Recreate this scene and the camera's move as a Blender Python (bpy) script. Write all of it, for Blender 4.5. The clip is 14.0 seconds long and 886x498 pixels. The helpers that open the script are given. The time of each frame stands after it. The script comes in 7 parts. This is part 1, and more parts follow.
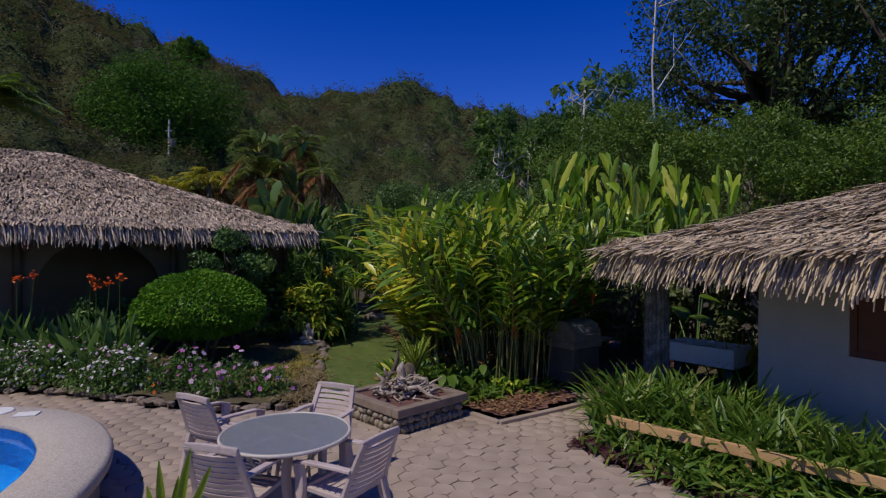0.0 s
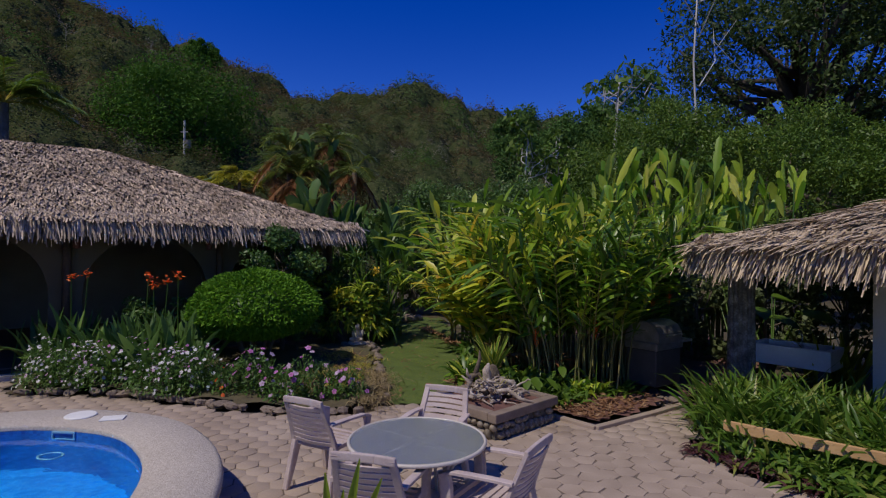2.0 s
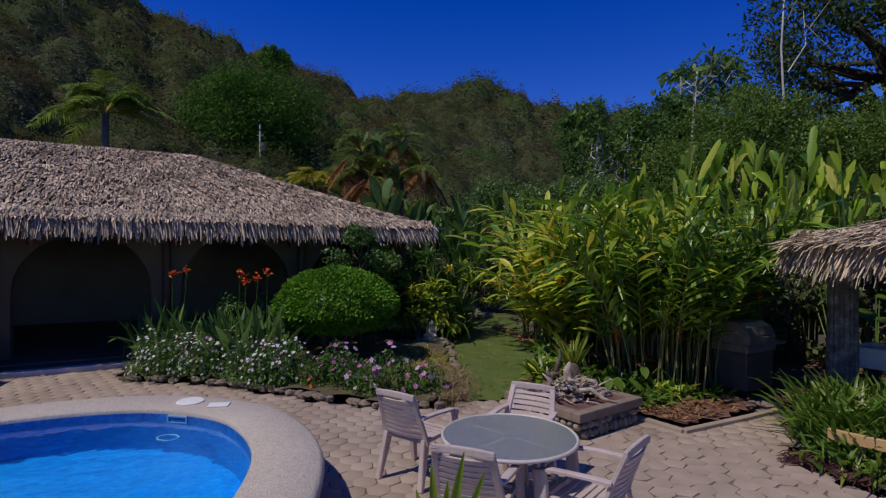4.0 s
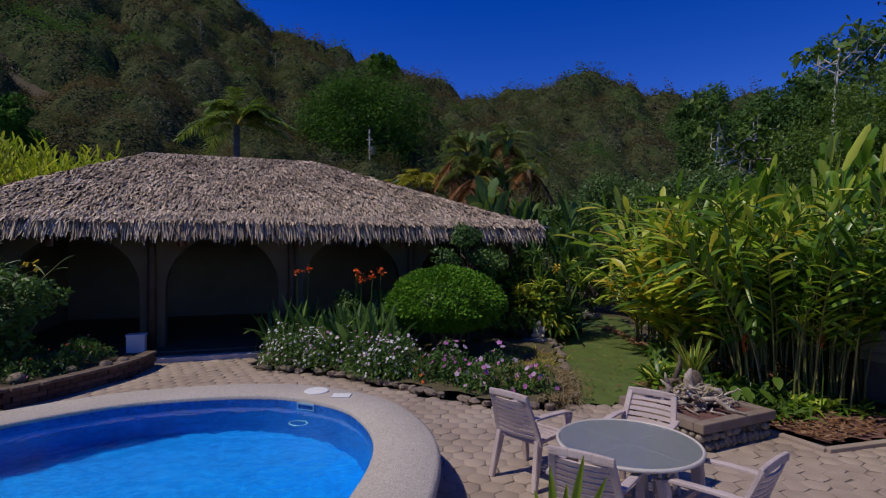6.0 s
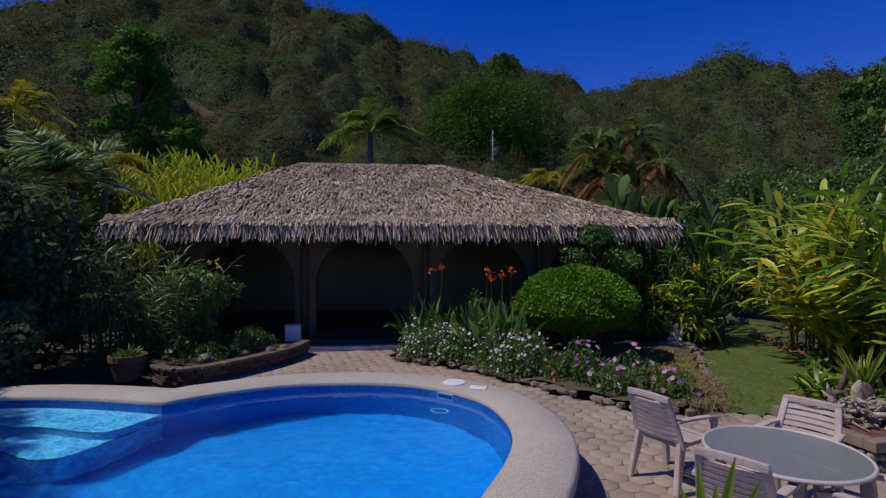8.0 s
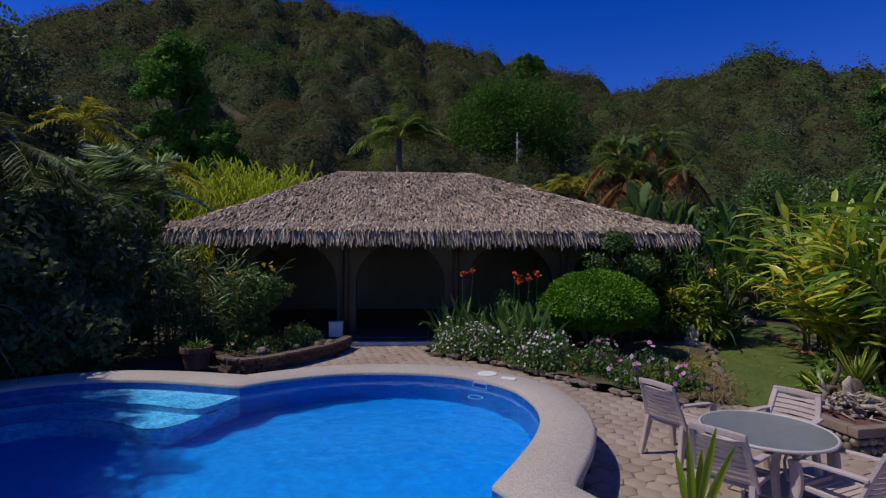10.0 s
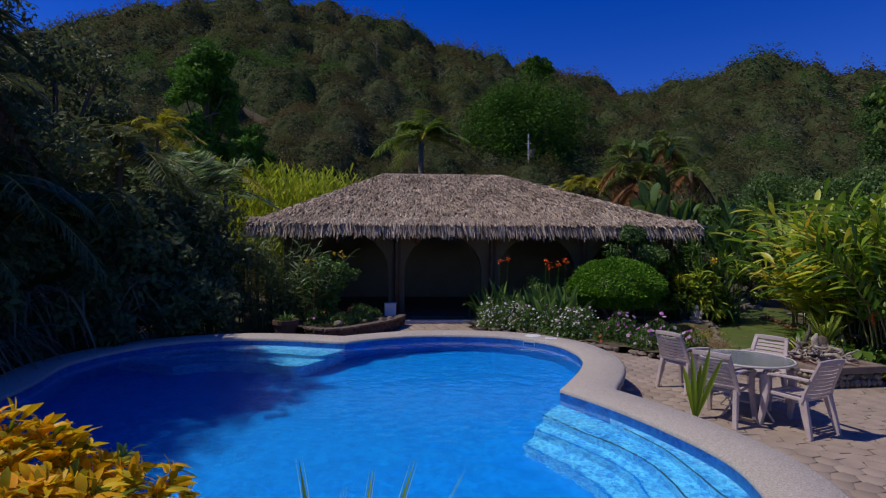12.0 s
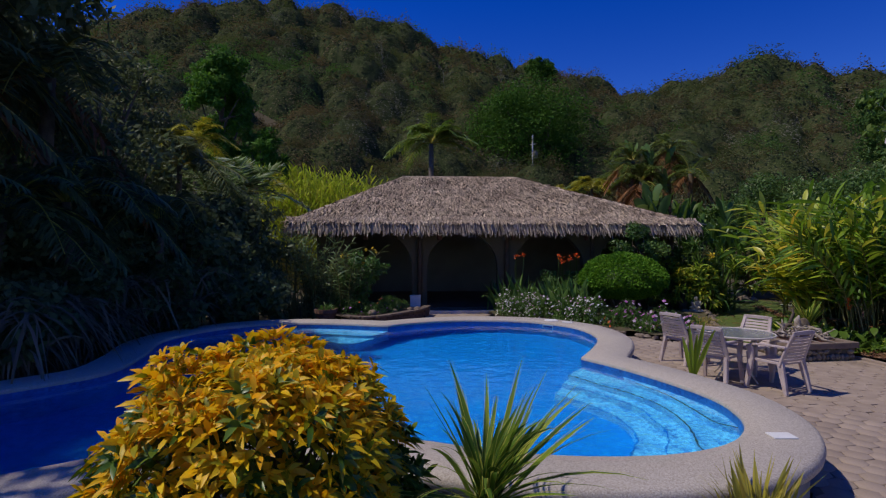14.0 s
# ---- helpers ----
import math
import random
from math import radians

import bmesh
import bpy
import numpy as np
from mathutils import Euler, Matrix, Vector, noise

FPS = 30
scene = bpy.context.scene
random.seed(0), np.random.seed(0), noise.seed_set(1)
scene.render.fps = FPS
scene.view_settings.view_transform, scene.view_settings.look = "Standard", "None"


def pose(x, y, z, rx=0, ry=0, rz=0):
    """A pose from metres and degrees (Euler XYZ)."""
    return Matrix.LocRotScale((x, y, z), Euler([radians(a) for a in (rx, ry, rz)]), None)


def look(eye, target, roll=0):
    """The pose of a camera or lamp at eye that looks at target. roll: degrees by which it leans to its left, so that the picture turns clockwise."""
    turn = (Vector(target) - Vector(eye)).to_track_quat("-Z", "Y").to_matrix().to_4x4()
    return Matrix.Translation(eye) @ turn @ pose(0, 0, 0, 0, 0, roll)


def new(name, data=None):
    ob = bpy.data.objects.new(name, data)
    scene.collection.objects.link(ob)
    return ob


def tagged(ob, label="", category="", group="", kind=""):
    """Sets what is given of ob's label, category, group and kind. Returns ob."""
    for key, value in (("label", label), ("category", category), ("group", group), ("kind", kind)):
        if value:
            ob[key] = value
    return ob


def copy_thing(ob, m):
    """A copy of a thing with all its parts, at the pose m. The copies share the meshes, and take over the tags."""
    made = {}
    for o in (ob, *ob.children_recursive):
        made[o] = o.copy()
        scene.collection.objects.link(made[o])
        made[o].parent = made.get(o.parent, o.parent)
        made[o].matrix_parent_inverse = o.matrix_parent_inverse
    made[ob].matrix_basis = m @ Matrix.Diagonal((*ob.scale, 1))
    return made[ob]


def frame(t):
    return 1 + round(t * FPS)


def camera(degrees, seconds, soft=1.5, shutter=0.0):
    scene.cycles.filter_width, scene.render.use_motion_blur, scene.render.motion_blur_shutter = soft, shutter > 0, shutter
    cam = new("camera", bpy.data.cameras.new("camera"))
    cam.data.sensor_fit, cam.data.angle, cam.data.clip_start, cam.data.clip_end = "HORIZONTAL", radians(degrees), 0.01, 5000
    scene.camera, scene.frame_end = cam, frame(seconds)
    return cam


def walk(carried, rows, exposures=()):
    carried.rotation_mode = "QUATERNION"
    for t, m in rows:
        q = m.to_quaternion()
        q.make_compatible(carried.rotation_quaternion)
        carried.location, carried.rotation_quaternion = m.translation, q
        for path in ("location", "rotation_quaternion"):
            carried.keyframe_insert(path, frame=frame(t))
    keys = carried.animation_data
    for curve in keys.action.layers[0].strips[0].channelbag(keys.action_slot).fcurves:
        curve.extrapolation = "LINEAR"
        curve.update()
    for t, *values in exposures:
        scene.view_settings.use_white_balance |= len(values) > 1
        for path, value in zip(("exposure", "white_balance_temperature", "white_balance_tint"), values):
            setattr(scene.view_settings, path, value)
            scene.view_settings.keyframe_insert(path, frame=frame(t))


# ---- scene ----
cam = camera(79.6, 14.0, soft=1.2)
PATH = [
    (0, (-0.081, 0.007, 2.314), (-0.204, 2.003, 2.317), 0.5),
    (0.5, (-0.389, 0.081, 2.293), (-0.512, 2.077, 2.3), 0.4),
    (1, (-0.706, 0.16, 2.261), (-0.829, 2.156, 2.271), 0.4),
    (1.5, (-0.964, 0.218, 2.25), (-1.09, 2.214, 2.259), 0.5),
    (2, (-1.224, 0.301, 2.214), (-1.362, 2.296, 2.226), 0.5),
    (4.3, (-1.449, 0.189, 2.229), (-1.881, 2.142, 2.225), 0.4),
    (4.5, (-1.449, 0.195, 2.222), (-1.924, 2.138, 2.218), 0.4),
    (5, (-1.469, 0.158, 2.218), (-2.032, 2.077, 2.211), 0.3),
    (5.5, (-1.49, 0.136, 2.228), (-2.131, 2.03, 2.22), 0.3),
    (6, (-1.519, 0.108, 2.254), (-2.26, 1.966, 2.245), 0.2),
    (6.5, (-1.553, 0.066, 2.298), (-2.4, 1.877, 2.287), 0.2),
    (7, (-1.559, -0.018, 2.325), (-2.521, 1.736, 2.314), 0.1),
    (7.5, (-1.573, -0.094, 2.284), (-2.643, 1.596, 2.274), 0.1),
    (8, (-1.536, -0.187, 2.255), (-2.678, 1.455, 2.244), 0.0),
    (8.2, (-1.527, -0.241, 2.274), (-2.683, 1.391, 2.263), -0.1),
    (10.5, (-1.014, -1.525, 2.381), (-2.232, 0.061, 2.366), 0.3),
    (11, (-0.921, -2.055, 2.342), (-2.144, -0.473, 2.326), 0.2),
    (11.5, (-0.768, -2.632, 2.251), (-1.994, -1.051, 2.234), 0.3),
    (12, (-0.597, -3.368, 2.182), (-1.823, -1.788, 2.165), 0.3),
    (12.5, (-0.409, -4.066, 2.147), (-1.637, -2.488, 2.127), 0.3),
    (13, (-0.279, -4.613, 2.062), (-1.507, -3.035, 2.045), 0.3),
    (13.5, (-0.241, -4.785, 2.051), (-1.468, -3.206, 2.033), 0.2),
    (14, (-0.221, -4.82, 2.093), (-1.45, -3.242, 2.075), 0.1),
]
walk(cam, [(t, look(eye, target, roll)) for t, eye, target, roll in PATH])

# ---------------------------------------------------------------- light
EXPOSURE = 0.0
SUN_TO = Vector((-0.743 * math.cos(radians(58)), -0.669 * math.cos(radians(58)), math.sin(radians(58))))
world = bpy.data.worlds.new("world")
scene.world = world
world.use_nodes = True
wn = world.node_tree.nodes
sky = wn.new("ShaderNodeTexSky")
sky.sky_type = "NISHITA"
sky.sun_disc = False
sky.sun_elevation, sky.sun_rotation = radians(58), radians(228.0)
sky.altitude, sky.air_density, sky.dust_density, sky.ozone_density = 2500, 1.0, 0.0, 2.5
deep = wn.new("ShaderNodeHueSaturation")
deep.inputs["Hue"].default_value, deep.inputs["Saturation"].default_value = 0.531, 1.42
world.node_tree.links.new(sky.outputs[0], deep.inputs["Color"])
world.node_tree.links.new(deep.outputs[0], wn["Background"].inputs[0])
wn["Background"].inputs[1].default_value = 0.120
sun = new("sun", bpy.data.lights.new("sun", "SUN"))
sun.data.energy, sun.data.angle, sun.data.color = 2.8, radians(0.6), (1.0, 0.91, 0.79)
sun.matrix_world = look(SUN_TO * 60, (0, 0, 0))
scene.view_settings.exposure = EXPOSURE

rng = np.random.default_rng(7)


# ---------------------------------------------------------------- materials
def shader(name):
    m = bpy.data.materials.new(name)
    m.use_nodes = True
    return m, m.node_tree.nodes, m.node_tree.links, m.node_tree.nodes["Principled BSDF"]


def ramp_of(nodes, cols):
    r = nodes.new("ShaderNodeValToRGB")
    els = r.color_ramp.elements
    for i, c in enumerate(cols):
        e = els[i] if i < 2 else els.new(0.5)
    for i, c in enumerate(cols):
        els[i].position = i / (len(cols) - 1)
    for i, c in enumerate(cols):
        els[i].color = (*c, 1)
    return r


def surface(name, cols, rough=0.7, scale=6.0, fine=60.0, bump=0.25, vary="", amount=0.25, metal=0.0, dist=0.01):
    """Noise-coloured surface with two scales of variation. vary: 'island' or 'object' shifts each piece's value."""
    m, n, l, bsdf = shader(name)
    tc = n.new("ShaderNodeTexCoord")
    big, small = n.new("ShaderNodeTexNoise"), n.new("ShaderNodeTexNoise")
    big.inputs["Scale"].default_value, small.inputs["Scale"].default_value = scale, fine
    big.inputs["Detail"].default_value, small.inputs["Detail"].default_value = 6, 4
    mix = n.new("ShaderNodeMath")
    mix.operation = "MULTIPLY_ADD"
    mix.inputs[1].default_value = 0.35
    add = n.new("ShaderNodeMath")
    add.operation = "MULTIPLY"
    add.inputs[1].default_value = 0.65
    for t in (big, small):
        l.new(tc.outputs["Object"], t.inputs["Vector"])
    l.new(big.outputs[0], add.inputs[0])
    l.new(small.outputs[0], mix.inputs[0])
    l.new(add.outputs[0], mix.inputs[2])
    stretch = n.new("ShaderNodeMapRange")
    stretch.inputs[1].default_value, stretch.inputs[2].default_value = 0.3, 0.7
    l.new(mix.outputs[0], stretch.inputs[0])
    r = ramp_of(n, cols)
    l.new(stretch.outputs[0], r.inputs[0])
    out = r.outputs[0]
    if vary:
        info = n.new("ShaderNodeNewGeometry" if vary == "island" else "ShaderNodeObjectInfo")
        hsv = n.new("ShaderNodeHueSaturation")
        rg = n.new("ShaderNodeMapRange")
        rg.inputs[3].default_value, rg.inputs[4].default_value = 1 - amount, 1 + amount
        l.new(info.outputs["Random Per Island" if vary == "island" else "Random"], rg.inputs[0])
        l.new(rg.outputs[0], hsv.inputs["Value"])
        l.new(out, hsv.inputs["Color"])
        out = hsv.outputs[0]
    l.new(out, bsdf.inputs["Base Color"])
    bsdf.inputs["Roughness"].default_value, bsdf.inputs["Metallic"].default_value = rough, metal
    b = n.new("ShaderNodeBump")
    b.inputs["Strength"].default_value, b.inputs["Distance"].default_value = bump, dist
    l.new(mix.outputs[0], b.inputs["Height"])
    l.new(b.outputs[0], bsdf.inputs["Normal"])
    return m


def leafy(name, cols, through_=0.3, rough=0.45, scale=0.6, spread=0.6, gloss=0.5):
    """Leaf material: colour from each leaf's own number and a broad noise, with light passing through."""
    m, n, l, bsdf = shader(name)
    tc, geo, noi = n.new("ShaderNodeTexCoord"), n.new("ShaderNodeNewGeometry"), n.new("ShaderNodeTexNoise")
    noi.inputs["Scale"].default_value, noi.inputs["Detail"].default_value = scale, 4
    l.new(tc.outputs["Object"], noi.inputs["Vector"])
    st = n.new("ShaderNodeMapRange")
    st.inputs[1].default_value, st.inputs[2].default_value = 0.32, 0.68
    l.new(noi.outputs[0], st.inputs[0])
    mx = n.new("ShaderNodeMix")
    mx.inputs[0].default_value = spread
    l.new(st.outputs[0], mx.inputs[2])
    l.new(geo.outputs["Random Per Island"], mx.inputs[3])
    r = ramp_of(n, cols)
    l.new(mx.outputs[0], r.inputs[0])
    l.new(r.outputs[0], bsdf.inputs["Base Color"])
    bsdf.inputs["Roughness"].default_value = rough
    bsdf.inputs["Specular IOR Level"].default_value = gloss
    tr = n.new("ShaderNodeBsdfTranslucent")
    l.new(r.outputs[0], tr.inputs[0])
    ms = n.new("ShaderNodeMixShader")
    ms.inputs[0].default_value = through_
    l.new(bsdf.outputs[0], ms.inputs[1])
    l.new(tr.outputs[0], ms.inputs[2])
    l.new(ms.outputs[0], n["Material Output"].inputs[0])
    return m


def water_material():
    m, n, l, bsdf = shader("pool_water")
    bsdf.inputs["Base Color"].default_value = (0.45, 0.88, 1.0, 1)
    bsdf.inputs["Transmission Weight"].default_value = 1.0
    bsdf.inputs["IOR"].default_value, bsdf.inputs["Roughness"].default_value = 1.33, 0.0
    noi, tc, b = n.new("ShaderNodeTexNoise"), n.new("ShaderNodeTexCoord"), n.new("ShaderNodeBump")
    noi.inputs["Scale"].default_value, noi.inputs["Detail"].default_value = 4.5, 3
    b.inputs["Strength"].default_value, b.inputs["Distance"].default_value = 0.22, 0.05
    l.new(tc.outputs["Object"], noi.inputs["Vector"])
    l.new(noi.outputs[0], b.inputs["Height"])
    l.new(b.outputs[0], bsdf.inputs["Normal"])
    return m


def mosaic_material(name, light, dark, tile):
    """Small glass tiles with pale grout."""
    m, n, l, bsdf = shader(name)
    tc, br, noi = n.new("ShaderNodeTexCoord"), n.new("ShaderNodeTexVoronoi"), n.new("ShaderNodeTexNoise")
    br.inputs["Scale"].default_value = 1 / tile
    br.distance = "CHEBYCHEV"
    br.inputs["Randomness"].default_value = 0.15
    noi.inputs["Scale"].default_value, noi.inputs["Detail"].default_value = 5.0, 5
    l.new(tc.outputs["Object"], br.inputs["Vector"])
    l.new(tc.outputs["Object"], noi.inputs["Vector"])
    sep = n.new("ShaderNodeSeparateColor")
    l.new(br.outputs["Color"], sep.inputs[0])
    mx = n.new("ShaderNodeMix")
    mx.inputs[0].default_value = 0.35
    l.new(sep.outputs[0], mx.inputs[2])
    st = n.new("ShaderNodeMapRange")
    st.inputs[1].default_value, st.inputs[2].default_value = 0.35, 0.65
    l.new(noi.outputs[0], st.inputs[0])
    l.new(st.outputs[0], mx.inputs[3])
    r = ramp_of(n, [dark, light])
    l.new(mx.outputs[0], r.inputs[0])
    l.new(r.outputs[0], bsdf.inputs["Base Color"])
    bsdf.inputs["Roughness"].default_value = 0.35
    return m


def glass_material():
    m, n, l, bsdf = shader("frosted_glass")
    bsdf.inputs["Base Color"].default_value = (0.72, 0.76, 0.74, 1)
    bsdf.inputs["Transmission Weight"].default_value = 0.78
    bsdf.inputs["Roughness"].default_value = 0.35
    noi, r = n.new("ShaderNodeTexNoise"), n.new("ShaderNodeMapRange")
    noi.inputs["Scale"].default_value = 9
    r.inputs[3].default_value, r.inputs[4].default_value = 0.16, 0.30
    l.new(noi.outputs[0], r.inputs[0])
    l.new(r.outputs[0], bsdf.inputs["Roughness"])
    return m


def pebble_material():
    """Fine washed pebbles set in pale cement."""
    m, n, l, bsdf = shader("washed_pebble_coping")
    tc, vo, noi = n.new("ShaderNodeTexCoord"), n.new("ShaderNodeTexVoronoi"), n.new("ShaderNodeTexNoise")
    vo.inputs["Scale"].default_value = 105
    noi.inputs["Scale"].default_value, noi.inputs["Detail"].default_value = 1.3, 6
    l.new(tc.outputs["Object"], vo.inputs["Vector"])
    l.new(tc.outputs["Object"], noi.inputs["Vector"])
    sep, r = n.new("ShaderNodeSeparateColor"), ramp_of(n, [(0.28, 0.24, 0.20), (0.41, 0.36, 0.305), (0.48, 0.43, 0.37), (0.63, 0.58, 0.51)])
    l.new(vo.outputs["Color"], sep.inputs[0])
    mx = n.new("ShaderNodeMix")
    mx.inputs[0].default_value = 0.35
    l.new(sep.outputs[0], mx.inputs[2])
    l.new(noi.outputs[0], mx.inputs[3])
    l.new(mx.outputs[0], r.inputs[0])
    l.new(r.outputs[0], bsdf.inputs["Base Color"])
    bsdf.inputs["Roughness"].default_value = 0.8
    b = n.new("ShaderNodeBump")
    b.inputs["Strength"].default_value, b.inputs["Distance"].default_value, b.invert = 0.5, 0.006, True
    l.new(vo.outputs["Distance"], b.inputs["Height"])
    l.new(b.outputs[0], bsdf.inputs["Normal"])
    return m


SOIL = surface("dark_garden_soil", [(0.035, 0.024, 0.016), (0.09, 0.06, 0.04)], 0.95, 5, 60, 0.7, dist=0.03)
DRY_SOIL = surface("dry_soil_with_litter", [(0.05, 0.038, 0.020), (0.10, 0.082, 0.040), (0.075, 0.080, 0.030)], 0.95, 4, 50, 0.7, dist=0.03)
LAWN = surface("lawn_earth", [(0.06, 0.095, 0.016), (0.11, 0.15, 0.028)], 0.95, 3, 40, 0.5)
GRASS = leafy("lawn_grass", [(0.055, 0.105, 0.008), (0.120, 0.200, 0.014), (0.185, 0.265, 0.021), (0.280, 0.275, 0.045)], 0.25, 0.7, 1.6, 0.35)
PAVER = surface("pinkish_concrete_paver", [(0.25, 0.19, 0.145), (0.35, 0.275, 0.215), (0.43, 0.345, 0.275)], 0.85, 1.2, 70, 0.3, "object", 0.07)
PAVER_FAR = surface("pinkish_concrete_paving", [(0.25, 0.19, 0.145), (0.35, 0.275, 0.215), (0.43, 0.345, 0.275)], 0.85, 1.2, 70, 0.3, "island", 0.07)
JOINT = surface("paver_joint_sand", [(0.11, 0.085, 0.066), (0.20, 0.160, 0.128)], 0.95, 9, 90, 0.4)
COPING = pebble_material()
POOLWALL = surface("pool_shell_plaster", [(0.22, 0.21, 0.20), (0.34, 0.32, 0.30)], 0.9, 4, 50, 0.3)
MOSAIC = mosaic_material("blue_pool_mosaic", (0.002, 0.255, 0.72), (0.001, 0.155, 0.56), 0.05)
# Darker copy of MOSAIC; the walls' weaker sun is put into the colour.
MOSAIC_WALL = mosaic_material("shaded_wall_mosaic", (0.003, 0.19, 0.58), (0.002, 0.10, 0.40), 0.05)
MOSAIC_BAND = mosaic_material("waterline_mosaic", (0.02, 0.16, 0.50), (0.006, 0.05, 0.24), 0.035)
# Pale step tiles; the sun's underwater sparkle is put into their strong contrast.
MOSAIC_STEP = mosaic_material("sparkle_step_mosaic", (0.20, 0.66, 0.92), (0.002, 0.15, 0.52), 0.032)
STEP_EDGE = surface("dark_step_nosing", [(0.02, 0.05, 0.06), (0.05, 0.10, 0.10)], 0.5, 20, 90, 0.1)
WATER = water_material()
WHITE_PLASTIC = surface("white_plastic", [(0.68, 0.68, 0.66), (0.82, 0.82, 0.80)], 0.5, 6, 60, 0.05)
POOL_PLASTIC = surface("pale_blue_plastic", [(0.14, 0.30, 0.44), (0.24, 0.42, 0.54)], 0.5, 6, 60, 0.05)
CHAIR = surface("pale_mauve_resin", [(0.40, 0.315, 0.295), (0.51, 0.42, 0.395), (0.60, 0.505, 0.475)], 0.55, 4, 60, 0.08)
TABLE_METAL = surface("cream_painted_metal", [(0.46, 0.42, 0.38), (0.60, 0.555, 0.50)], 0.45, 8, 60, 0.05)
GLASS = glass_material()
THATCH = surface("sun_bleached_palm_thatch", [(0.23, 0.168, 0.118), (0.44, 0.345, 0.252), (0.60, 0.49, 0.37)], 0.95, 1.2, 30, 0.3, "island", 0.6)
# Slab under the strips; shade in the thatch's gaps is put into its colour.
THATCH_BASE = surface("thatch_gap_shade_base", [(0.05, 0.038, 0.028), (0.13, 0.10, 0.075)], 0.95, 4, 40, 0.5)
THATCH_NEW = surface("pale_straw_thatch", [(0.27, 0.205, 0.135), (0.44, 0.345, 0.235), (0.56, 0.455, 0.32)], 0.95, 1.2, 30, 0.3, "island", 0.5)
# Darker than true cream; the deep shade under the eave is in the colour.
STUCCO = surface("shade_darkened_stucco", [(0.105, 0.082, 0.050), (0.155, 0.122, 0.076)], 0.9, 1.5, 40, 0.3)
STUCCO_WHITE = surface("whitewashed_stucco", [(0.40, 0.375, 0.34), (0.54, 0.51, 0.465)], 0.9, 1.5, 40, 0.3)
INNER = surface("interior_plaster", [(0.26, 0.21, 0.15), (0.36, 0.30, 0.22)], 0.9, 1.5, 40, 0.2)
TERRACOTTA_FLOOR = surface("terracotta_floor", [(0.16, 0.08, 0.05), (0.26, 0.14, 0.09)], 0.6, 2.5, 30, 0.2)
WOOD_DARK = surface("dark_wood", [(0.06, 0.035, 0.02), (0.14, 0.085, 0.05)], 0.7, 4, 40, 0.3)
WOOD_RAW = surface("raw_pine_plank", [(0.42, 0.24, 0.10), (0.62, 0.40, 0.19)], 0.75, 3, 50, 0.2)
SHUTTER = surface("red_brown_shutter", [(0.10, 0.035, 0.02), (0.16, 0.06, 0.04)], 0.6, 4, 40, 0.2)
SLAB = surface("pinkish_cement_slab", [(0.16, 0.120, 0.090), (0.29, 0.225, 0.175)], 0.85, 5, 80, 0.35)
COBBLE = surface("river_cobble", [(0.085, 0.070, 0.050), (0.22, 0.18, 0.13), (0.38, 0.33, 0.25)], 0.75, 5, 40, 0.3, "object", 0.35)
ROCK = surface("rough_garden_stone", [(0.13, 0.095, 0.072), (0.33, 0.265, 0.205)], 0.9, 6, 40, 0.7, "object", 0.25, dist=0.03)
PALE_STONE = surface("pale_weathered_stone", [(0.34, 0.28, 0.21), (0.60, 0.52, 0.42)], 0.9, 9, 50, 0.5, dist=0.02)
MORTAR = surface("dark_cement_mortar", [(0.07, 0.065, 0.055), (0.15, 0.135, 0.115)], 0.95, 8, 70, 0.6, dist=0.02)
RED_SOIL = surface("reddish_dry_soil", [(0.10, 0.045, 0.035), (0.19, 0.095, 0.075)], 0.95, 7, 60, 0.6, dist=0.02)
OLD_ROOT = surface("old_brown_root", [(0.05, 0.036, 0.024), (0.125, 0.095, 0.066), (0.26, 0.205, 0.15)], 0.9, 8, 50, 0.8, dist=0.02)
DRIFTWOOD = surface("bleached_driftwood", [(0.11, 0.080, 0.058), (0.34, 0.28, 0.225), (0.68, 0.61, 0.53)], 0.85, 9, 60, 0.5)
BARK = surface("grey_brown_bark", [(0.08, 0.06, 0.045), (0.20, 0.16, 0.12)], 0.9, 6, 40, 0.6)
PALE_BARK = surface("pale_bark", [(0.36, 0.33, 0.29), (0.58, 0.55, 0.50)], 0.85, 5, 30, 0.3)
DARK_BARK = surface("dark_bark", [(0.03, 0.024, 0.018), (0.07, 0.055, 0.04)], 0.9, 4, 30, 0.5)
GREY_BARK = surface("grey_dry_bark", [(0.12, 0.11, 0.09), (0.24, 0.22, 0.18)], 0.9, 5, 30, 0.3)
STONE_COLUMN = surface("stacked_stone_column", [(0.05, 0.05, 0.05), (0.20, 0.19, 0.18), (0.50, 0.49, 0.47)], 0.85, 7, 40, 0.6)
CONCRETE = surface("pale_concrete", [(0.46, 0.44, 0.41), (0.66, 0.63, 0.59)], 0.85, 4, 60, 0.25)
# White paint of the meter box; on the sink the white stands for sunlight.
SINK_WHITE = surface("sunlit_and_painted_white", [(0.70, 0.69, 0.67), (0.84, 0.83, 0.80)], 0.6, 4, 50, 0.15)
STEEL = surface("dull_steel", [(0.18, 0.176, 0.165), (0.36, 0.35, 0.33)], 0.38, 8, 60, 0.05, metal=0.7)
CART_STEEL = surface("grey_painted_steel", [(0.045, 0.043, 0.040), (0.085, 0.082, 0.075)], 0.5, 6, 60, 0.08)
BLACK_STEEL = surface("black_enamel", [(0.010, 0.010, 0.010), (0.025, 0.025, 0.025)], 0.75, 8, 60, 0.05)
DARK_BRICK = surface("dark_garden_brick", [(0.05, 0.032, 0.026), (0.13, 0.080, 0.060)], 0.9, 6, 50, 0.5, "object", 0.3)
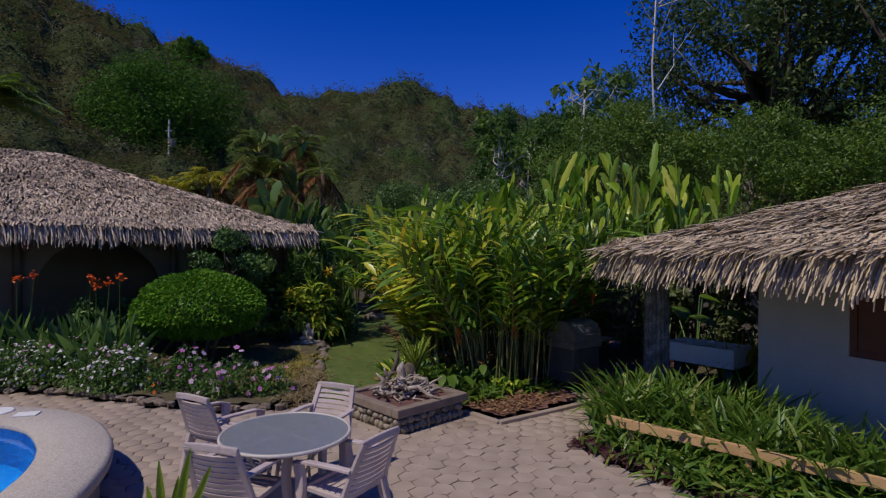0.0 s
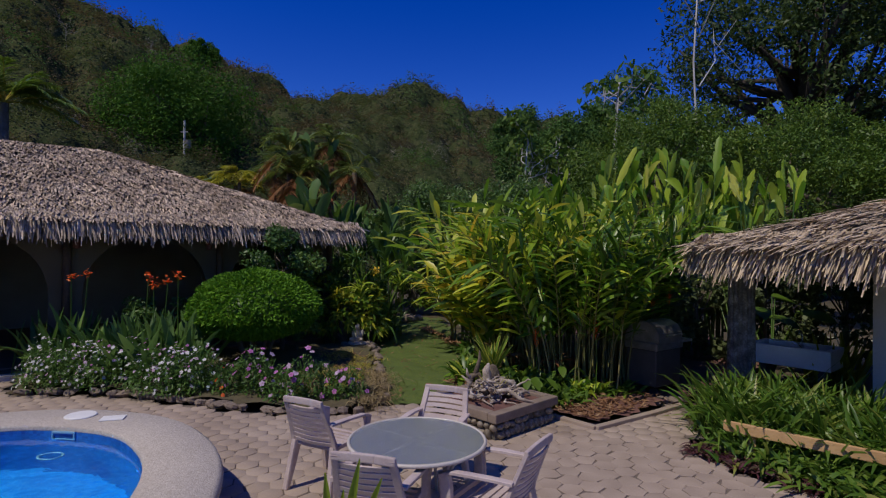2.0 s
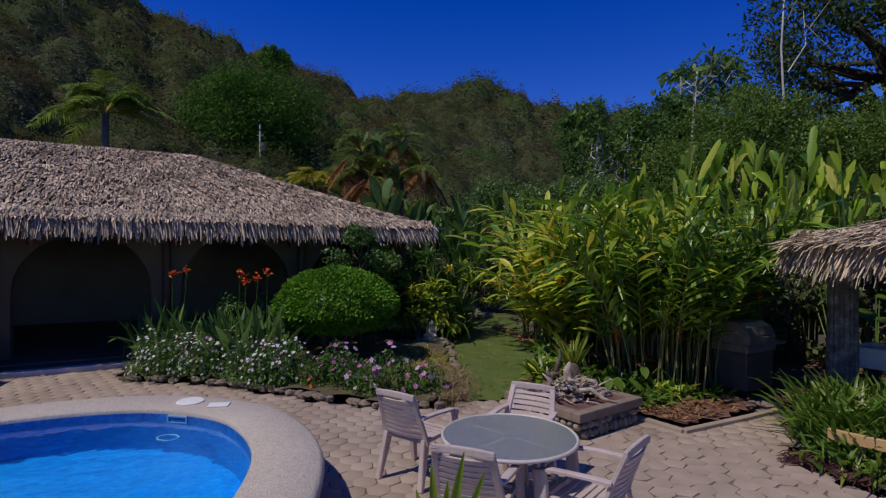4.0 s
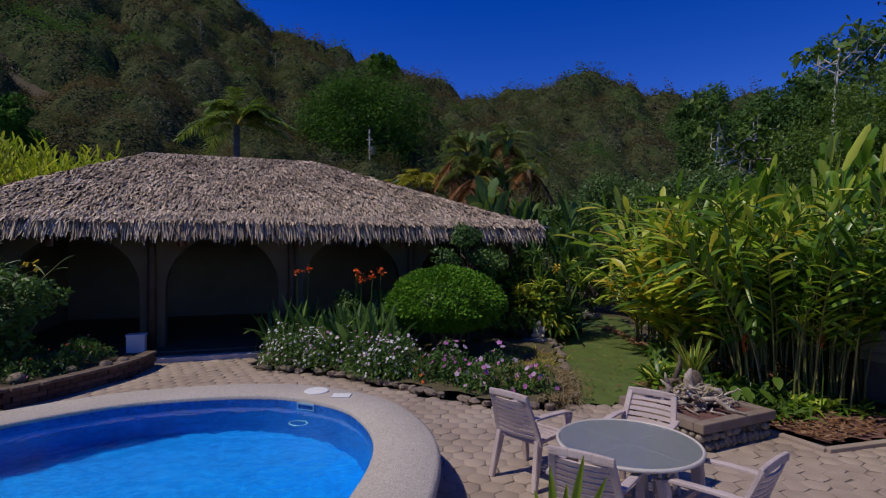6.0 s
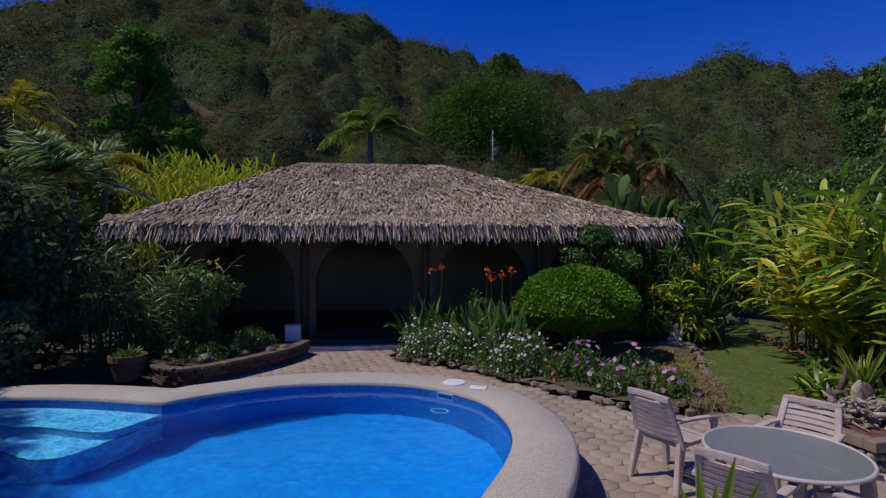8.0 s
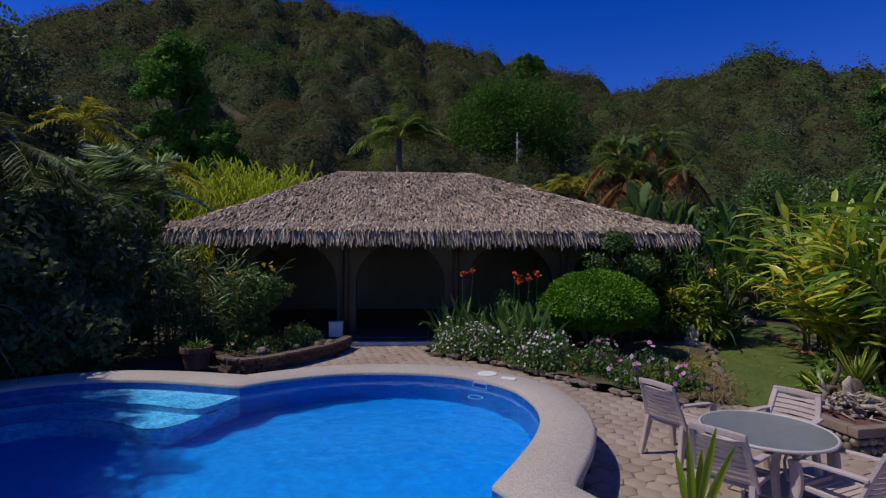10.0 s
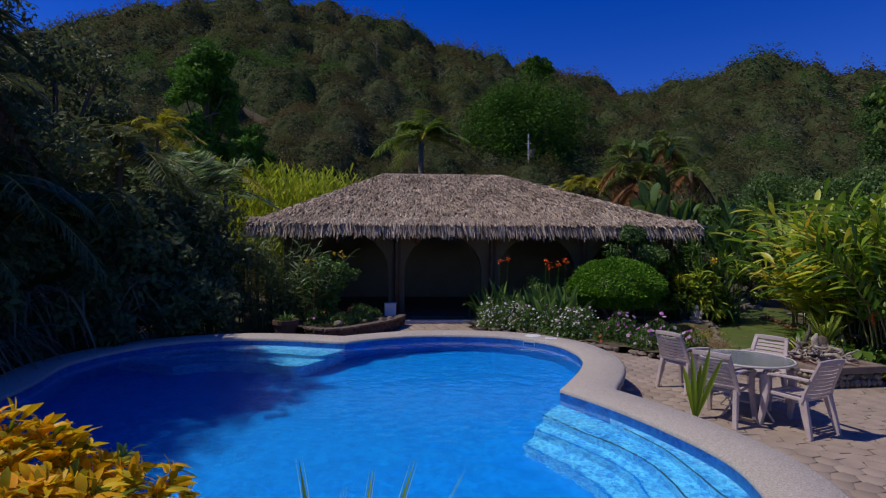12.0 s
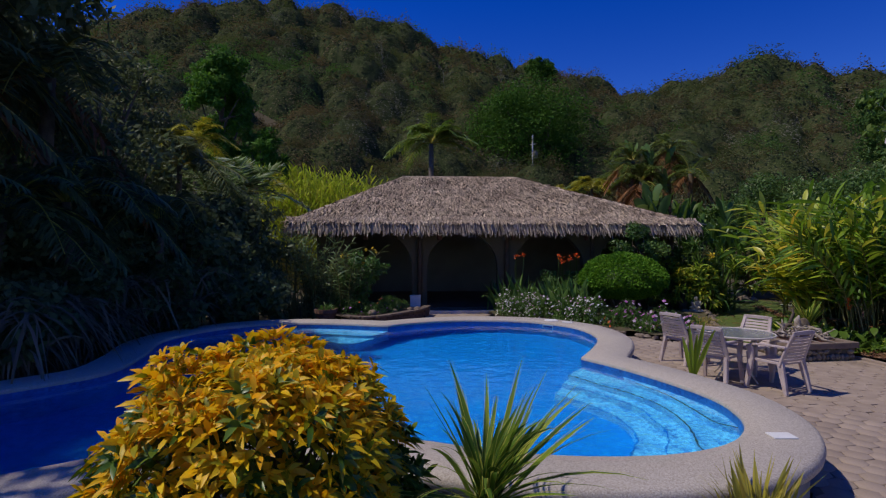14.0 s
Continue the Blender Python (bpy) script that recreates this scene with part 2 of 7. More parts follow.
CAP_BRICK = surface("worn_brown_cap_brick", [(0.10, 0.070, 0.050), (0.20, 0.150, 0.115)], 0.9, 6, 50, 0.5, "object", 0.25)
CLAY = surface("brown_clay_pot", [(0.12, 0.06, 0.04), (0.24, 0.13, 0.08)], 0.85, 6, 50, 0.3)
HILL = surface("hillside_leaf_litter", [(0.040, 0.036, 0.018), (0.080, 0.062, 0.034), (0.055, 0.056, 0.024)], 1.0, 0.12, 1.2, 0.3)

L_FOREST = leafy("dry_forest_leaves", [(0.044, 0.080, 0.023), (0.080, 0.112, 0.035), (0.120, 0.132, 0.048), (0.175, 0.145, 0.066)], 0.35, 0.7, 0.15, 0.45, 0.2)
L_FOREST_DRY = leafy("drought_brown_leaves", [(0.088, 0.076, 0.036), (0.140, 0.115, 0.056), (0.200, 0.150, 0.076)], 0.3, 0.8, 0.2, 0.5, 0.15)
L_FOREST_GREY = leafy("grey_bare_twigs", [(0.110, 0.104, 0.074), (0.165, 0.155, 0.112), (0.230, 0.215, 0.160)], 0.1, 0.8, 0.2, 0.6, 0.15)
L_FOREST_GREEN = leafy("greener_forest_leaves", [(0.036, 0.094, 0.020), (0.076, 0.160, 0.034), (0.126, 0.215, 0.048)], 0.35, 0.7, 0.2, 0.5, 0.2)
# For the sheet under the leaves; shade inside the crowns is in its colour.
FOREST_SHADE = surface("forest_inner_shade", [(0.020, 0.033, 0.011), (0.046, 0.060, 0.022), (0.082, 0.080, 0.036)], 1.0, 0.9, 3.5, 1.0, dist=0.4)
FOREST_SHADE.node_tree.nodes["Principled BSDF"].inputs["Specular IOR Level"].default_value = 0.05
L_MANGO = leafy("rich_green_leaves", [(0.028, 0.085, 0.009), (0.060, 0.150, 0.015), (0.110, 0.215, 0.025)], 0.3, 0.65, 0.4, 0.6, 0.12)
L_TALL = leafy("tall_tree_leaves", [(0.045, 0.130, 0.014), (0.095, 0.230, 0.024), (0.170, 0.320, 0.040)], 0.35, 0.6, 0.4, 0.6, 0.15)
L_GREEN = leafy("tree_leaves", [(0.046, 0.099, 0.012), (0.101, 0.189, 0.020), (0.201, 0.275, 0.032)], 0.35, 0.5, 0.5, 0.55, 0.4)
L_DARK = leafy("deep_green_leaves", [(0.036, 0.089, 0.019), (0.096, 0.188, 0.037), (0.204, 0.290, 0.063)], 0.3, 0.45, 0.6, 0.55, 0.4)
L_RAIN = leafy("fine_dark_tree_leaves", [(0.025, 0.050, 0.012), (0.055, 0.095, 0.020), (0.110, 0.150, 0.032)], 0.35, 0.5, 0.4, 0.5, 0.3)
L_DOME = leafy("clipped_ficus_leaves", [(0.047, 0.127, 0.009), (0.109, 0.262, 0.015), (0.194, 0.367, 0.026)], 0.3, 0.65, 1.5, 0.7, 0.2)
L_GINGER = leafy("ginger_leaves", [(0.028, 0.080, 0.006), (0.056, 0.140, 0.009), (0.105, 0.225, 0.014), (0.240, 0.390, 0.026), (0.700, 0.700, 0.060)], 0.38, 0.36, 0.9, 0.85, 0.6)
# Lit copy of L_GINGER; sunlight on the clump's left side is in the colour.
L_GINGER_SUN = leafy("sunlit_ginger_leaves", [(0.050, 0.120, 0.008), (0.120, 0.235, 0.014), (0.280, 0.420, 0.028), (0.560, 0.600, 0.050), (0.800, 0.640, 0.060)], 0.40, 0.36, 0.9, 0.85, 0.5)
L_GINGER_GOLD = leafy("yellowing_ginger_leaves", [(0.06, 0.13, 0.010), (0.14, 0.26, 0.015), (0.36, 0.46, 0.03), (0.72, 0.64, 0.05), (0.80, 0.46, 0.04)], 0.42, 0.35, 0.9, 0.9, 0.6)
L_CANE = leafy("olive_brown_canes", [(0.075, 0.085, 0.024), (0.190, 0.190, 0.055), (0.380, 0.310, 0.115)], 0.05, 0.5, 2, 0.8, 0.4)
L_HELI = leafy("heliconia_leaves", [(0.070, 0.170, 0.012), (0.150, 0.300, 0.022), (0.340, 0.490, 0.042), (0.620, 0.690, 0.090), (0.860, 0.820, 0.170)], 0.40, 0.4, 0.8, 0.9, 0.4)
L_BAMBOO = leafy("sunlit_cane_leaves", [(0.180, 0.280, 0.018), (0.440, 0.540, 0.034), (0.720, 0.740, 0.060)], 0.4, 0.6, 0.5, 0.7, 0.15)
L_PALM = leafy("palm_leaflets", [(0.064, 0.108, 0.022), (0.154, 0.226, 0.040), (0.270, 0.324, 0.072)], 0.3, 0.35, 0.5, 0.6, 0.6)
L_PALM_GOLD = leafy("golden_palm_leaflets", [(0.150, 0.195, 0.018), (0.420, 0.405, 0.030), (0.630, 0.540, 0.045)], 0.4, 0.4, 0.5, 0.6, 0.4)
L_PALM_RED = leafy("rusty_dead_fronds", [(0.110, 0.055, 0.024), (0.260, 0.110, 0.040), (0.210, 0.140, 0.070)], 0.2, 0.7, 0.5, 0.6, 0.2)
# Green leaflets; the pale stops paint the sun's glare on some of them.
L_FAN = leafy("sun_glare_palm_leaflets", [(0.050, 0.100, 0.030), (0.150, 0.260, 0.070), (0.380, 0.500, 0.220), (0.780, 0.830, 0.600)], 0.35, 0.20, 0.8, 0.85, 1.0)
L_LILY = leafy("lily_leaves", [(0.032, 0.085, 0.010), (0.085, 0.180, 0.020), (0.180, 0.290, 0.040), (0.340, 0.330, 0.080)], 0.4, 0.4, 1.2, 0.7, 0.5)
L_STRAP = leafy("strap_leaves", [(0.030, 0.075, 0.012), (0.080, 0.170, 0.022), (0.200, 0.310, 0.048)], 0.35, 0.4, 1.2, 0.7, 0.5)
L_CANNA = leafy("grey_green_canna_leaves", [(0.050, 0.115, 0.024), (0.120, 0.230, 0.050), (0.230, 0.360, 0.095)], 0.35, 0.5, 1.2, 0.7, 0.3)
L_FLOWERBED = leafy("bedding_leaves", [(0.034, 0.086, 0.017), (0.086, 0.182, 0.031), (0.164, 0.276, 0.055)], 0.3, 0.5, 1.5, 0.6, 0.4)
L_CROTON = leafy("croton_leaves", [(0.080, 0.170, 0.010), (0.600, 0.450, 0.010), (0.920, 0.600, 0.010), (0.900, 0.430, 0.006), (0.940, 0.720, 0.030)], 0.36, 0.45, 2.6, 0.95, 0.3)
# Green of the low leaves, with the bush's inner shade put into it.
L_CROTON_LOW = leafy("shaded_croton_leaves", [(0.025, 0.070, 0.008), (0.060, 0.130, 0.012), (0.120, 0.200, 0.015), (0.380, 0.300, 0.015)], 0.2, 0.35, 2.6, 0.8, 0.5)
L_FEATHER = leafy("feathery_grey_green_leaves", [(0.07, 0.12, 0.04), (0.15, 0.23, 0.08), (0.28, 0.36, 0.15)], 0.3, 0.45, 1.5, 0.7, 0.4)
L_THICKET = leafy("shaded_evergreen_leaves", [(0.062, 0.088, 0.036), (0.120, 0.155, 0.062), (0.200, 0.235, 0.098)], 0.35, 0.5, 0.6, 0.6, 0.2)
L_ROYAL = leafy("bright_palm_leaflets", [(0.080, 0.160, 0.020), (0.180, 0.290, 0.040), (0.400, 0.480, 0.090)], 0.35, 0.4, 0.5, 0.6, 0.5)
L_CROTON_GREEN = leafy("green_croton_leaves", [(0.050, 0.130, 0.014), (0.170, 0.280, 0.024), (0.620, 0.560, 0.045)], 0.3, 0.35, 2.0, 0.75, 0.5)
L_SPIDER = leafy("green_blade", [(0.050, 0.120, 0.012), (0.140, 0.240, 0.025), (0.320, 0.420, 0.050)], 0.3, 0.5, 2, 0.9, 0.3)
L_SPIDER_EDGE = leafy("cream_blade_edge", [(0.50, 0.50, 0.07), (0.66, 0.62, 0.14)], 0.3, 0.5, 2, 0.8, 0.3)
L_BROM = leafy("yellow_green_blades", [(0.260, 0.273, 0.039), (0.468, 0.416, 0.065), (0.598, 0.481, 0.104)], 0.35, 0.4, 2, 0.8, 0.5)
L_COCONUT = leafy("young_coconut_leaf", [(0.190, 0.320, 0.018), (0.420, 0.540, 0.040)], 0.45, 0.35, 2, 0.8, 0.5)
L_PURPLE = leafy("purple_ground_leaves", [(0.06, 0.018, 0.03), (0.12, 0.04, 0.05), (0.07, 0.06, 0.03)], 0.2, 0.5, 2, 0.8, 0.4)
L_LITTER = leafy("dry_fallen_leaves", [(0.11, 0.05, 0.026), (0.26, 0.13, 0.065), (0.38, 0.25, 0.14)], 0.15, 0.8, 2, 0.9, 0.2)
L_DRY_FROND = leafy("brown_dry_fronds", [(0.110, 0.085, 0.055), (0.190, 0.150, 0.100), (0.280, 0.230, 0.160)], 0.2, 0.8, 1.2, 0.7, 0.2)
L_STRAW = leafy("straw_grass", [(0.16, 0.12, 0.05), (0.32, 0.24, 0.12), (0.44, 0.36, 0.20)], 0.2, 0.7, 2, 0.8, 0.2)
P_WHITE = leafy("white_petals", [(0.72, 0.70, 0.70), (0.85, 0.84, 0.84)], 0.3, 0.6, 3, 0.8, 0.2)
P_PINK = leafy("mauve_pink_petals", [(0.52, 0.16, 0.44), (0.74, 0.34, 0.66)], 0.3, 0.6, 3, 0.8, 0.2)
P_LILAC = leafy("lilac_petals", [(0.56, 0.36, 0.56), (0.76, 0.60, 0.74)], 0.3, 0.6, 3, 0.8, 0.2)
P_RED = leafy("orange_red_petals", [(0.75, 0.09, 0.02), (0.88, 0.22, 0.04)], 0.3, 0.5, 3, 0.8, 0.2)
P_YELLOW = leafy("yellow_petals", [(0.75, 0.50, 0.03), (0.85, 0.66, 0.08)], 0.3, 0.5, 3, 0.8, 0.2)


# ---------------------------------------------------------------- mesh tools
def mesh_of(name, verts, faces, material, smooth=False):
    """A mesh from an array of vertices and arrays (or lists) of faces."""
    me = bpy.data.meshes.new(name)
    if isinstance(faces, np.ndarray):
        verts = np.asarray(verts, dtype=np.float32)
        k = faces.shape[1]
        me.vertices.add(len(verts))
        me.vertices.foreach_set("co", verts.ravel())
        me.loops.add(faces.size)
        me.loops.foreach_set("vertex_index", faces.ravel().astype(np.int32))
        me.polygons.add(len(faces))
        me.polygons.foreach_set("loop_start", np.arange(0, faces.size, k, dtype=np.int32))
        me.update(calc_edges=True)
    else:
        me.from_pydata([tuple(v) for v in verts], [], [tuple(f) for f in faces])
        me.update()
    if smooth:
        me.polygons.foreach_set("use_smooth", np.ones(len(me.polygons), dtype=bool))
    me.materials.append(material)
    return me


def join(*pieces):
    """Joins (verts, faces) pieces into one."""
    vs, fs, base = [], [], 0
    for v, f in pieces:
        vs.extend(tuple(p) for p in v)
        fs.extend(tuple(int(i) + base for i in face) for face in f)
        base += len(v)
    return vs, fs


def stack(*pieces):
    """Joins array pieces that all have faces of one size."""
    vs, fs, base = [], [], 0
    for v, f in pieces:
        vs.append(v)
        fs.append(f + base)
        base += len(v)
    return np.concatenate(vs), np.concatenate(fs)


def moved(piece, m):
    return [tuple(m @ Vector(v)) for v in piece[0]], piece[1]


def box(x0, x1, y0, y1, z0, z1, b=0.0):
    """A box whose edges are cut back by b."""
    bm = bmesh.new()
    bmesh.ops.create_cube(bm, size=1)
    for v in bm.verts:
        v.co = Vector(((x0, x1)[v.co.x > 0], (y0, y1)[v.co.y > 0], (z0, z1)[v.co.z > 0]))
    if b:
        bmesh.ops.bevel(bm, geom=bm.edges[:], offset=b, segments=2, affect="EDGES", profile=0.6)
    bm.verts.index_update()
    out = [tuple(v.co) for v in bm.verts], [[v.index for v in f.verts] for f in bm.faces]
    bm.free()
    return out


def tube(path, radii, n=8):
    """A capped tube along a path."""
    path = [Vector(p) for p in path]
    vs, fs = [], []
    side = None
    for i, p in enumerate(path):
        d = (path[min(i + 1, len(path) - 1)] - path[max(i - 1, 0)]).normalized()
        ref = side if side is not None else (Vector((1, 0, 0)) if abs(d.x) < 0.8 else Vector((0, 1, 0)))
        a = (ref - d * ref.dot(d)).normalized()
        side = a
        b = d.cross(a)
        r = radii[i] if hasattr(radii, "__len__") else radii
        vs += [tuple(p + (a * math.cos(q) + b * math.sin(q)) * r) for q in (2 * math.pi * k / n for k in range(n))]
    for i in range(len(path) - 1):
        for k in range(n):
            a, b = i * n + k, i * n + (k + 1) % n
            fs.append((a, b, b + n, a + n))
    fs.append(tuple(reversed(range(n))))
    fs.append(tuple(range(len(vs) - n, len(vs))))
    return vs, fs


def lathe(profile, n=24):
    """Turns (radius, z) pairs about the z axis."""
    vs, fs = [], []
    for r, z in profile:
        vs += [(r * math.cos(2 * math.pi * k / n), r * math.sin(2 * math.pi * k / n), z) for k in range(n)]
    for i in range(len(profile) - 1):
        for k in range(n):
            a, b = i * n + k, i * n + (k + 1) % n
            fs.append((a, b, b + n, a + n))
    fs.append(tuple(reversed(range(n))))
    fs.append(tuple(range(len(vs) - n, len(vs))))
    return vs, fs


def unit(a):
    return a / np.maximum(np.linalg.norm(a, axis=-1, keepdims=True), 1e-9)


def blades(o, d, length, width, droop=0.3, seg=3, shape="leaf", facing=None, fold=0.0, rag=0.0):
    """Many tapering leaf strips: o roots, d first directions; they bend down by droop; rag makes their margins uneven. Returns arrays."""
    o, d = np.atleast_2d(o).astype(float), unit(np.atleast_2d(d).astype(float))
    n = len(o)
    length, width = np.broadcast_to(length, n).astype(float), np.broadcast_to(width, n).astype(float)
    droop = np.broadcast_to(droop, n).astype(float)
    if facing is None:
        facing = rng.normal(size=(n, 3)) * 0.35 + np.array([0, 0, 1.0])
    s = np.cross(d, facing)
    bad = np.linalg.norm(s, axis=1) < 0.05
    s[bad] = np.cross(d[bad], rng.normal(size=(bad.sum(), 3)))
    s = unit(s)
    t = np.linspace(0, 1, seg + 1)
    if shape == "leaf":
        w = np.sin(np.pi * np.clip(t * 0.93 + 0.05, 0, 1)) ** 0.8
    elif shape == "strap":
        w = np.minimum(1.0, (1.02 - t) * 2.2) * (0.75 + 0.25 * t)
    elif shape == "paddle":
        w = np.clip(np.sin(np.pi * np.clip(t * 0.98 + 0.02, 0, 1)), 0, 1) ** 0.5
    else:
        w = 1.0 - 0.45 * t
    c = o[:, None] + d[:, None] * (length[:, None] * t)[..., None]
    c[..., 2] -= (droop * length)[:, None] * t ** 2
    w = w * (1 + rag * rng.normal(0, 1, (n, seg + 1)))
    off = s[:, None] * (width[:, None] * w * 0.5)[..., None]
    if fold:
        nrm = unit(np.cross(s, d))
        lift = nrm[:, None] * (width[:, None] * w * fold)[..., None]
        v = np.stack([c - off + lift, c, c + off + lift], axis=2).reshape(-1, 3)
        k = 3
    else:
        v = np.stack([c - off, c + off], axis=2).reshape(-1, 3)
        k = 2
    base = (np.arange(n) * (seg + 1) * k)[:, None, None]
    row = (np.arange(seg) * k)[None, :, None]
    quads = [np.array([j, j + 1, j + k + 1, j + k]) for j in range(k - 1)]
    f = np.concatenate([(base + row + q).reshape(-1, 4) for q in quads])
    return v, f


def scatter_dirs(n, up=0.0):
    v = rng.normal(size=(n, 3))
    v[:, 2] = v[:, 2] + up
    return unit(v)


def leaf_cloud(centres, radii, count, size, flat=1.0, shell=0.55, seg=2, fine=False):
    """Single leaves spread through the outer part of many ellipsoid clumps."""
    centres, radii = np.atleast_2d(centres), np.atleast_2d(radii)
    k = len(centres)
    u = scatter_dirs(k * count)
    r = (shell + (1 - shell) * rng.random(k * count) ** 0.6)[:, None]
    p = np.repeat(centres, count, 0) + u * r * np.repeat(radii, count, 0)
    d = unit(u * 0.6 + rng.normal(size=u.shape) * 0.7 + np.array([0, 0, -0.2]))
    f = unit(u * 0.9 + rng.normal(size=u.shape) * 0.42 + np.array([0, 0, 0.45 * flat]))
    L = size * rng.uniform(0.6, 1.35, len(p))
    if seg > 1:
        return blades(p - d * (L * 0.5)[:, None], d, L, L * 0.5, 0.15, seg, "leaf", f)
    s = unit(np.cross(d, f)) * (L * 0.24)[:, None]
    a, b = p - d * (L * 0.5)[:, None], p + d * (L * 0.5)[:, None]
    if fine:
        return np.stack([a - s, a + s, b], 1).reshape(-1, 3), np.arange(3 * len(p)).reshape(-1, 3)
    return np.stack([a, p + s, b, p - s], 1).reshape(-1, 3), np.arange(4 * len(p)).reshape(-1, 4)


def inside(poly, pts):
    poly, pts = np.asarray(poly, float), np.asarray(pts, float)
    res = np.zeros(len(pts), bool)
    j = len(poly) - 1
    for i in range(len(poly)):
        (xi, yi), (xj, yj) = poly[i], poly[j]
        c = ((yi > pts[:, 1]) != (yj > pts[:, 1])) & (pts[:, 0] < (xj - xi) * (pts[:, 1] - yi) / (yj - yi + 1e-12) + xi)
        res ^= c
        j = i
    return res


def points_in(poly, n):
    poly = np.asarray(poly, float)
    lo, hi = poly.min(0), poly.max(0)
    out = np.zeros((0, 2))
    while len(out) < n:
        p = lo + rng.random((n * 2, 2)) * (hi - lo)
        out = np.concatenate([out, p[inside(poly, p)]])
    return out[:n]


def thing(name, label, category, at=(0, 0, 0), rz=0.0, group="", kind=""):
    ob = new(name)
    ob.empty_display_size = 0.1
    ob.matrix_basis = pose(*at, 0, 0, rz)
    return tagged(ob, label, category, group, kind)


def part(name, piece, material, parent, label="", smooth=False, kind=""):
    """Links (verts, faces), given in the parent's space, as one mesh under it."""
    me = piece if isinstance(piece, bpy.types.Mesh) else mesh_of(name, piece[0], piece[1], material, smooth)
    ob = new(name, me)
    ob.parent = parent
    return tagged(ob, label, "", "", kind)


def whole(name, piece, material, label, category, kind="", group="", smooth=False, at=None):
    me = mesh_of(name, piece[0], piece[1], material, smooth)
    ob = new(name, me)
    if at:
        ob.matrix_basis = pose(*at)
    return tagged(ob, label, category, group, kind)


def prism(poly, z0, z1):
    """An upright prism over a polygon, the top as one face."""
    n = len(poly)
    vs = [(x, y, z0) for x, y in poly] + [(x, y, z1) for x, y in poly]
    fs = [tuple(range(n, 2 * n)), tuple(reversed(range(n)))] + [(i, (i + 1) % n, n + (i + 1) % n, n + i) for i in range(n)]
    return vs, fs


# ---------------------------------------------------------------- pool outline
POOL = [(-7.72, 3.0), (-7.55, 3.6), (-7.2, 4.3), (-6.7, 4.8), (-6.05, 5.2), (-5.45, 5.33), (-4.75, 5.2), (-4.25, 4.83), (-3.9, 4.38), (-3.68, 3.86), (-3.52, 3.2),
        (-3.4, 2.56), (-2.68, 2.28), (-1.98, 1.9), (-1.42, 1.48), (-1.12, 1.02), (-1.01, 0.6), (-1.04, 0.18), (-1.2, -0.2), (-1.5, -0.57), (-2.0, -0.96),
        (-2.55, -1.24), (-3.2, -1.45), (-4.1, -2.0), (-4.7, -2.8), (-5.0, -3.7), (-5.4, -4.8), (-6.3, -5.4), (-7.3, -5.0), (-7.8, -4.1), (-7.75, -3.1),
        (-7.8, -2.1), (-8.6, -1.3), (-9.5, -0.65), (-9.95, 0.2), (-10.0, 1.1), (-9.6, 1.9), (-8.8, 2.5)]
SHARP = {0, 11}


def smooth_loop(pts, sharp, k=4):
    """Catmull-Rom through the points, broken at the sharp ones."""
    n, out, at = len(pts), [], {}
    for i in range(n):
        p1, p2 = Vector(pts[i]), Vector(pts[(i + 1) % n])
        p0 = p1 * 2 - p2 if i in sharp else Vector(pts[i - 1])
        p3 = p2 * 2 - p1 if (i + 1) % n in sharp else Vector(pts[(i + 2) % n])
        at[i] = len(out)
        for s in range(k):
            t = s / k
            out.append(0.5 * (2 * p1 + (p2 - p0) * t + (2 * p0 - 5 * p1 + 4 * p2 - p3) * t * t + (3 * p1 - 3 * p2 + p3 - p0) * t ** 3))
    return [Vector((p.x, p.y)) for p in out], at


INNER_LOOP, AT = smooth_loop(POOL, SHARP)


def offset_loop(loop, w):
    """Moves a clockwise loop outwards by w."""
    n, out = len(loop), []
    for i in range(n):
        a, b = (loop[i] - loop[i - 1]).normalized(), (loop[(i + 1) % n] - loop[i]).normalized()
        na, nb = Vector((-a.y, a.x)), Vector((-b.y, b.x))
        m = (na + nb).normalized()
        out.append(loop[i] + m * (w / max(0.6, m.dot(na))))
    if w > 0.1:  # drop the folds behind the two inward corners
        for c in (AT[0], AT[11]):
            for k in range(-8, 9):
                i = (c + k) % n
                if k and min((out[i] - q).length for q in loop) < w * 0.985:
                    out[i] = out[c].copy()
    return out


def ring(lo_loop, lo_z, hi_loop, hi_z):
    n = len(lo_loop)
    vs = [(p.x, p.y, lo_z) for p in lo_loop] + [(p.x, p.y, hi_z) for p in hi_loop]
    return vs, [(i, (i + 1) % n, n + (i + 1) % n, n + i) for i in range(n)]


COPE_Z, WATER_Z, FLOOR_Z = 0.45, 0.355, -0.66


# ---------------------------------------------------------------- ground and hills
def hill_crest(az):
    """Tangent of the skyline's elevation by compass angle, degrees leftwards from +y."""
    return np.interp(az, [-75, -40, -20, -10, 0, 1.8, 3, 4.5, 6.5, 8.8, 11.8, 13.8, 18, 20.4, 22, 24, 27, 32.5, 35, 37.7, 40, 42, 44, 48, 51, 55.7, 62, 65.5, 67.5, 70, 85, 110],
                     [0.05, 0.16, 0.22, 0.26, 0.272, 0.28, 0.303, 0.312, 0.322, 0.324, 0.32, 0.313, 0.306, 0.298, 0.317, 0.335, 0.346, 0.367, 0.377, 0.395, 0.404, 0.425, 0.438, 0.442, 0.461, 0.465, 0.446, 0.432, 0.409, 0.40, 0.26, 0.08])


R0, R1 = 34.0, 108.0


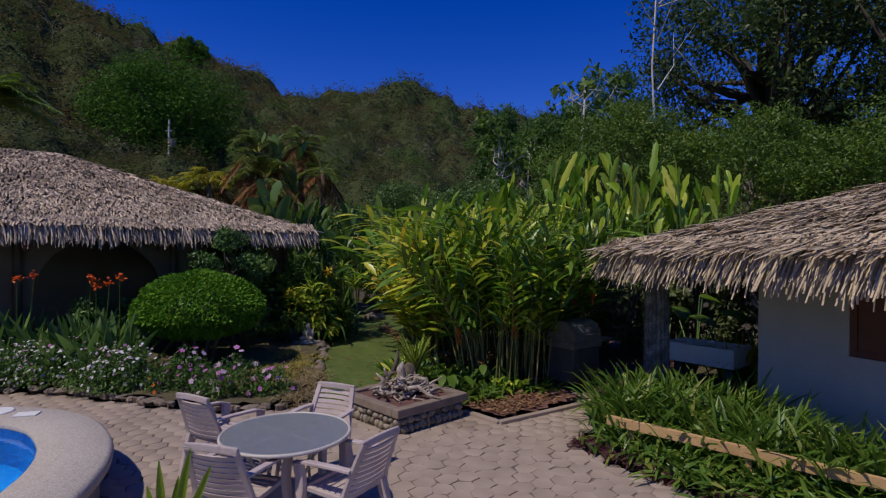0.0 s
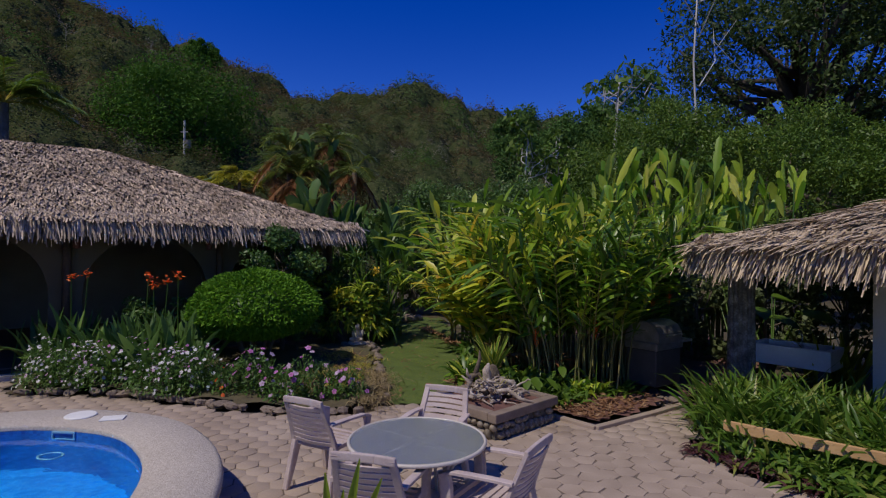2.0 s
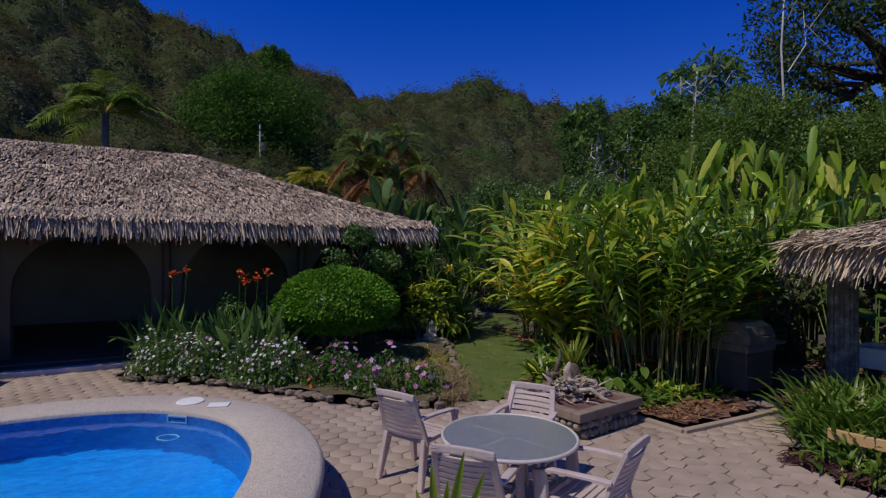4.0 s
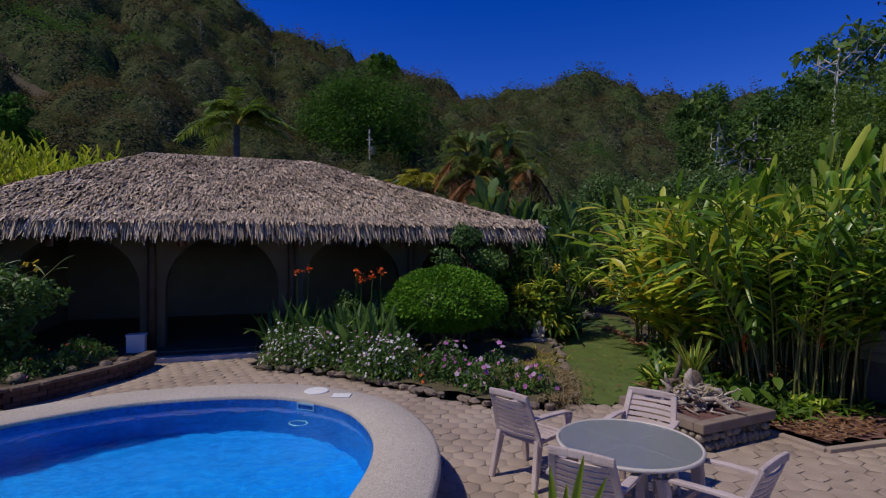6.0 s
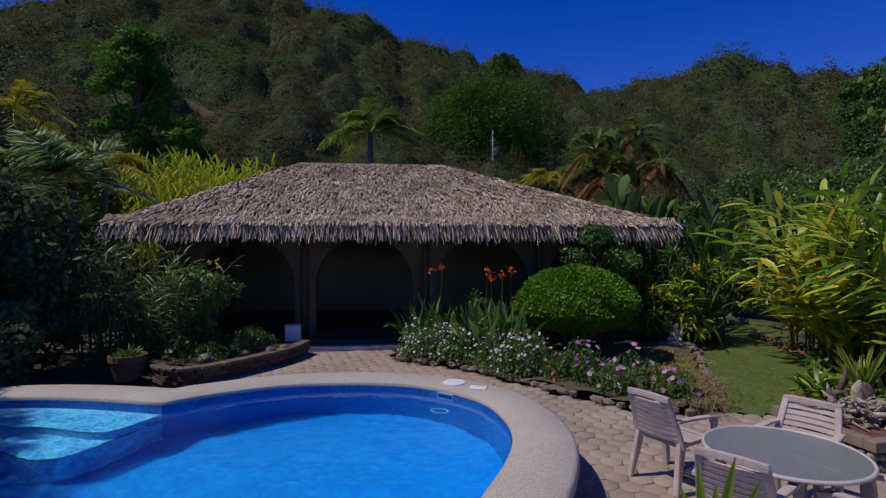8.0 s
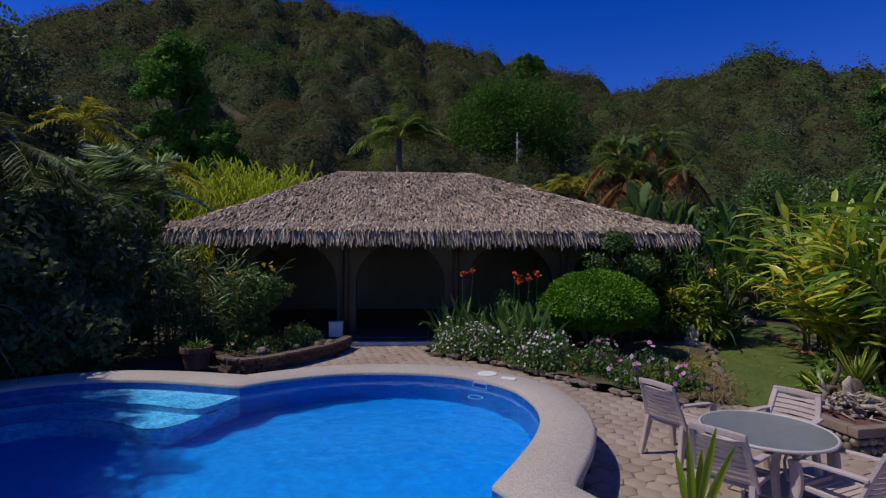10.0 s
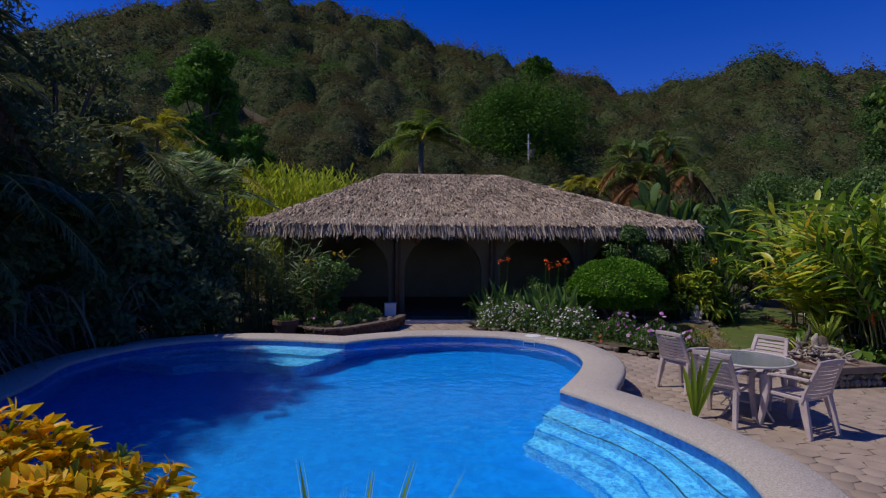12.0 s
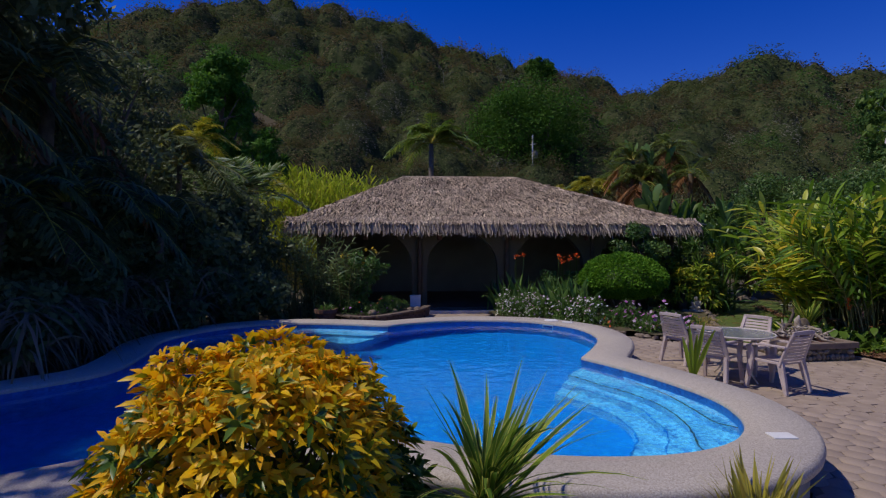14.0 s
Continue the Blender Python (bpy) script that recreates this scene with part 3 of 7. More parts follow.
def hill_height(x, y):
    r, az = np.hypot(x, y), np.degrees(np.arctan2(-x, y))
    top = np.maximum(hill_crest(az) * R1 - 3.0, 0)
    s = np.clip((r - R0) / (R1 - R0), 0, 1.0)
    h = top * s ** 1.12
    over = np.clip((r - R1) / 60, 0, 1)
    bumps = 1.6 * np.sin(x * 0.11 + 1.3) * np.cos(y * 0.13) + 0.9 * np.sin(x * 0.27 + y * 0.21)
    return h * (1 - 0.35 * over) + 2.2 * bumps * s * (1 - s)


def ground_sheet():
    rs = np.concatenate([[0.01, 6, 12, 18, 24, 30], np.arange(34, 116, 2.6), [120, 130, 145, 170, 220, 320, 600, 1500, 3500]])
    az = np.radians(np.arange(0, 360, 2.0))
    R, A = np.meshgrid(rs, az, indexing="ij")
    x, y = -R * np.sin(A), R * np.cos(A)
    ang = (np.degrees(A) + 180) % 360 - 180
    z = np.where((ang > -76) & (ang < 112), hill_height(x, y), 0)
    z = np.where(R > 320, z * 0.4, z) - 0.06
    v = np.stack([x, y, z], -1).reshape(-1, 3)
    m = len(az)
    i, j = np.meshgrid(np.arange(len(rs) - 1), np.arange(m), indexing="ij")
    a, b = i * m + j, i * m + (j + 1) % m
    f = np.stack([a, b, b + m, a + m], -1).reshape(-1, 4)
    return v, f


gv, gf = ground_sheet()


def cut_ground(v, f):
    """Replaces the middle of the sheet by a plate with the pool's hole in it."""
    keep = np.linalg.norm(v[f].mean(1)[:, :2], axis=1) > 17.5
    return v, f[keep]


gv, gf = cut_ground(gv, gf)
ring_pts = [(-18 * math.sin(radians(a)), 18 * math.cos(radians(a))) for a in range(0, 360, 2)]
hole = offset_loop(INNER_LOOP, 0.09)


def plate_with_hole(outer, hole_pts, z):
    bm = bmesh.new()
    vo = [bm.verts.new((x, y, z)) for x, y in outer]
    vi = [bm.verts.new((p.x, p.y, z)) for p in hole_pts]
    es = [bm.edges.new((vs[i], vs[(i + 1) % len(vs)])) for vs in (vo, vi) for i in range(len(vs))]
    bmesh.ops.triangle_fill(bm, use_beauty=True, use_dissolve=False, edges=es)
    bm.verts.index_update()
    out = [tuple(v.co) for v in bm.verts], [[v.index for v in g.verts] for g in bm.faces]
    bm.free()
    return out


# the plate reaches under the sheet's inner rim
whole("ground", join((gv.tolist(), gf.tolist()), plate_with_hole(ring_pts, hole, -0.07)), HILL, "dry wooded hillside earth falling to flat garden ground", "ground", "structure")


# ---------------------------------------------------------------- paving
PATIO = [(-9.85, 6.62), (-11.0, 8.2), (-9.6, 9.25), (-8.3, 7.85), (-7.2, 7.95), (-6.26, 7.85), (-5.0, 7.5), (-3.6, 7.2), (-2.9, 7.4), (-2.6, 7.75), (-1.9, 8.15), (-0.3, 7.68), (0.35, 7.25),
         (1.17, 7.95), (1.7, 8.5), (1.55, 7.3), (1.1, 6.4), (1.5, 5.8), (2.1, 5.1), (3.2, 3.9), (4.5, 2.0), (4.5, -2.6), (0.2, -2.4), (-1.4, -2.3), (-3.0, 0.0), (-9.0, 2.0), (-9.9, 5.4)]
patio_poly = [p for p in PATIO]


def hex_piece(r, z0, z1, b=0.005, jitter=0.0, seed=0):
    g = np.random.default_rng(seed)
    ang = [math.pi / 6 + math.pi / 3 * k + g.normal(0, jitter) for k in range(6)]
    rs = [r * (1 + g.normal(0, jitter)) for k in range(6)]
    vs = [(q * math.cos(a), q * math.sin(a), z0) for q, a in zip(rs, ang)] + [(q * math.cos(a), q * math.sin(a), z1 - b * 0.6) for q, a in zip(rs, ang)]
    vs += [((q - b) * math.cos(a), (q - b) * math.sin(a), z1) for q, a in zip(rs, ang)]
    fs = [tuple(range(12, 18))] + [(i + q, (i + 1) % 6 + q, 6 + (i + 1) % 6 + q, 6 + i + q) for q in (0, 6) for i in range(6)]
    return vs, fs


R_HEX = 0.128
DX, DY = R_HEX * math.sqrt(3), R_HEX * 1.5
turn = radians(23)
ii, jj = np.meshgrid(np.arange(-90, 90), np.arange(-90, 90), indexing="ij")
cx, cy = ((ii + 0.5 * (jj % 2)) * DX).ravel(), (jj * DY).ravel()
cells = np.stack([cx * math.cos(turn) - cy * math.sin(turn) - 2, cx * math.sin(turn) + cy * math.cos(turn) + 3], 1)
cells = cells[inside(patio_poly, cells) & ~inside([(p.x, p.y) for p in offset_loop(INNER_LOOP, 0.52)], cells)]
near_cells = (np.abs(cells[:, 0] + 0.3) < 1.75) & (np.abs(cells[:, 1] - 5.1) < 1.75)


def open_plate(poly, holes, z, name):
    """A level plate over poly, cut into small cells, that leaves out the pool."""
    pts = np.asarray(poly)
    lo, hi = pts.min(0), pts.max(0)
    s = 0.25
    gx, gy = np.meshgrid(np.arange(lo[0], hi[0], s), np.arange(lo[1], hi[1], s), indexing="ij")
    c = np.stack([gx.ravel(), gy.ravel()], 1)
    k = inside(poly, c + s / 2) & ~inside(holes, c + s / 2)
    c = c[k]
    v = np.concatenate([np.stack([c[:, 0] + a * s, c[:, 1] + b * s, np.full(len(c), z)], 1)[:, None] for a, b in ((0, 0), (1, 0), (1, 1), (0, 1))], 1).reshape(-1, 3)
    return v, np.arange(len(v)).reshape(-1, 4)


pavement = whole("pavement", open_plate(patio_poly, [(p.x, p.y) for p in offset_loop(INNER_LOOP, 0.4)], -0.009, "pavement"), JOINT,
                 "patio of pinkish interlocking concrete pavers with sandy joints", "paving", "structure")

# ---------------------------------------------------------------- pool
swimming_pool = thing("swimming_pool", "free-form blue mosaic swimming pool with raised pebble coping", "swimming pool")
shell_rings = [ring(offset_loop(INNER_LOOP, 0.0), FLOOR_Z, INNER_LOOP, COPE_Z - 0.26)]
part("pool_wall", join(*shell_rings), MOSAIC_WALL, swimming_pool)
part("waterline_band", ring(INNER_LOOP, COPE_Z - 0.26, INNER_LOOP, COPE_Z - 0.045), MOSAIC_BAND, swimming_pool, "dark blue mosaic waterline band")
part("pool_floor", ([(p.x, p.y, FLOOR_Z) for p in INNER_LOOP], [tuple(reversed(range(len(INNER_LOOP))))]), MOSAIC, swimming_pool)
prof = [(0.0, COPE_Z - 0.05), (0.0, COPE_Z - 0.015), (0.015, COPE_Z), (0.55, COPE_Z), (0.585, COPE_Z - 0.02), (0.60, COPE_Z - 0.06), (0.59, COPE_Z - 0.11), (0.55, COPE_Z - 0.13), (0.48, COPE_Z - 0.13)]
NL = len(INNER_LOOP)
part("coping", ([(p.x, p.y, z) for w, z in prof for p in offset_loop(INNER_LOOP, w)], [(a * NL + i, a * NL + (i + 1) % NL, (a + 1) * NL + (i + 1) % NL, (a + 1) * NL + i) for a in range(len(prof) - 1) for i in range(NL)]),
     COPING, swimming_pool, "washed pebble coping with a rounded edge", smooth=True)
part("outer_wall", ring(offset_loop(INNER_LOOP, 0.49), COPE_Z - 0.13, offset_loop(INNER_LOOP, 0.49), -0.3), POOLWALL, swimming_pool)


def step_shelf(edge, z, first, last, nosing=True):
    """A pool step: its front edge runs through the points given, from outline point first to last; the wall closes it."""
    n = len(INNER_LOOP)
    count = (last - first) % n
    wall = [INNER_LOOP[(last - i) % n] for i in range(count + 1)]
    pts = [wall[-1]] + [Vector(p) for p in edge] + [wall[0]]
    curve = []
    for i in range(len(pts) - 1):
        p1, p2 = pts[i], pts[i + 1]
        p0 = pts[i - 1] if i > 1 else p1
        p3 = pts[i + 2] if i + 2 < len(pts) else p2
        for k in range(5):
            t = k / 5
            curve.append(0.5 * (2 * p1 + (p2 - p0) * t + (2 * p0 - 5 * p1 + 4 * p2 - p3) * t * t + (3 * p1 - 3 * p2 + p3 - p0) * t ** 3) if i else p1.lerp(p2, t))
    m = len(curve)
    vs = [(p.x, p.y, z) for p in curve] + [(p.x, p.y, z) for p in wall] + [(p.x, p.y, FLOOR_Z) for p in curve] + [(wall[0].x, wall[0].y, FLOOR_Z)]
    base = m + len(wall)
    fs = [tuple(reversed(range(base)))] + [(i, i + 1, base + i + 1, base + i) for i in range(m)]
    part("pool_step", (vs, fs), MOSAIC_STEP, swimming_pool, "pale blue mosaic pool step")
    part("step_edge", tube([(p.x, p.y, z + 0.004) for p in curve[5:]] + [(wall[0].x, wall[0].y, z + 0.004)], 0.010, 6), STEP_EDGE if nosing else MOSAIC, swimming_pool, "dark tile nosing of a pool step" if nosing else "")


# broad steps on the near side, deepest last
step_shelf([(-2.45, 2.06), (-1.98, 1.75), (-1.58, 1.33), (-1.34, 1.06)], 0.22, AT[12], AT[15])
step_shelf([(-3.39, 2.10), (-2.80, 1.87), (-2.36, 1.72), (-1.95, 1.45), (-1.62, 1.05), (-1.46, 0.74), (-1.32, 0.42)], 0.03, AT[11], AT[17])
step_shelf([(-3.38, 1.86), (-2.62, 1.64), (-2.20, 1.43), (-1.97, 1.17), (-1.73, 0.83), (-1.58, 0.30)], -0.19, AT[11], AT[18], False)
step_shelf([(-3.35, 1.60), (-2.70, 1.38), (-2.27, 1.12), (-2.01, 0.76), (-1.93, 0.35), (-1.88, -0.2)], -0.42, AT[11], AT[19], False)
# two steps in the far corner
step_shelf([(-8.3, 2.05), (-8.55, 1.9), (-9.05, 1.62), (-9.35, 1.25), (-9.5, 0.8)][::-1] + [(-7.62, 2.36)], 0.18, AT[34], AT[0])
step_shelf([(-9.0, 0.6), (-8.85, 1.05), (-8.55, 1.35), (-8.1, 1.6), (-7.45, 1.86)], -0.05, AT[34], AT[0])
water = whole("water", ([(p.x, p.y, WATER_Z) for p in offset_loop(INNER_LOOP, -0.004)], [tuple(reversed(range(len(INNER_LOOP))))]), WATER, "clear blue pool water with small ripples", "water", "structure")
water.visible_shadow = False
skim = thing("skimmer", "white pool skimmer mouth with a floating vacuum ring", "pool skimmer", (-5.32, 5.2, 0))
part("frame", join(box(-0.12, 0.12, 0.095, 0.13, 0.385, 0.405, 0.005), box(-0.12, 0.12, 0.095, 0.13, 0.27, 0.285, 0.005), box(-0.12, -0.105, 0.095, 0.13, 0.286, 0.384), box(0.105, 0.12, 0.095, 0.13, 0.286, 0.384)), POOL_PLASTIC, skim)
# Solid plate; its dark tile colour stands in for the opening's shade.
part("mouth", box(-0.104, 0.104, 0.112, 0.128, 0.287, 0.383), MOSAIC_BAND, skim, "dark plate with the skimmer opening's shade in its colour")
part("ring", moved(tube([(0.105 * math.cos(k * math.pi / 12), 0.08 * math.sin(k * math.pi / 12), 0) for k in range(25)], 0.013, 8), pose(0.14, -0.22, 0.165)), POOL_PLASTIC, skim, "pale floating ring", smooth=True)
cover = whole("skimmer_cover", lathe([(0.15, 0.0), (0.15, 0.008), (0.14, 0.014), (0.0, 0.014)], 28), WHITE_PLASTIC, "round white skimmer cover on the pebble coping", "pool cover", at=(-5.42, 5.66, COPE_Z + 0.001))
whole("paper_sheet", box(-0.11, 0.11, -0.08, 0.08, 0, 0.012, 0.003), WHITE_PLASTIC, "small white square cover on the pebble coping", "pool cover", at=(-5.02, 5.60, COPE_Z + 0.001, 0, 0, 20))
whole("drain_cover", box(-0.10, 0.10, -0.07, 0.07, 0, 0.012, 0.003), WHITE_PLASTIC, "white rectangular cover on the pebble coping", "pool cover", at=(-0.72, 0.55, COPE_Z + 0.001, 0, 0, 38))


# ---------------------------------------------------------------- thatched house
HA = radians(41)
HU, HN, TIP = np.array([math.cos(HA), math.sin(HA)]), np.array([-math.sin(HA), math.cos(HA)]), np.array([-4.09, 13.17])
house = thing("house", "open poolside house with cream arches under a thatched hip roof", "house", (TIP[0], TIP[1], 0), 41)
# inside the house's own space: x along the front eave (0 at the far corner, minus along the front), y inwards


def roof_planes(u0, u1, r0, r1, depth, ze, zr):
    """Four planes of a hip roof: corners in order eave, eave, ridge, ridge."""
    h = depth / 2
    A, B, C, D, E, F = (u0, 0, ze), (u1, 0, ze), (u1, depth, ze), (u0, depth, ze), (r0, h, zr), (r1, h, zr)
    return [(A, B, F, E), (B, C, F, F), (C, D, E, F), (D, A, E, E)]


def thatch_plane(q, density, L, W, lift, sag=0.0):
    """Overlapping strips lying down one roof plane."""
    a, b, c, d = (np.array(p, float) for p in q)
    n = np.cross(b - a, d - a)
    n /= np.linalg.norm(n)
    e = (b - a) / np.linalg.norm(b - a)
    down = np.cross(e, n)
    if down[2] > 0:
        down = -down
    area = 0.5 * np.linalg.norm(np.cross(b - a, d - a)) + 0.5 * np.linalg.norm(np.cross(c - b, d - b))
    m = int(area * density)
    s, t = rng.random(m), rng.random(m)
    w0, w1 = np.linalg.norm(b - a), np.linalg.norm(c - d)
    keep = rng.random(m) < (w0 + (w1 - w0) * t) / w0
    s, t = s[keep], t[keep]
    p = (a + (b - a) * s[:, None]) * (1 - t[:, None]) + (d + (c - d) * s[:, None]) * t[:, None]
    k = len(p)
    p[:, 2] -= sag * np.sin(np.pi * t)
    dirs = down + n * rng.uniform(lift * 0.4, lift * 1.6, k)[:, None] + e * rng.normal(0, 0.22, k)[:, None]
    return blades(p + n * 0.02, dirs, L * rng.uniform(0.6, 1.3, k), W * rng.uniform(0.6, 1.4, k), 0.12, 2, "thatch", n + rng.normal(0, 0.35, (k, 3)))


def fringe(a, b, out, per_m, L, W, flare=(0.2, 0.8)):
    """Strips that hang from an eave between a and b."""
    a, b = np.array(a, float), np.array(b, float)
    m = int(np.linalg.norm(b - a) * per_m)
    s = rng.random(m)
    row = rng.random(m)
    p = a + (b - a) * s[:, None] + np.array([0, 0, 1.0]) * (0.02 + 0.17 * row)[:, None] - np.array([*out, 0]) * (0.30 * row)[:, None]
    e = (b - a) / np.linalg.norm(b - a)
    d = np.array([*out, 0]) * rng.uniform(*flare, m)[:, None] + np.array([0, 0, -1.0]) + e * rng.normal(0, 0.14, m)[:, None]
    return blades(p, d, L * rng.uniform(0.65, 1.25, m), W * rng.uniform(0.6, 1.4, m), 0.15, 2, "thatch", np.array([*out, 0.9]) + rng.normal(0, 0.3, (m, 3)))


ROOF = roof_planes(-12.75, 0.0, -9.25, -5.15, 7.5, 2.74, 4.62)
shell = []
for q in ROOF:
    vs = [tuple(p) for p in (q if q[2] != q[3] else q[:3])]
    lowv = [(x, y, z - 0.12) for x, y, z in vs]
    k = len(vs)
    shell.append((vs + lowv, [tuple(range(k)), tuple(reversed(range(k, 2 * k)))] + [(i, k + i, k + (i + 1) % k, (i + 1) % k) for i in range(k)]))
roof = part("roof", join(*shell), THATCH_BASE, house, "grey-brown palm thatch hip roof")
strips = [thatch_plane(ROOF[0], 620, 0.22, 0.036, 0.25), thatch_plane(ROOF[1], 480, 0.22, 0.036, 0.25), thatch_plane(ROOF[3], 480, 0.22, 0.036, 0.25), thatch_plane(ROOF[2], 60, 0.3, 0.06, 0.2)]
strips += [fringe((-12.75, 0, 2.76), (0, 0, 2.76), (0, -1), 330, 0.42, 0.022, (0.4, 1.1)), fringe((0, 0, 2.72), (0, 7.5, 2.72), (1, 0), 230, 0.42, 0.024, (0.4, 1.1)), fringe((-12.75, 7.5, 2.72), (-12.75, 0, 2.72), (-1, 0), 230, 0.42, 0.024, (0.4, 1.1))]
part("thatch", stack(*strips), THATCH, roof, kind="stuff")


def hip_rolls(pairs, per_m, L, W):
    """Short strips laid across the hips and the ridge."""
    out = []
    for a, b in pairs:
        a, b = np.array(a, float), np.array(b, float)
        m = int(np.linalg.norm(b - a) * per_m)
        p = a + (b - a) * rng.random(m)[:, None] + np.array([0, 0, 0.03])
        e = (b - a) / np.linalg.norm(b - a)
        side = unit(np.cross(e, np.array([0, 0, 1.0])))
        d = side * rng.choice([-1, 1], m)[:, None] - e * rng.uniform(0.2, 1.2, m)[:, None] + np.array([0, 0, 0.05])
        out.append(blades(p, d, L * rng.uniform(0.6, 1.2, m), W, 0.45, 2, "thatch"))
    return out


part("ridge_thatch", stack(*hip_rolls([((-9.25, 3.75, 4.60), (-5.15, 3.75, 4.60)), ((-5.15, 3.75, 4.60), (0, 0, 2.72)), ((-9.25, 3.75, 4.60), (-12.75, 0, 2.72))], 90, 0.2, 0.04)), THATCH, roof, kind="stuff")

WALL_Y, WALL_T = 1.05, 0.32
ARCHES = [-10.1, -7.32, -4.48, -1.72]


def arched_wall(x0, x1, z0, z1, centres, r, spring, y0, y1):
    """A wall with round-arched openings that go through it."""
    vs, fs = [], []

    def strip(ax, bx, low_a, low_b, rev=False):
        k = len(vs)
        for y in (y0, y1):
            vs.extend([(ax, y, low_a), (bx, y, low_b), (bx, y, z1), (ax, y, z1)])
        fs.extend([(k, k + 1, k + 2, k + 3), (k + 7, k + 6, k + 5, k + 4), (k, k + 4, k + 5, k + 1), (k + 3, k + 2, k + 6, k + 7)])
    x = x0
    for c in centres:
        strip(x, c - r, z0, z0)
        seg = 20
        prev = (c - r, spring)
        k = len(vs)
        vs.extend([(c - r, y0, z0), (c - r, y1, z0), (c - r, y1, spring), (c - r, y0, spring), (c + r, y0, z0), (c + r, y1, z0), (c + r, y1, spring), (c + r, y0, spring)])
        fs.extend([(k, k + 3, k + 2, k + 1), (k + 4, k + 5, k + 6, k + 7)])
        for s in range(1, seg + 1):
            a = math.pi - math.pi * s / seg
            cur = (c + r * math.cos(a), spring + r * math.sin(a))
            strip(prev[0], cur[0], prev[1], cur[1])
            prev = cur
        x = c + r
    strip(x, x1, z0, z0)
    return vs, fs


part("front_wall", arched_wall(-12.0, -0.35, 0.0, 2.95, ARCHES, 1.15, 1.33, WALL_Y, WALL_Y + WALL_T), STUCCO, house, "cream stucco arcade wall, eave shade put into its colour")
part("back_wall", box(-12.0, -0.35, 6.4, 6.65, 0.0, 2.95), INNER, house)
part("side_wall", box(-12.0, -11.75, WALL_Y + WALL_T, 6.4, 0.0, 2.95), INNER, house)
part("side_wall", box(-0.6, -0.35, WALL_Y + WALL_T, 6.4, 0.0, 2.95), INNER, house)
part("ceiling_boards", box(-11.75, -0.6, WALL_Y + WALL_T, 6.4, 2.72, 2.78), WOOD_DARK, house, "dark wooden ceiling")
part("floor_slab", box(-12.2, -0.2, 0.55, 6.8, -0.05, 0.10, 0.01), TERRACOTTA_FLOOR, house, "terracotta veranda floor")
part("step", box(-8.9, -5.9, 0.08, 0.549, -0.05, 0.07, 0.01), TERRACOTTA_FLOOR, house)
part("step_kerb", box(-8.9, -5.9, -0.13, 0.078, -0.05, 0.085, 0.012), CONCRETE, house, "pale cement kerb of the veranda step")
for x in (-11.4, -8.71, -5.9, -3.1, -0.45):
    part("post", tube([(x, WALL_Y - 0.12, 0.1), (x + 0.01, WALL_Y - 0.12, 1.5), (x, WALL_Y - 0.12, 2.9)], [0.085, 0.078, 0.072], 10), WOOD_DARK, house, "dark round wooden post", smooth=True)
part("beam", tube([(-12.4, WALL_Y - 0.13, 2.72), (-0.2, WALL_Y - 0.13, 2.72)], 0.08, 8), WOOD_DARK, house)


def lantern(x, y, z):
    ob = thing("wall_lantern", "small rusty metal lantern hanging from the veranda beam", "lantern", (TIP[0] + HU[0] * x + HN[0] * y, TIP[1] + HU[1] * x + HN[1] * y, z), 41, "veranda lanterns")
    part("cage", lathe([(0.03, 0.0), (0.07, 0.02), (0.075, 0.14), (0.03, 0.2)], 10), SHUTTER, ob)
    part("chain", tube([(0, 0, 0.2), (0, 0, 0.5)], 0.006, 5), BLACK_STEEL, ob)


for x in (-10.4, -8.1, -5.75, -3.4):
    lantern(x, 0.6, 2.22)


def house_at(x, y, z=0.0):
    return (TIP[0] + HU[0] * x + HN[0] * y, TIP[1] + HU[1] * x + HN[1] * y, z)


white_box = thing("meter_box", "white painted block beside the arch pillar", "utility box", house_at(-8.85, 0.22, 0.0), 41)
part("body", box(-0.16, 0.16, -0.12, 0.12, 0.0, 0.50, 0.015), SINK_WHITE, white_box)
part("cap", box(-0.175, 0.175, -0.135, 0.135, 0.501, 0.53, 0.01), SINK_WHITE, white_box)


# ---------------------------------------------------------------- side hut
SA = math.atan2(-0.86, 0.51)
hut = thing("hut", "small whitewashed hut with a low straw-coloured thatched roof", "hut", (1.67, 8.67, 0), math.degrees(SA))
# in the hut's own space: x along the eave towards the viewer, y away from the patio
HUT_ROOF = roof_planes(0.34, 9.0, 3.0, 6.0, 6.4, 2.33, 3.35)
shell = []
for q in HUT_ROOF:
    vs = [tuple(p) for p in (q if q[2] != q[3] else q[:3])]
    lowv = [(x, y, z - 0.16) for x, y, z in vs]
    k = len(vs)
    shell.append((vs + lowv, [tuple(range(k)), tuple(reversed(range(k, 2 * k)))] + [(i, k + i, k + (i + 1) % k, (i + 1) % k) for i in range(k)]))
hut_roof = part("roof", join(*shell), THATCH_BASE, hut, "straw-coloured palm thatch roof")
strips = [thatch_plane(HUT_ROOF[0], 680, 0.46, 0.026, 0.24), thatch_plane(HUT_ROOF[3], 620, 0.46, 0.026, 0.24), thatch_plane(HUT_ROOF[1], 60, 0.5, 0.05, 0.2), thatch_plane(HUT_ROOF[2], 60, 0.5, 0.05, 0.2)]
strips += [fringe((0.34, 0, 2.34), (9, 0, 2.34), (0, -1), 420, 0.46, 0.026, (0.35, 1.0)), fringe((0.34, 6.4, 2.34), (0.34, 0, 2.34), (-1, 0), 360, 0.40, 0.026, (0.35, 1.0))]
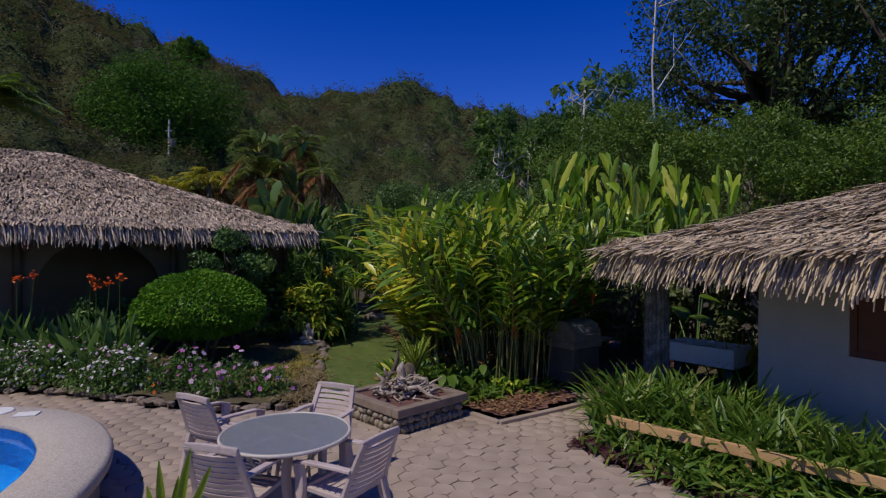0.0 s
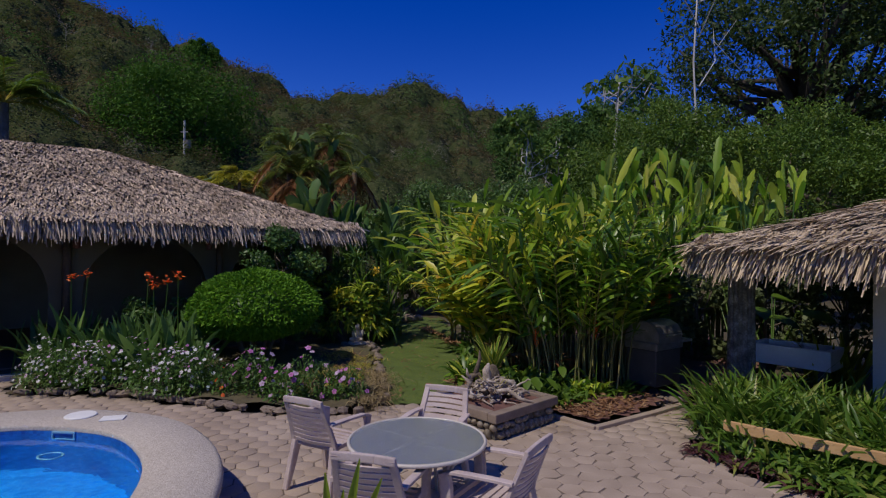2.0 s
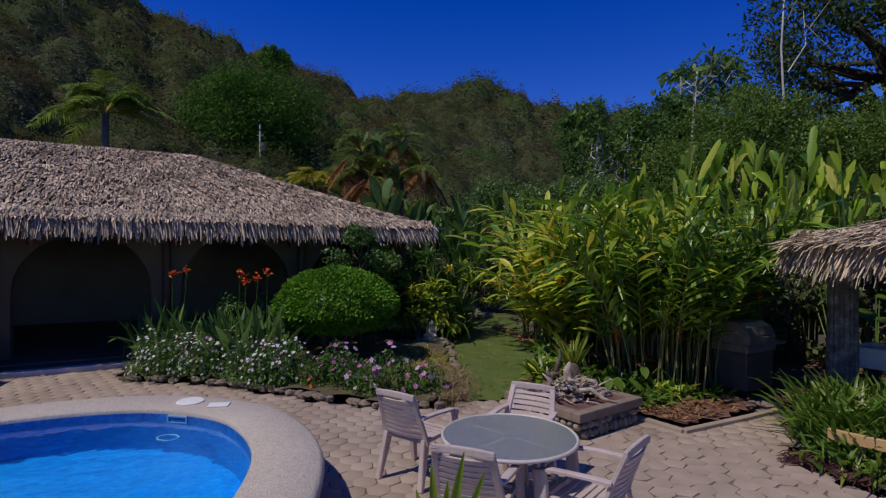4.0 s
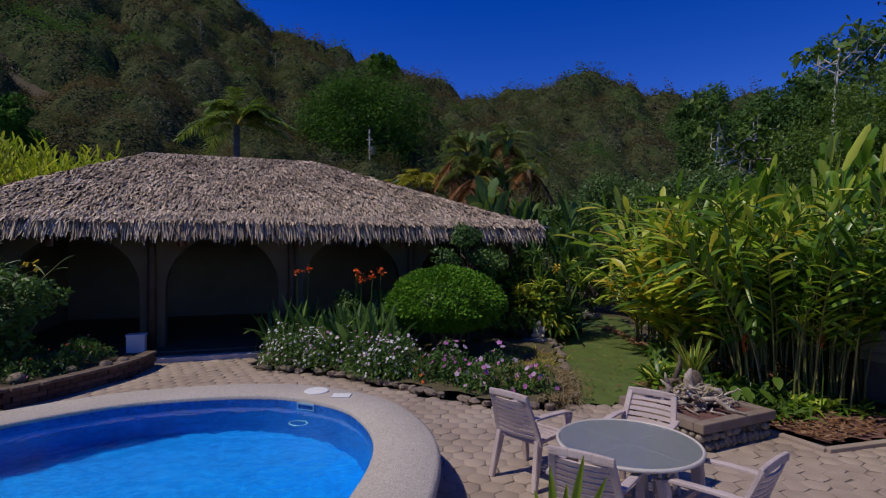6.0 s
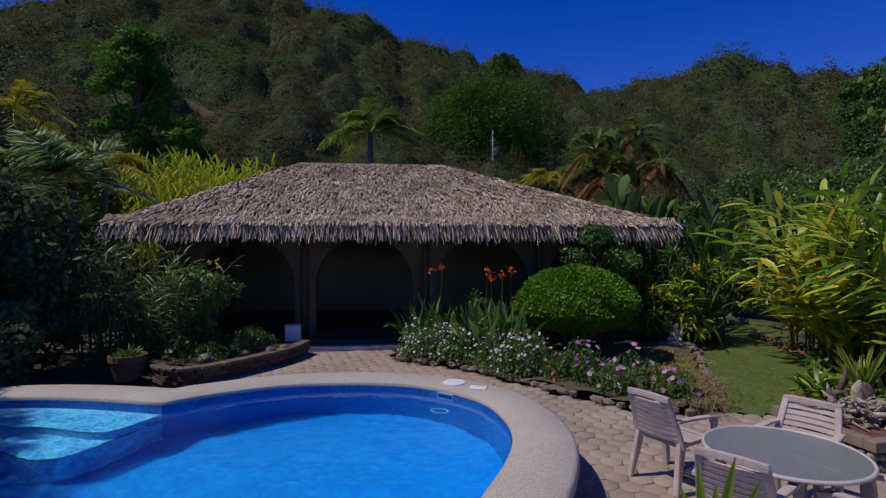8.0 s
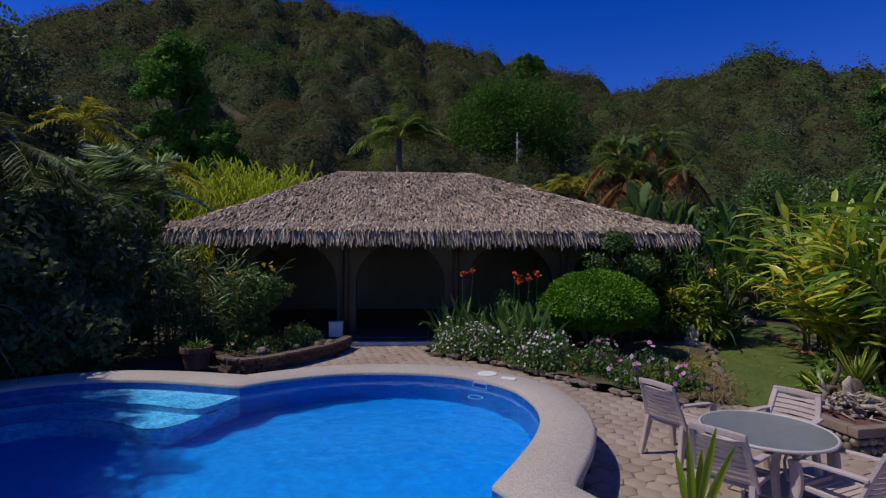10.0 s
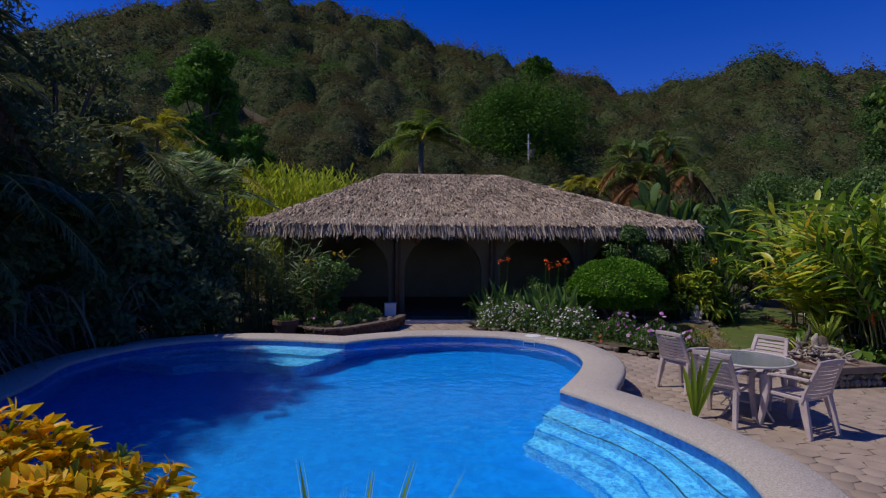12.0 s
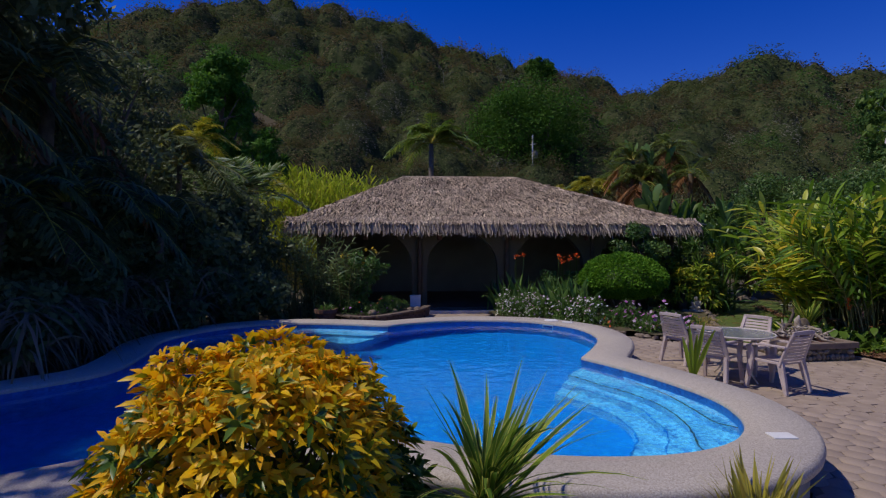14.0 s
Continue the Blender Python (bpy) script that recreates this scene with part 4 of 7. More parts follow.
strips += hip_rolls([((3.0, 3.2, 3.35), (6, 3.2, 3.35)), ((3.0, 3.2, 3.35), (0.34, 0, 2.33))], 160, 0.35, 0.026)
part("thatch", stack(*strips), THATCH_NEW, hut_roof, kind="stuff")
WX0, WY0 = 2.24, 0.95
win0, win1, wz0, wz1 = 3.28, 4.48, 1.14, 2.05
part("front_wall", join(box(WX0, win0, WY0, WY0 + 0.2, 0, 2.42), box(win0, win1, WY0, WY0 + 0.2, 0, wz0), box(win0, win1, WY0, WY0 + 0.2, wz1, 2.42), box(win1, 8.7, WY0, WY0 + 0.2, 0, 2.42)), STUCCO_WHITE, hut, "whitewashed front wall")
part("side_wall", box(WX0, WX0 + 0.2, WY0 + 0.2, 6.0, 0, 2.42), STUCCO_WHITE, hut)
part("side_wall", box(8.5, 8.7, WY0 + 0.2, 6.0, 0, 2.42), STUCCO_WHITE, hut)
part("back_wall", box(WX0, 8.7, 6.0, 6.2, 0, 2.42), STUCCO_WHITE, hut)
window = part("window", join(box(win0, win1, WY0 + 0.03, WY0 + 0.10, wz0, wz0 + 0.07), box(win0, win1, WY0 + 0.03, WY0 + 0.10, wz1 - 0.07, wz1),
                             box(win0, win0 + 0.07, WY0 + 0.03, WY0 + 0.10, wz0 + 0.07, wz1 - 0.07), box(win1 - 0.07, win1, WY0 + 0.03, WY0 + 0.10, wz0 + 0.07, wz1 - 0.07)), SHUTTER, hut, "red-brown wooden window frame")
for k in range(2):
    a = win0 + 0.07 + k * (win1 - win0 - 0.14) / 2
    part("shutter", box(a + 0.005, a + (win1 - win0 - 0.14) / 2 - 0.005, WY0 + 0.045, WY0 + 0.085, wz0 + 0.07, wz1 - 0.07, 0.006), SHUTTER, window, "closed red-brown shutter")
ribs_ = 60
rib_r = [0.175 + 0.022 * abs(math.sin(7.5 * 2 * math.pi * k / ribs_)) for k in range(ribs_)]
rib_z = (0.0, 0.5, 1.1, 1.7, 2.35)
column = part("column", ([(0.28 + q * (1.06 - 0.05 * z) * math.cos(2 * math.pi * k / ribs_), 1.32 + q * (1.06 - 0.05 * z) * math.sin(2 * math.pi * k / ribs_), z) for z in rib_z for k, q in enumerate(rib_r)],
                         [(a * ribs_ + k, a * ribs_ + (k + 1) % ribs_, (a + 1) * ribs_ + (k + 1) % ribs_, (a + 1) * ribs_ + k) for a in range(len(rib_z) - 1) for k in range(ribs_)]), STONE_COLUMN, hut, "grey ribbed porch column like a bundle of poles")
sink = thing("laundry_sink", "laundry sink under the hut's thatched porch, sunlight put into its white", "sink", (3.74, 9.03, -0.07), -46)
part("basin", join(box(-0.55, 0.55, -0.35, -0.27, 0.58, 0.88, 0.01), box(-0.55, 0.55, 0.27, 0.35, 0.58, 0.88, 0.01), box(-0.55, -0.47, -0.27, 0.27, 0.58, 0.88), box(0.47, 0.55, -0.27, 0.27, 0.58, 0.88), box(-0.47, 0.47, -0.27, 0.27, 0.58, 0.66), box(-0.04, 0.04, -0.27, 0.27, 0.66, 0.86)), SINK_WHITE, sink)
# the legs' dark mortar colour stands for shade under the basin
for x in (-0.4, 0.4):
    part("leg", box(x - 0.05, x + 0.05, -0.22, 0.22, -0.10, 0.579, 0.01), MORTAR, sink)
part("tap", tube([(0, 0.31, 0.88), (0, 0.31, 1.05), (0, 0.2, 1.08), (0, 0.16, 1.02)], 0.014, 8), STEEL, sink, "steel tap")

grill = thing("barbecue_grill", "dull steel barbecue grill with a rounded lid on a grey cart", "grill", (1.58, 9.08, 0), 40)
part("cart", box(-0.34, 0.34, -0.26, 0.26, 0.16, 0.72, 0.02), CART_STEEL, grill, "grey steel cart")
part("firebox", box(-0.37, 0.37, -0.29, 0.29, 0.721, 0.84, 0.02), STEEL, grill)
lid = [(-0.30, 0.0), (-0.29, 0.14), (-0.22, 0.25), (-0.10, 0.31), (0.06, 0.32), (0.20, 0.26), (0.29, 0.12), (0.30, 0.0)]
part("lid", ([(-0.33, y, 0.84 + z) for y, z in lid] + [(0.33, y, 0.84 + z) for y, z in lid], [(i, i + 1, i + 9, i + 8) for i in range(7)] + [tuple(range(8)), tuple(reversed(range(8, 16)))]), STEEL, grill, "domed steel lid", smooth=False)
part("handle", tube([(-0.22, -0.35, 0.95), (0.22, -0.35, 0.95)], 0.015, 8), STEEL, grill)
part("side_shelf", box(0.38, 0.70, -0.26, 0.26, 0.79, 0.83, 0.008), STEEL, grill)
for x, y in ((-0.29, -0.2), (0.29, -0.2), (-0.29, 0.2), (0.29, 0.2)):
    part("wheel", moved(lathe([(0.0, -0.02), (0.075, -0.02), (0.08, 0.0), (0.075, 0.02), (0.0, 0.02)], 14), pose(x, y, 0.08, 0, 90, 0)), BLACK_STEEL, grill)
plank = whole("plank_rail", moved(box(-1.5, 1.5, -0.025, 0.025, -0.055, 0.055, 0.006), pose(2.65, 5.45, 0.33, 0, 0, math.degrees(math.atan2(-1.55, 1.9)))), WOOD_RAW, "raw pine plank rail fixed among the strap leaves", "rail")
for k, s in enumerate((-1.2, 0.0, 1.2)):
    c = Vector((2.65, 5.45)) + Vector((1.9, -1.55)).normalized() * s
    part("stake", box(c.x - 0.03, c.x + 0.03, c.y - 0.0 + 0.028, c.y + 0.085, -0.1, 0.36), WOOD_RAW, plank)


# ---------------------------------------------------------------- table and chairs
table = thing("patio_table", "round frosted glass patio table with a cream metal rim", "table", (-1.71, 4.54, 0), 12)
part("tabletop", lathe([(0.0, 0.715), (0.53, 0.715), (0.53, 0.722), (0.0, 0.722)], 48), GLASS, table, "frosted glass top")
part("rim", lathe([(0.532, 0.704), (0.545, 0.699), (0.556, 0.706), (0.556, 0.720), (0.545, 0.729), (0.532, 0.727), (0.532, 0.704)], 48), TABLE_METAL, table, smooth=True)
for k in range(4):
    a = radians(45 + 90 * k)
    c, s = math.cos(a), math.sin(a)
    part("leg", tube([(0.46 * c, 0.46 * s, 0.69), (0.36 * c, 0.36 * s, 0.60), (0.24 * c, 0.24 * s, 0.40), (0.27 * c, 0.27 * s, 0.15), (0.40 * c, 0.40 * s, 0.013)], 0.0135, 8), TABLE_METAL, table, smooth=True)
    part("cross_bar", tube([(0.05 * c, 0.05 * s, 0.705), (0.53 * c, 0.53 * s, 0.705)], 0.011, 8), TABLE_METAL, table)
part("hub", lathe([(0.0, 0.20), (0.25, 0.20), (0.262, 0.21), (0.25, 0.22), (0.0, 0.22)], 24), TABLE_METAL, table)


def slab_along(p, q, w, t, b=0.008):
    """A flat bar from p to q, w wide in x and t thick."""
    p, q = Vector(p), Vector(q)
    d = q - p
    m = Matrix.Translation((p + q) / 2) @ d.to_track_quat("Z", "Y").to_matrix().to_4x4()
    return moved(box(-t / 2, t / 2, -w / 2, w / 2, -d.length / 2, d.length / 2, b), m)


def flat_bar(pts, w, t):
    """A flat bar w wide across x and t thick (one number, or one for each point), bent along points in an upright plane."""
    pts = [Vector(p) for p in pts]
    ws, ts = ([q] * len(pts) if not isinstance(q, (list, tuple)) else q for q in (w, t))
    vs = []
    for i, p in enumerate(pts):
        d = (pts[min(i + 1, len(pts) - 1)] - pts[max(i - 1, 0)]).normalized()
        n = d.cross(Vector((1, 0, 0))).normalized()
        x = Vector((1, 0, 0))
        for a, b in ((-1, -0.7), (-0.75, -1), (0.75, -1), (1, -0.7), (1, 0.7), (0.75, 1), (-0.75, 1), (-1, 0.7)):
            vs.append(tuple(p + x * (a * ws[i] / 2) + n * (b * ts[i] / 2)))
    fs = [(i * 8 + k, i * 8 + (k + 1) % 8, i * 8 + 8 + (k + 1) % 8, i * 8 + 8 + k) for i in range(len(pts) - 1) for k in range(8)]
    return vs, fs + [tuple(reversed(range(8))), tuple(range(len(vs) - 8, len(vs)))]


def resin_chair():
    ob = thing("patio_chair", "pale mauve resin garden armchair with a slatted back", "chair", group="chairs round the table")
    seat = part("seat", join(box(-0.235, -0.20, -0.22, 0.24, 0.40, 0.44, 0.008), box(0.20, 0.235, -0.22, 0.24, 0.40, 0.44, 0.008), box(-0.20, 0.20, 0.205, 0.245, 0.395, 0.435, 0.008), box(-0.20, 0.20, -0.22, -0.19, 0.40, 0.43, 0.006)), CHAIR, ob)
    for k in range(6):
        y = -0.172 + 0.063 * k
        part("slat", box(-0.199, 0.199, y - 0.024, y + 0.024, 0.412 + 0.006 * abs(k - 3) / 3, 0.426 + 0.006 * abs(k - 3) / 3, 0.004), CHAIR, seat)
    # back: two posts, a crowned top rail and level slats, leaning
    lean = lambda z: -0.215 - 0.17 * (max(z - 0.42, 0.0) / 0.46) ** 1.15
    back = part("backrest", join(*[slab_along((a, lean(0.865), 0.862 + 0.010 * (1 - (a / 0.23) ** 2)), (b, lean(0.865), 0.862 + 0.010 * (1 - (b / 0.23) ** 2)), 0.058, 0.032, 0.010) for a, b in ((-0.225, -0.08), (-0.085, 0.085), (0.08, 0.225))]), CHAIR, ob)
    for s in (-1, 1):
        part("post", flat_bar([(s * (0.250 - 0.105 * (z - 0.4)), lean(z), z) for z in (0.40, 0.50, 0.60, 0.70, 0.80, 0.875)], 0.052, 0.032), CHAIR, back)
    for k in range(8):
        z = 0.470 + 0.048 * k
        w = 0.228 - 0.105 * (z - 0.4)
        y0 = lean(z)
        vs, n = [], 6
        for i in range(n + 1):
            x = -w + 2 * w * i / n
            bow = -0.028 * (1 - (x / w) ** 2)
            vs += [(x, y0 + bow + 0.008, z - 0.016), (x, y0 + bow - 0.006, z + 0.018), (x, y0 + bow - 0.020, z + 0.014), (x, y0 + bow - 0.006, z - 0.020)]
        fs = [(i * 4 + a, i * 4 + (a + 1) % 4, i * 4 + 4 + (a + 1) % 4, i * 4 + 4 + a) for i in range(n) for a in range(4)] + [(3, 2, 1, 0), (n * 4, n * 4 + 1, n * 4 + 2, n * 4 + 3)]
        part("slat", (vs, fs), CHAIR, back)
    for s in (-1, 1):
        part("arm", flat_bar([(s * 0.245, -0.30, 0.665), (s * 0.262, -0.15, 0.668), (s * 0.270, 0.02, 0.66), (s * 0.268, 0.16, 0.648), (s * 0.262, 0.245, 0.62)], 0.062, 0.026), CHAIR, ob)
        part("front_leg", flat_bar([(s * 0.262, 0.240, 0.625), (s * 0.252, 0.225, 0.52), (s * 0.250, 0.222, 0.42), (s * 0.262, 0.24, 0.22), (s * 0.278, 0.275, 0.0)], 0.056, [0.085, 0.088, 0.088, 0.070, 0.046]), CHAIR, ob)
        part("back_leg", flat_bar([(s * 0.225, -0.205, 0.44), (s * 0.238, -0.25, 0.25), (s * 0.256, -0.315, 0.0)], 0.056, [0.090, 0.078, 0.046]), CHAIR, ob)
    return ob


def facing(fx, fy):
    return math.degrees(math.atan2(-fx, fy))


SPOTS = [((-2.64, 5.32), (0.41, 0.91)), ((-1.66, 5.19), (-0.32, -0.946)), ((-1.90, 4.10), (0.19, 0.98)), ((-1.13, 4.25), (-0.88, 0.48))]
first = resin_chair()
first.matrix_basis = pose(*SPOTS[0][0], 0, 0, 0, facing(*SPOTS[0][1]))
for spot, f in SPOTS[1:]:
    copy_thing(first, pose(*spot, 0, 0, 0, facing(*f)))


# ---------------------------------------------------------------- cobble planter with driftwood
planter = thing("cobble_planter", "square river-cobble planter with a thick cement rim", "planter", (-1.06, 7.40, 0), 47.5)
part("core", box(-0.565, 0.565, -0.565, 0.565, 0.0, 0.215), MORTAR, planter, "dark cement wall")
rimw = 0.13
RZ0, RZ1 = 0.215, 0.325
rim = join(box(-0.63, 0.63, -0.63, -0.63 + rimw, RZ0, RZ1, 0.014), box(-0.63, 0.63, 0.63 - rimw, 0.63, RZ0, RZ1, 0.014), box(-0.63, -0.63 + rimw, -0.63 + rimw, 0.63 - rimw, RZ0, RZ1, 0.014), box(0.63 - rimw, 0.63, -0.63 + rimw, 0.63 - rimw, RZ0, RZ1, 0.014))
part("rim", rim, SLAB, planter, "thick pinkish cement rim")
part("fill", box(-0.495, 0.495, -0.495, 0.495, 0.216, 0.29, 0.01), RED_SOIL, planter, "reddish dry soil")


def pebble_mesh(name, material, seed, n=8, m=5, rough=0.12, smooth_=True):
    """A rounded, slightly uneven stone, one unit across."""
    r = np.random.default_rng(seed)
    k = r.normal(0, rough, (m + 1, n))
    vs, fs = [(0, 0, 0.5)], []
    for i in range(1, m):
        for j in range(n):
            a, b = math.pi * i / m, 2 * math.pi * j / n
            q = 0.5 * (1 + k[i, j])
            vs.append((q * math.sin(a) * math.cos(b), q * math.sin(a) * math.sin(b), 0.5 * math.cos(a)))
    vs.append((0, 0, -0.5))
    last = len(vs) - 1
    fs += [(0, 1 + j, 1 + (j + 1) % n) for j in range(n)]
    for i in range(m - 2):
        for j in range(n):
            a, b = 1 + i * n + j, 1 + i * n + (j + 1) % n
            fs.append((a, a + n, b + n, b))
    base = 1 + (m - 2) * n
    fs += [(base + j, last, base + (j + 1) % n) for j in range(n)]
    return mesh_of(name, vs, fs, material, smooth_)


PEBBLES = [pebble_mesh("cobble", COBBLE, s, 9, 6, 0.13) for s in range(4)]
STONES = [pebble_mesh("stone", ROCK, s + 20, 7, 4, 0.20, False) for s in range(4)]
for side in range(4):
    for row, (lo, hi, zc, chance) in enumerate(((0.07, 0.14, 0.060, 1.0), (0.07, 0.14, 0.160, 0.9))):
        x = -0.55
        while x < 0.51:
            w = rng.uniform(lo, hi)
            if rng.random() < chance:
                h = rng.uniform(0.09, 0.16) if row == 0 else rng.uniform(0.07, 0.11)
                ob = new("cobble", PEBBLES[int(rng.integers(4))])
                ob.parent = planter
                ob.matrix_basis = pose(0, 0, 0, 0, 0, 90 * side) @ pose(x + w / 2, -0.578, zc + rng.uniform(-0.012, 0.012), 0, rng.uniform(-20, 20), 0) @ Matrix.Diagonal((w * 1.02, 0.11, h, 1))
            x += w
drift = thing("driftwood_pile", "bleached twisted driftwood roots heaped on the planter", "driftwood", (-1.04, 7.38, 0.29), 20)
for k in range(64):
    a = rng.uniform(0, 2 * math.pi)
    r = rng.uniform(0.0, 0.36)
    p = np.array([r * math.cos(a) - 0.02, r * math.sin(a) * 0.8, rng.uniform(0.02, 0.06) + 0.16 * (1 - r / 0.36) * rng.random()])
    d = np.array([*rng.normal(0, 1, 2), rng.uniform(-0.15, 0.35)])
    d /= np.linalg.norm(d)
    pts = [p]
    for s in range(6):
        d = d + rng.normal(0, 0.7, 3) * np.array([1, 1, 0.5])
        d /= np.linalg.norm(d)
        nxt = pts[-1] + d * rng.uniform(0.04, 0.09)
        nxt[2] = min(max(nxt[2], 0.03), 0.24)
        nxt[:2] = np.clip(nxt[:2], -0.52, 0.52)
        pts.append(nxt)
    q = rng.uniform(0.010, 0.028)
    part("root", tube(pts, [q * 0.6, q, q * 1.15, q * 0.8, q * 0.9, q * 0.5, q * 0.15], 7), DRIFTWOOD, drift, smooth=True)
# larger gnarled pieces lying over the heap
for pts, rad in ((((-0.30, 0.05, 0.0), (-0.36, 0.08, 0.12), (-0.30, 0.04, 0.22), (-0.40, 0.10, 0.30)), (0.070, 0.045, 0.036, 0.006)),
                 (((-0.05, -0.10, 0.10), (0.12, -0.24, 0.16), (0.24, -0.34, 0.06), (0.36, -0.50, 0.06)), (0.036, 0.030, 0.026, 0.008)),
                 (((0.10, 0.05, 0.02), (0.16, 0.02, 0.22), (0.28, 0.0, 0.20), (0.34, -0.05, 0.03)), (0.050, 0.046, 0.040, 0.024)),
                 (((-0.02, 0.10, 0.0), (-0.03, 0.10, 0.22), (-0.06, 0.08, 0.36), (-0.02, 0.10, 0.44)), (0.085, 0.070, 0.055, 0.015))):
    part("snag", tube(pts, rad, 8), DRIFTWOOD, drift, smooth=True)
# brown root arch and a worn stump behind the bleached pieces
arch = thing("root_arch", "thick brown arched root standing at the planter's back edge", "driftwood", (-1.26, 7.68, 0.29))
part("root", tube([(-0.08, -0.05, -0.02), (-0.10, -0.02, 0.10), (-0.06, 0.02, 0.21), (0.03, 0.04, 0.23), (0.08, 0.03, 0.13), (0.07, 0.02, 0.0)], [0.045, 0.038, 0.046, 0.042, 0.036, 0.04], 9), OLD_ROOT, arch, smooth=True)
part("spur", tube([(-0.02, 0.03, 0.20), (0.02, 0.06, 0.34), (0.05, 0.07, 0.44), (0.045, 0.06, 0.56)], [0.042, 0.030, 0.026, 0.010], 8), OLD_ROOT, arch, smooth=True)
part("spur", tube([(-0.06, 0.0, 0.16), (-0.12, -0.02, 0.24), (-0.13, -0.04, 0.33)], [0.035, 0.024, 0.006], 8), DRIFTWOOD, arch, smooth=True)
stump = thing("stump", "brown weathered stump among the driftwood", "stump", (-1.04, 7.72, 0.28), 30)
part("wood", join(moved(([tuple(v.co) for v in PEBBLES[1].vertices], [tuple(p.vertices) for p in PEBBLES[1].polygons]), pose(0, 0, 0.18) @ Matrix.Diagonal((0.26, 0.22, 0.42, 1))), tube([(0.06, -0.08, 0.0), (0.08, -0.10, 0.12), (0.06, -0.07, 0.26)], [0.05, 0.045, 0.01], 7)), OLD_ROOT, stump, smooth=True)


# ---------------------------------------------------------------- garden beds
def bed_patch(name, poly, z, mat_, label, kind="structure"):
    """A low bed with an uneven surface."""
    pts = np.asarray(poly, float)
    lo, hi = pts.min(0), pts.max(0)
    s = 0.16
    gx, gy = np.meshgrid(np.arange(lo[0], hi[0], s), np.arange(lo[1], hi[1], s), indexing="ij")
    idx = {}
    vs, fs = [], []

    def vid(i, j):
        if (i, j) not in idx:
            x, y = lo[0] + i * s, lo[1] + j * s
            idx[(i, j)] = len(vs)
            vs.append((x, y, z + 0.035 * math.sin(x * 3.1 + 1) * math.cos(y * 2.7) + 0.02 * math.sin(x * 9 + y * 7)))
        return idx[(i, j)]
    c = np.stack([gx.ravel() + s / 2, gy.ravel() + s / 2], 1)
    ok = inside(poly, c).reshape(gx.shape)
    for i in range(gx.shape[0]):
        for j in range(gx.shape[1]):
            if ok[i, j]:
                fs.append((vid(i, j), vid(i + 1, j), vid(i + 1, j + 1), vid(i, j + 1)))
    return whole(name, (vs, fs), mat_, label, "ground", kind, smooth=True)


FLOWER_BED = [(-8.2, 7.95), (-7.2, 8.1), (-6.2, 8.0), (-5.0, 7.65), (-3.6, 7.35), (-2.95, 7.55), (-2.75, 8.5), (-3.3, 10.6), (-3.7, 12.3), (-5.6, 12.2), (-8.2, 10.4), (-9.5, 9.2)]
LAWN_POLY = [(-2.6, 8.0), (-1.85, 8.3), (-1.2, 9.2), (-1.3, 12.0), (-1.9, 15.0), (-2.6, 18.5), (-4.3, 18.5), (-3.9, 15.2), (-3.55, 12.2), (-3.0, 10.0)]
bed_patch("flower_bed", FLOWER_BED, 0.09, DRY_SOIL, "dry raised flower bed soil behind stone edging")
bed_patch("ginger_bed", [(-1.9, 8.45), (-0.3, 7.75), (0.25, 7.24), (1.2, 7.97), (2.6, 9.3), (5.5, 12.5), (4.5, 15.5), (-1.5, 16), (-1.1, 12), (-1.0, 9.3)], 0.05, RED_SOIL, "reddish planted soil with leaf litter under tall ginger")
bed_patch("strap_leaf_bed", [(1.34, 6.48), (1.60, 5.95), (2.18, 5.25), (3.24, 4.08), (4.4, 2.7), (5.2, 3.6), (3.5, 6.6), (3.1, 8.4), (2.2, 8.2)], 0.05, DRY_SOIL, "dry soil bed of strap-leaved plants beside the hut")
bed_patch("left_bed", [(-11.9, 4.9), (-11.2, 4.6), (-10.1, 4.9), (-10.05, 5.6), (-10.05, 6.6), (-11.1, 8.1), (-14, 6.5)], 0.20, SOIL, "raised flower bed soil behind a low curved wall")
bed_patch("front_bed", [(-0.75, -1.25), (-1.6, -2.2), (-3.2, -2.9), (-4.0, -3.6), (-4.4, -5.2), (-0.5, -5.0), (0.2, -2.9)], 0.03, SOIL, "dark foreground bed beside the pool")
lawn = bed_patch("lawn", LAWN_POLY, -0.02, LAWN, "narrow mown lawn path between planted beds")
lp = points_in(LAWN_POLY, 30000)
o = np.concatenate([lp, np.full((len(lp), 1), -0.01)], 1)
grass = whole("grass", blades(o, rng.normal(0, 0.5, (len(o), 3)) * [1, 1, 0] + [0, 0, 1], rng.uniform(0.02, 0.06, len(o)), 0.007, 0.2, 1), GRASS, "short sunlit lawn grass", "grass", "stuff")


def litter(poly, n, z, size, label):
    """Curled fallen leaves lying on the ground."""
    p = points_in(poly, n)
    o_ = np.concatenate([p, np.full((n, 1), z)], 1)
    d_ = rng.normal(0, 1, (n, 3)) * [1, 1, 0.12]
    return whole("fallen_leaves", blades(o_, d_, size * rng.uniform(0.5, 1.4, n), size * 0.3, -0.12, 2, "leaf", rng.normal(0, 0.3, (n, 3)) + [0, 0, 1]), L_LITTER, label, "leaf litter", "stuff")


litter(LAWN_POLY, 260, 0.04, 0.09, "scattered dry leaves on the lawn")
litter([(-3.4, 10.8), (-3.0, 8.0), (-4.6, 8.2), (-4.6, 11.6)], 500, 0.13, 0.08, "brown leaf litter on the dry bed")
litter([(-0.2, 7.75), (0.25, 7.27), (1.15, 7.97), (1.4, 8.4), (0.6, 8.3)], 650, 0.08, 0.085, "reddish fallen leaves at the ginger bed's kerb")
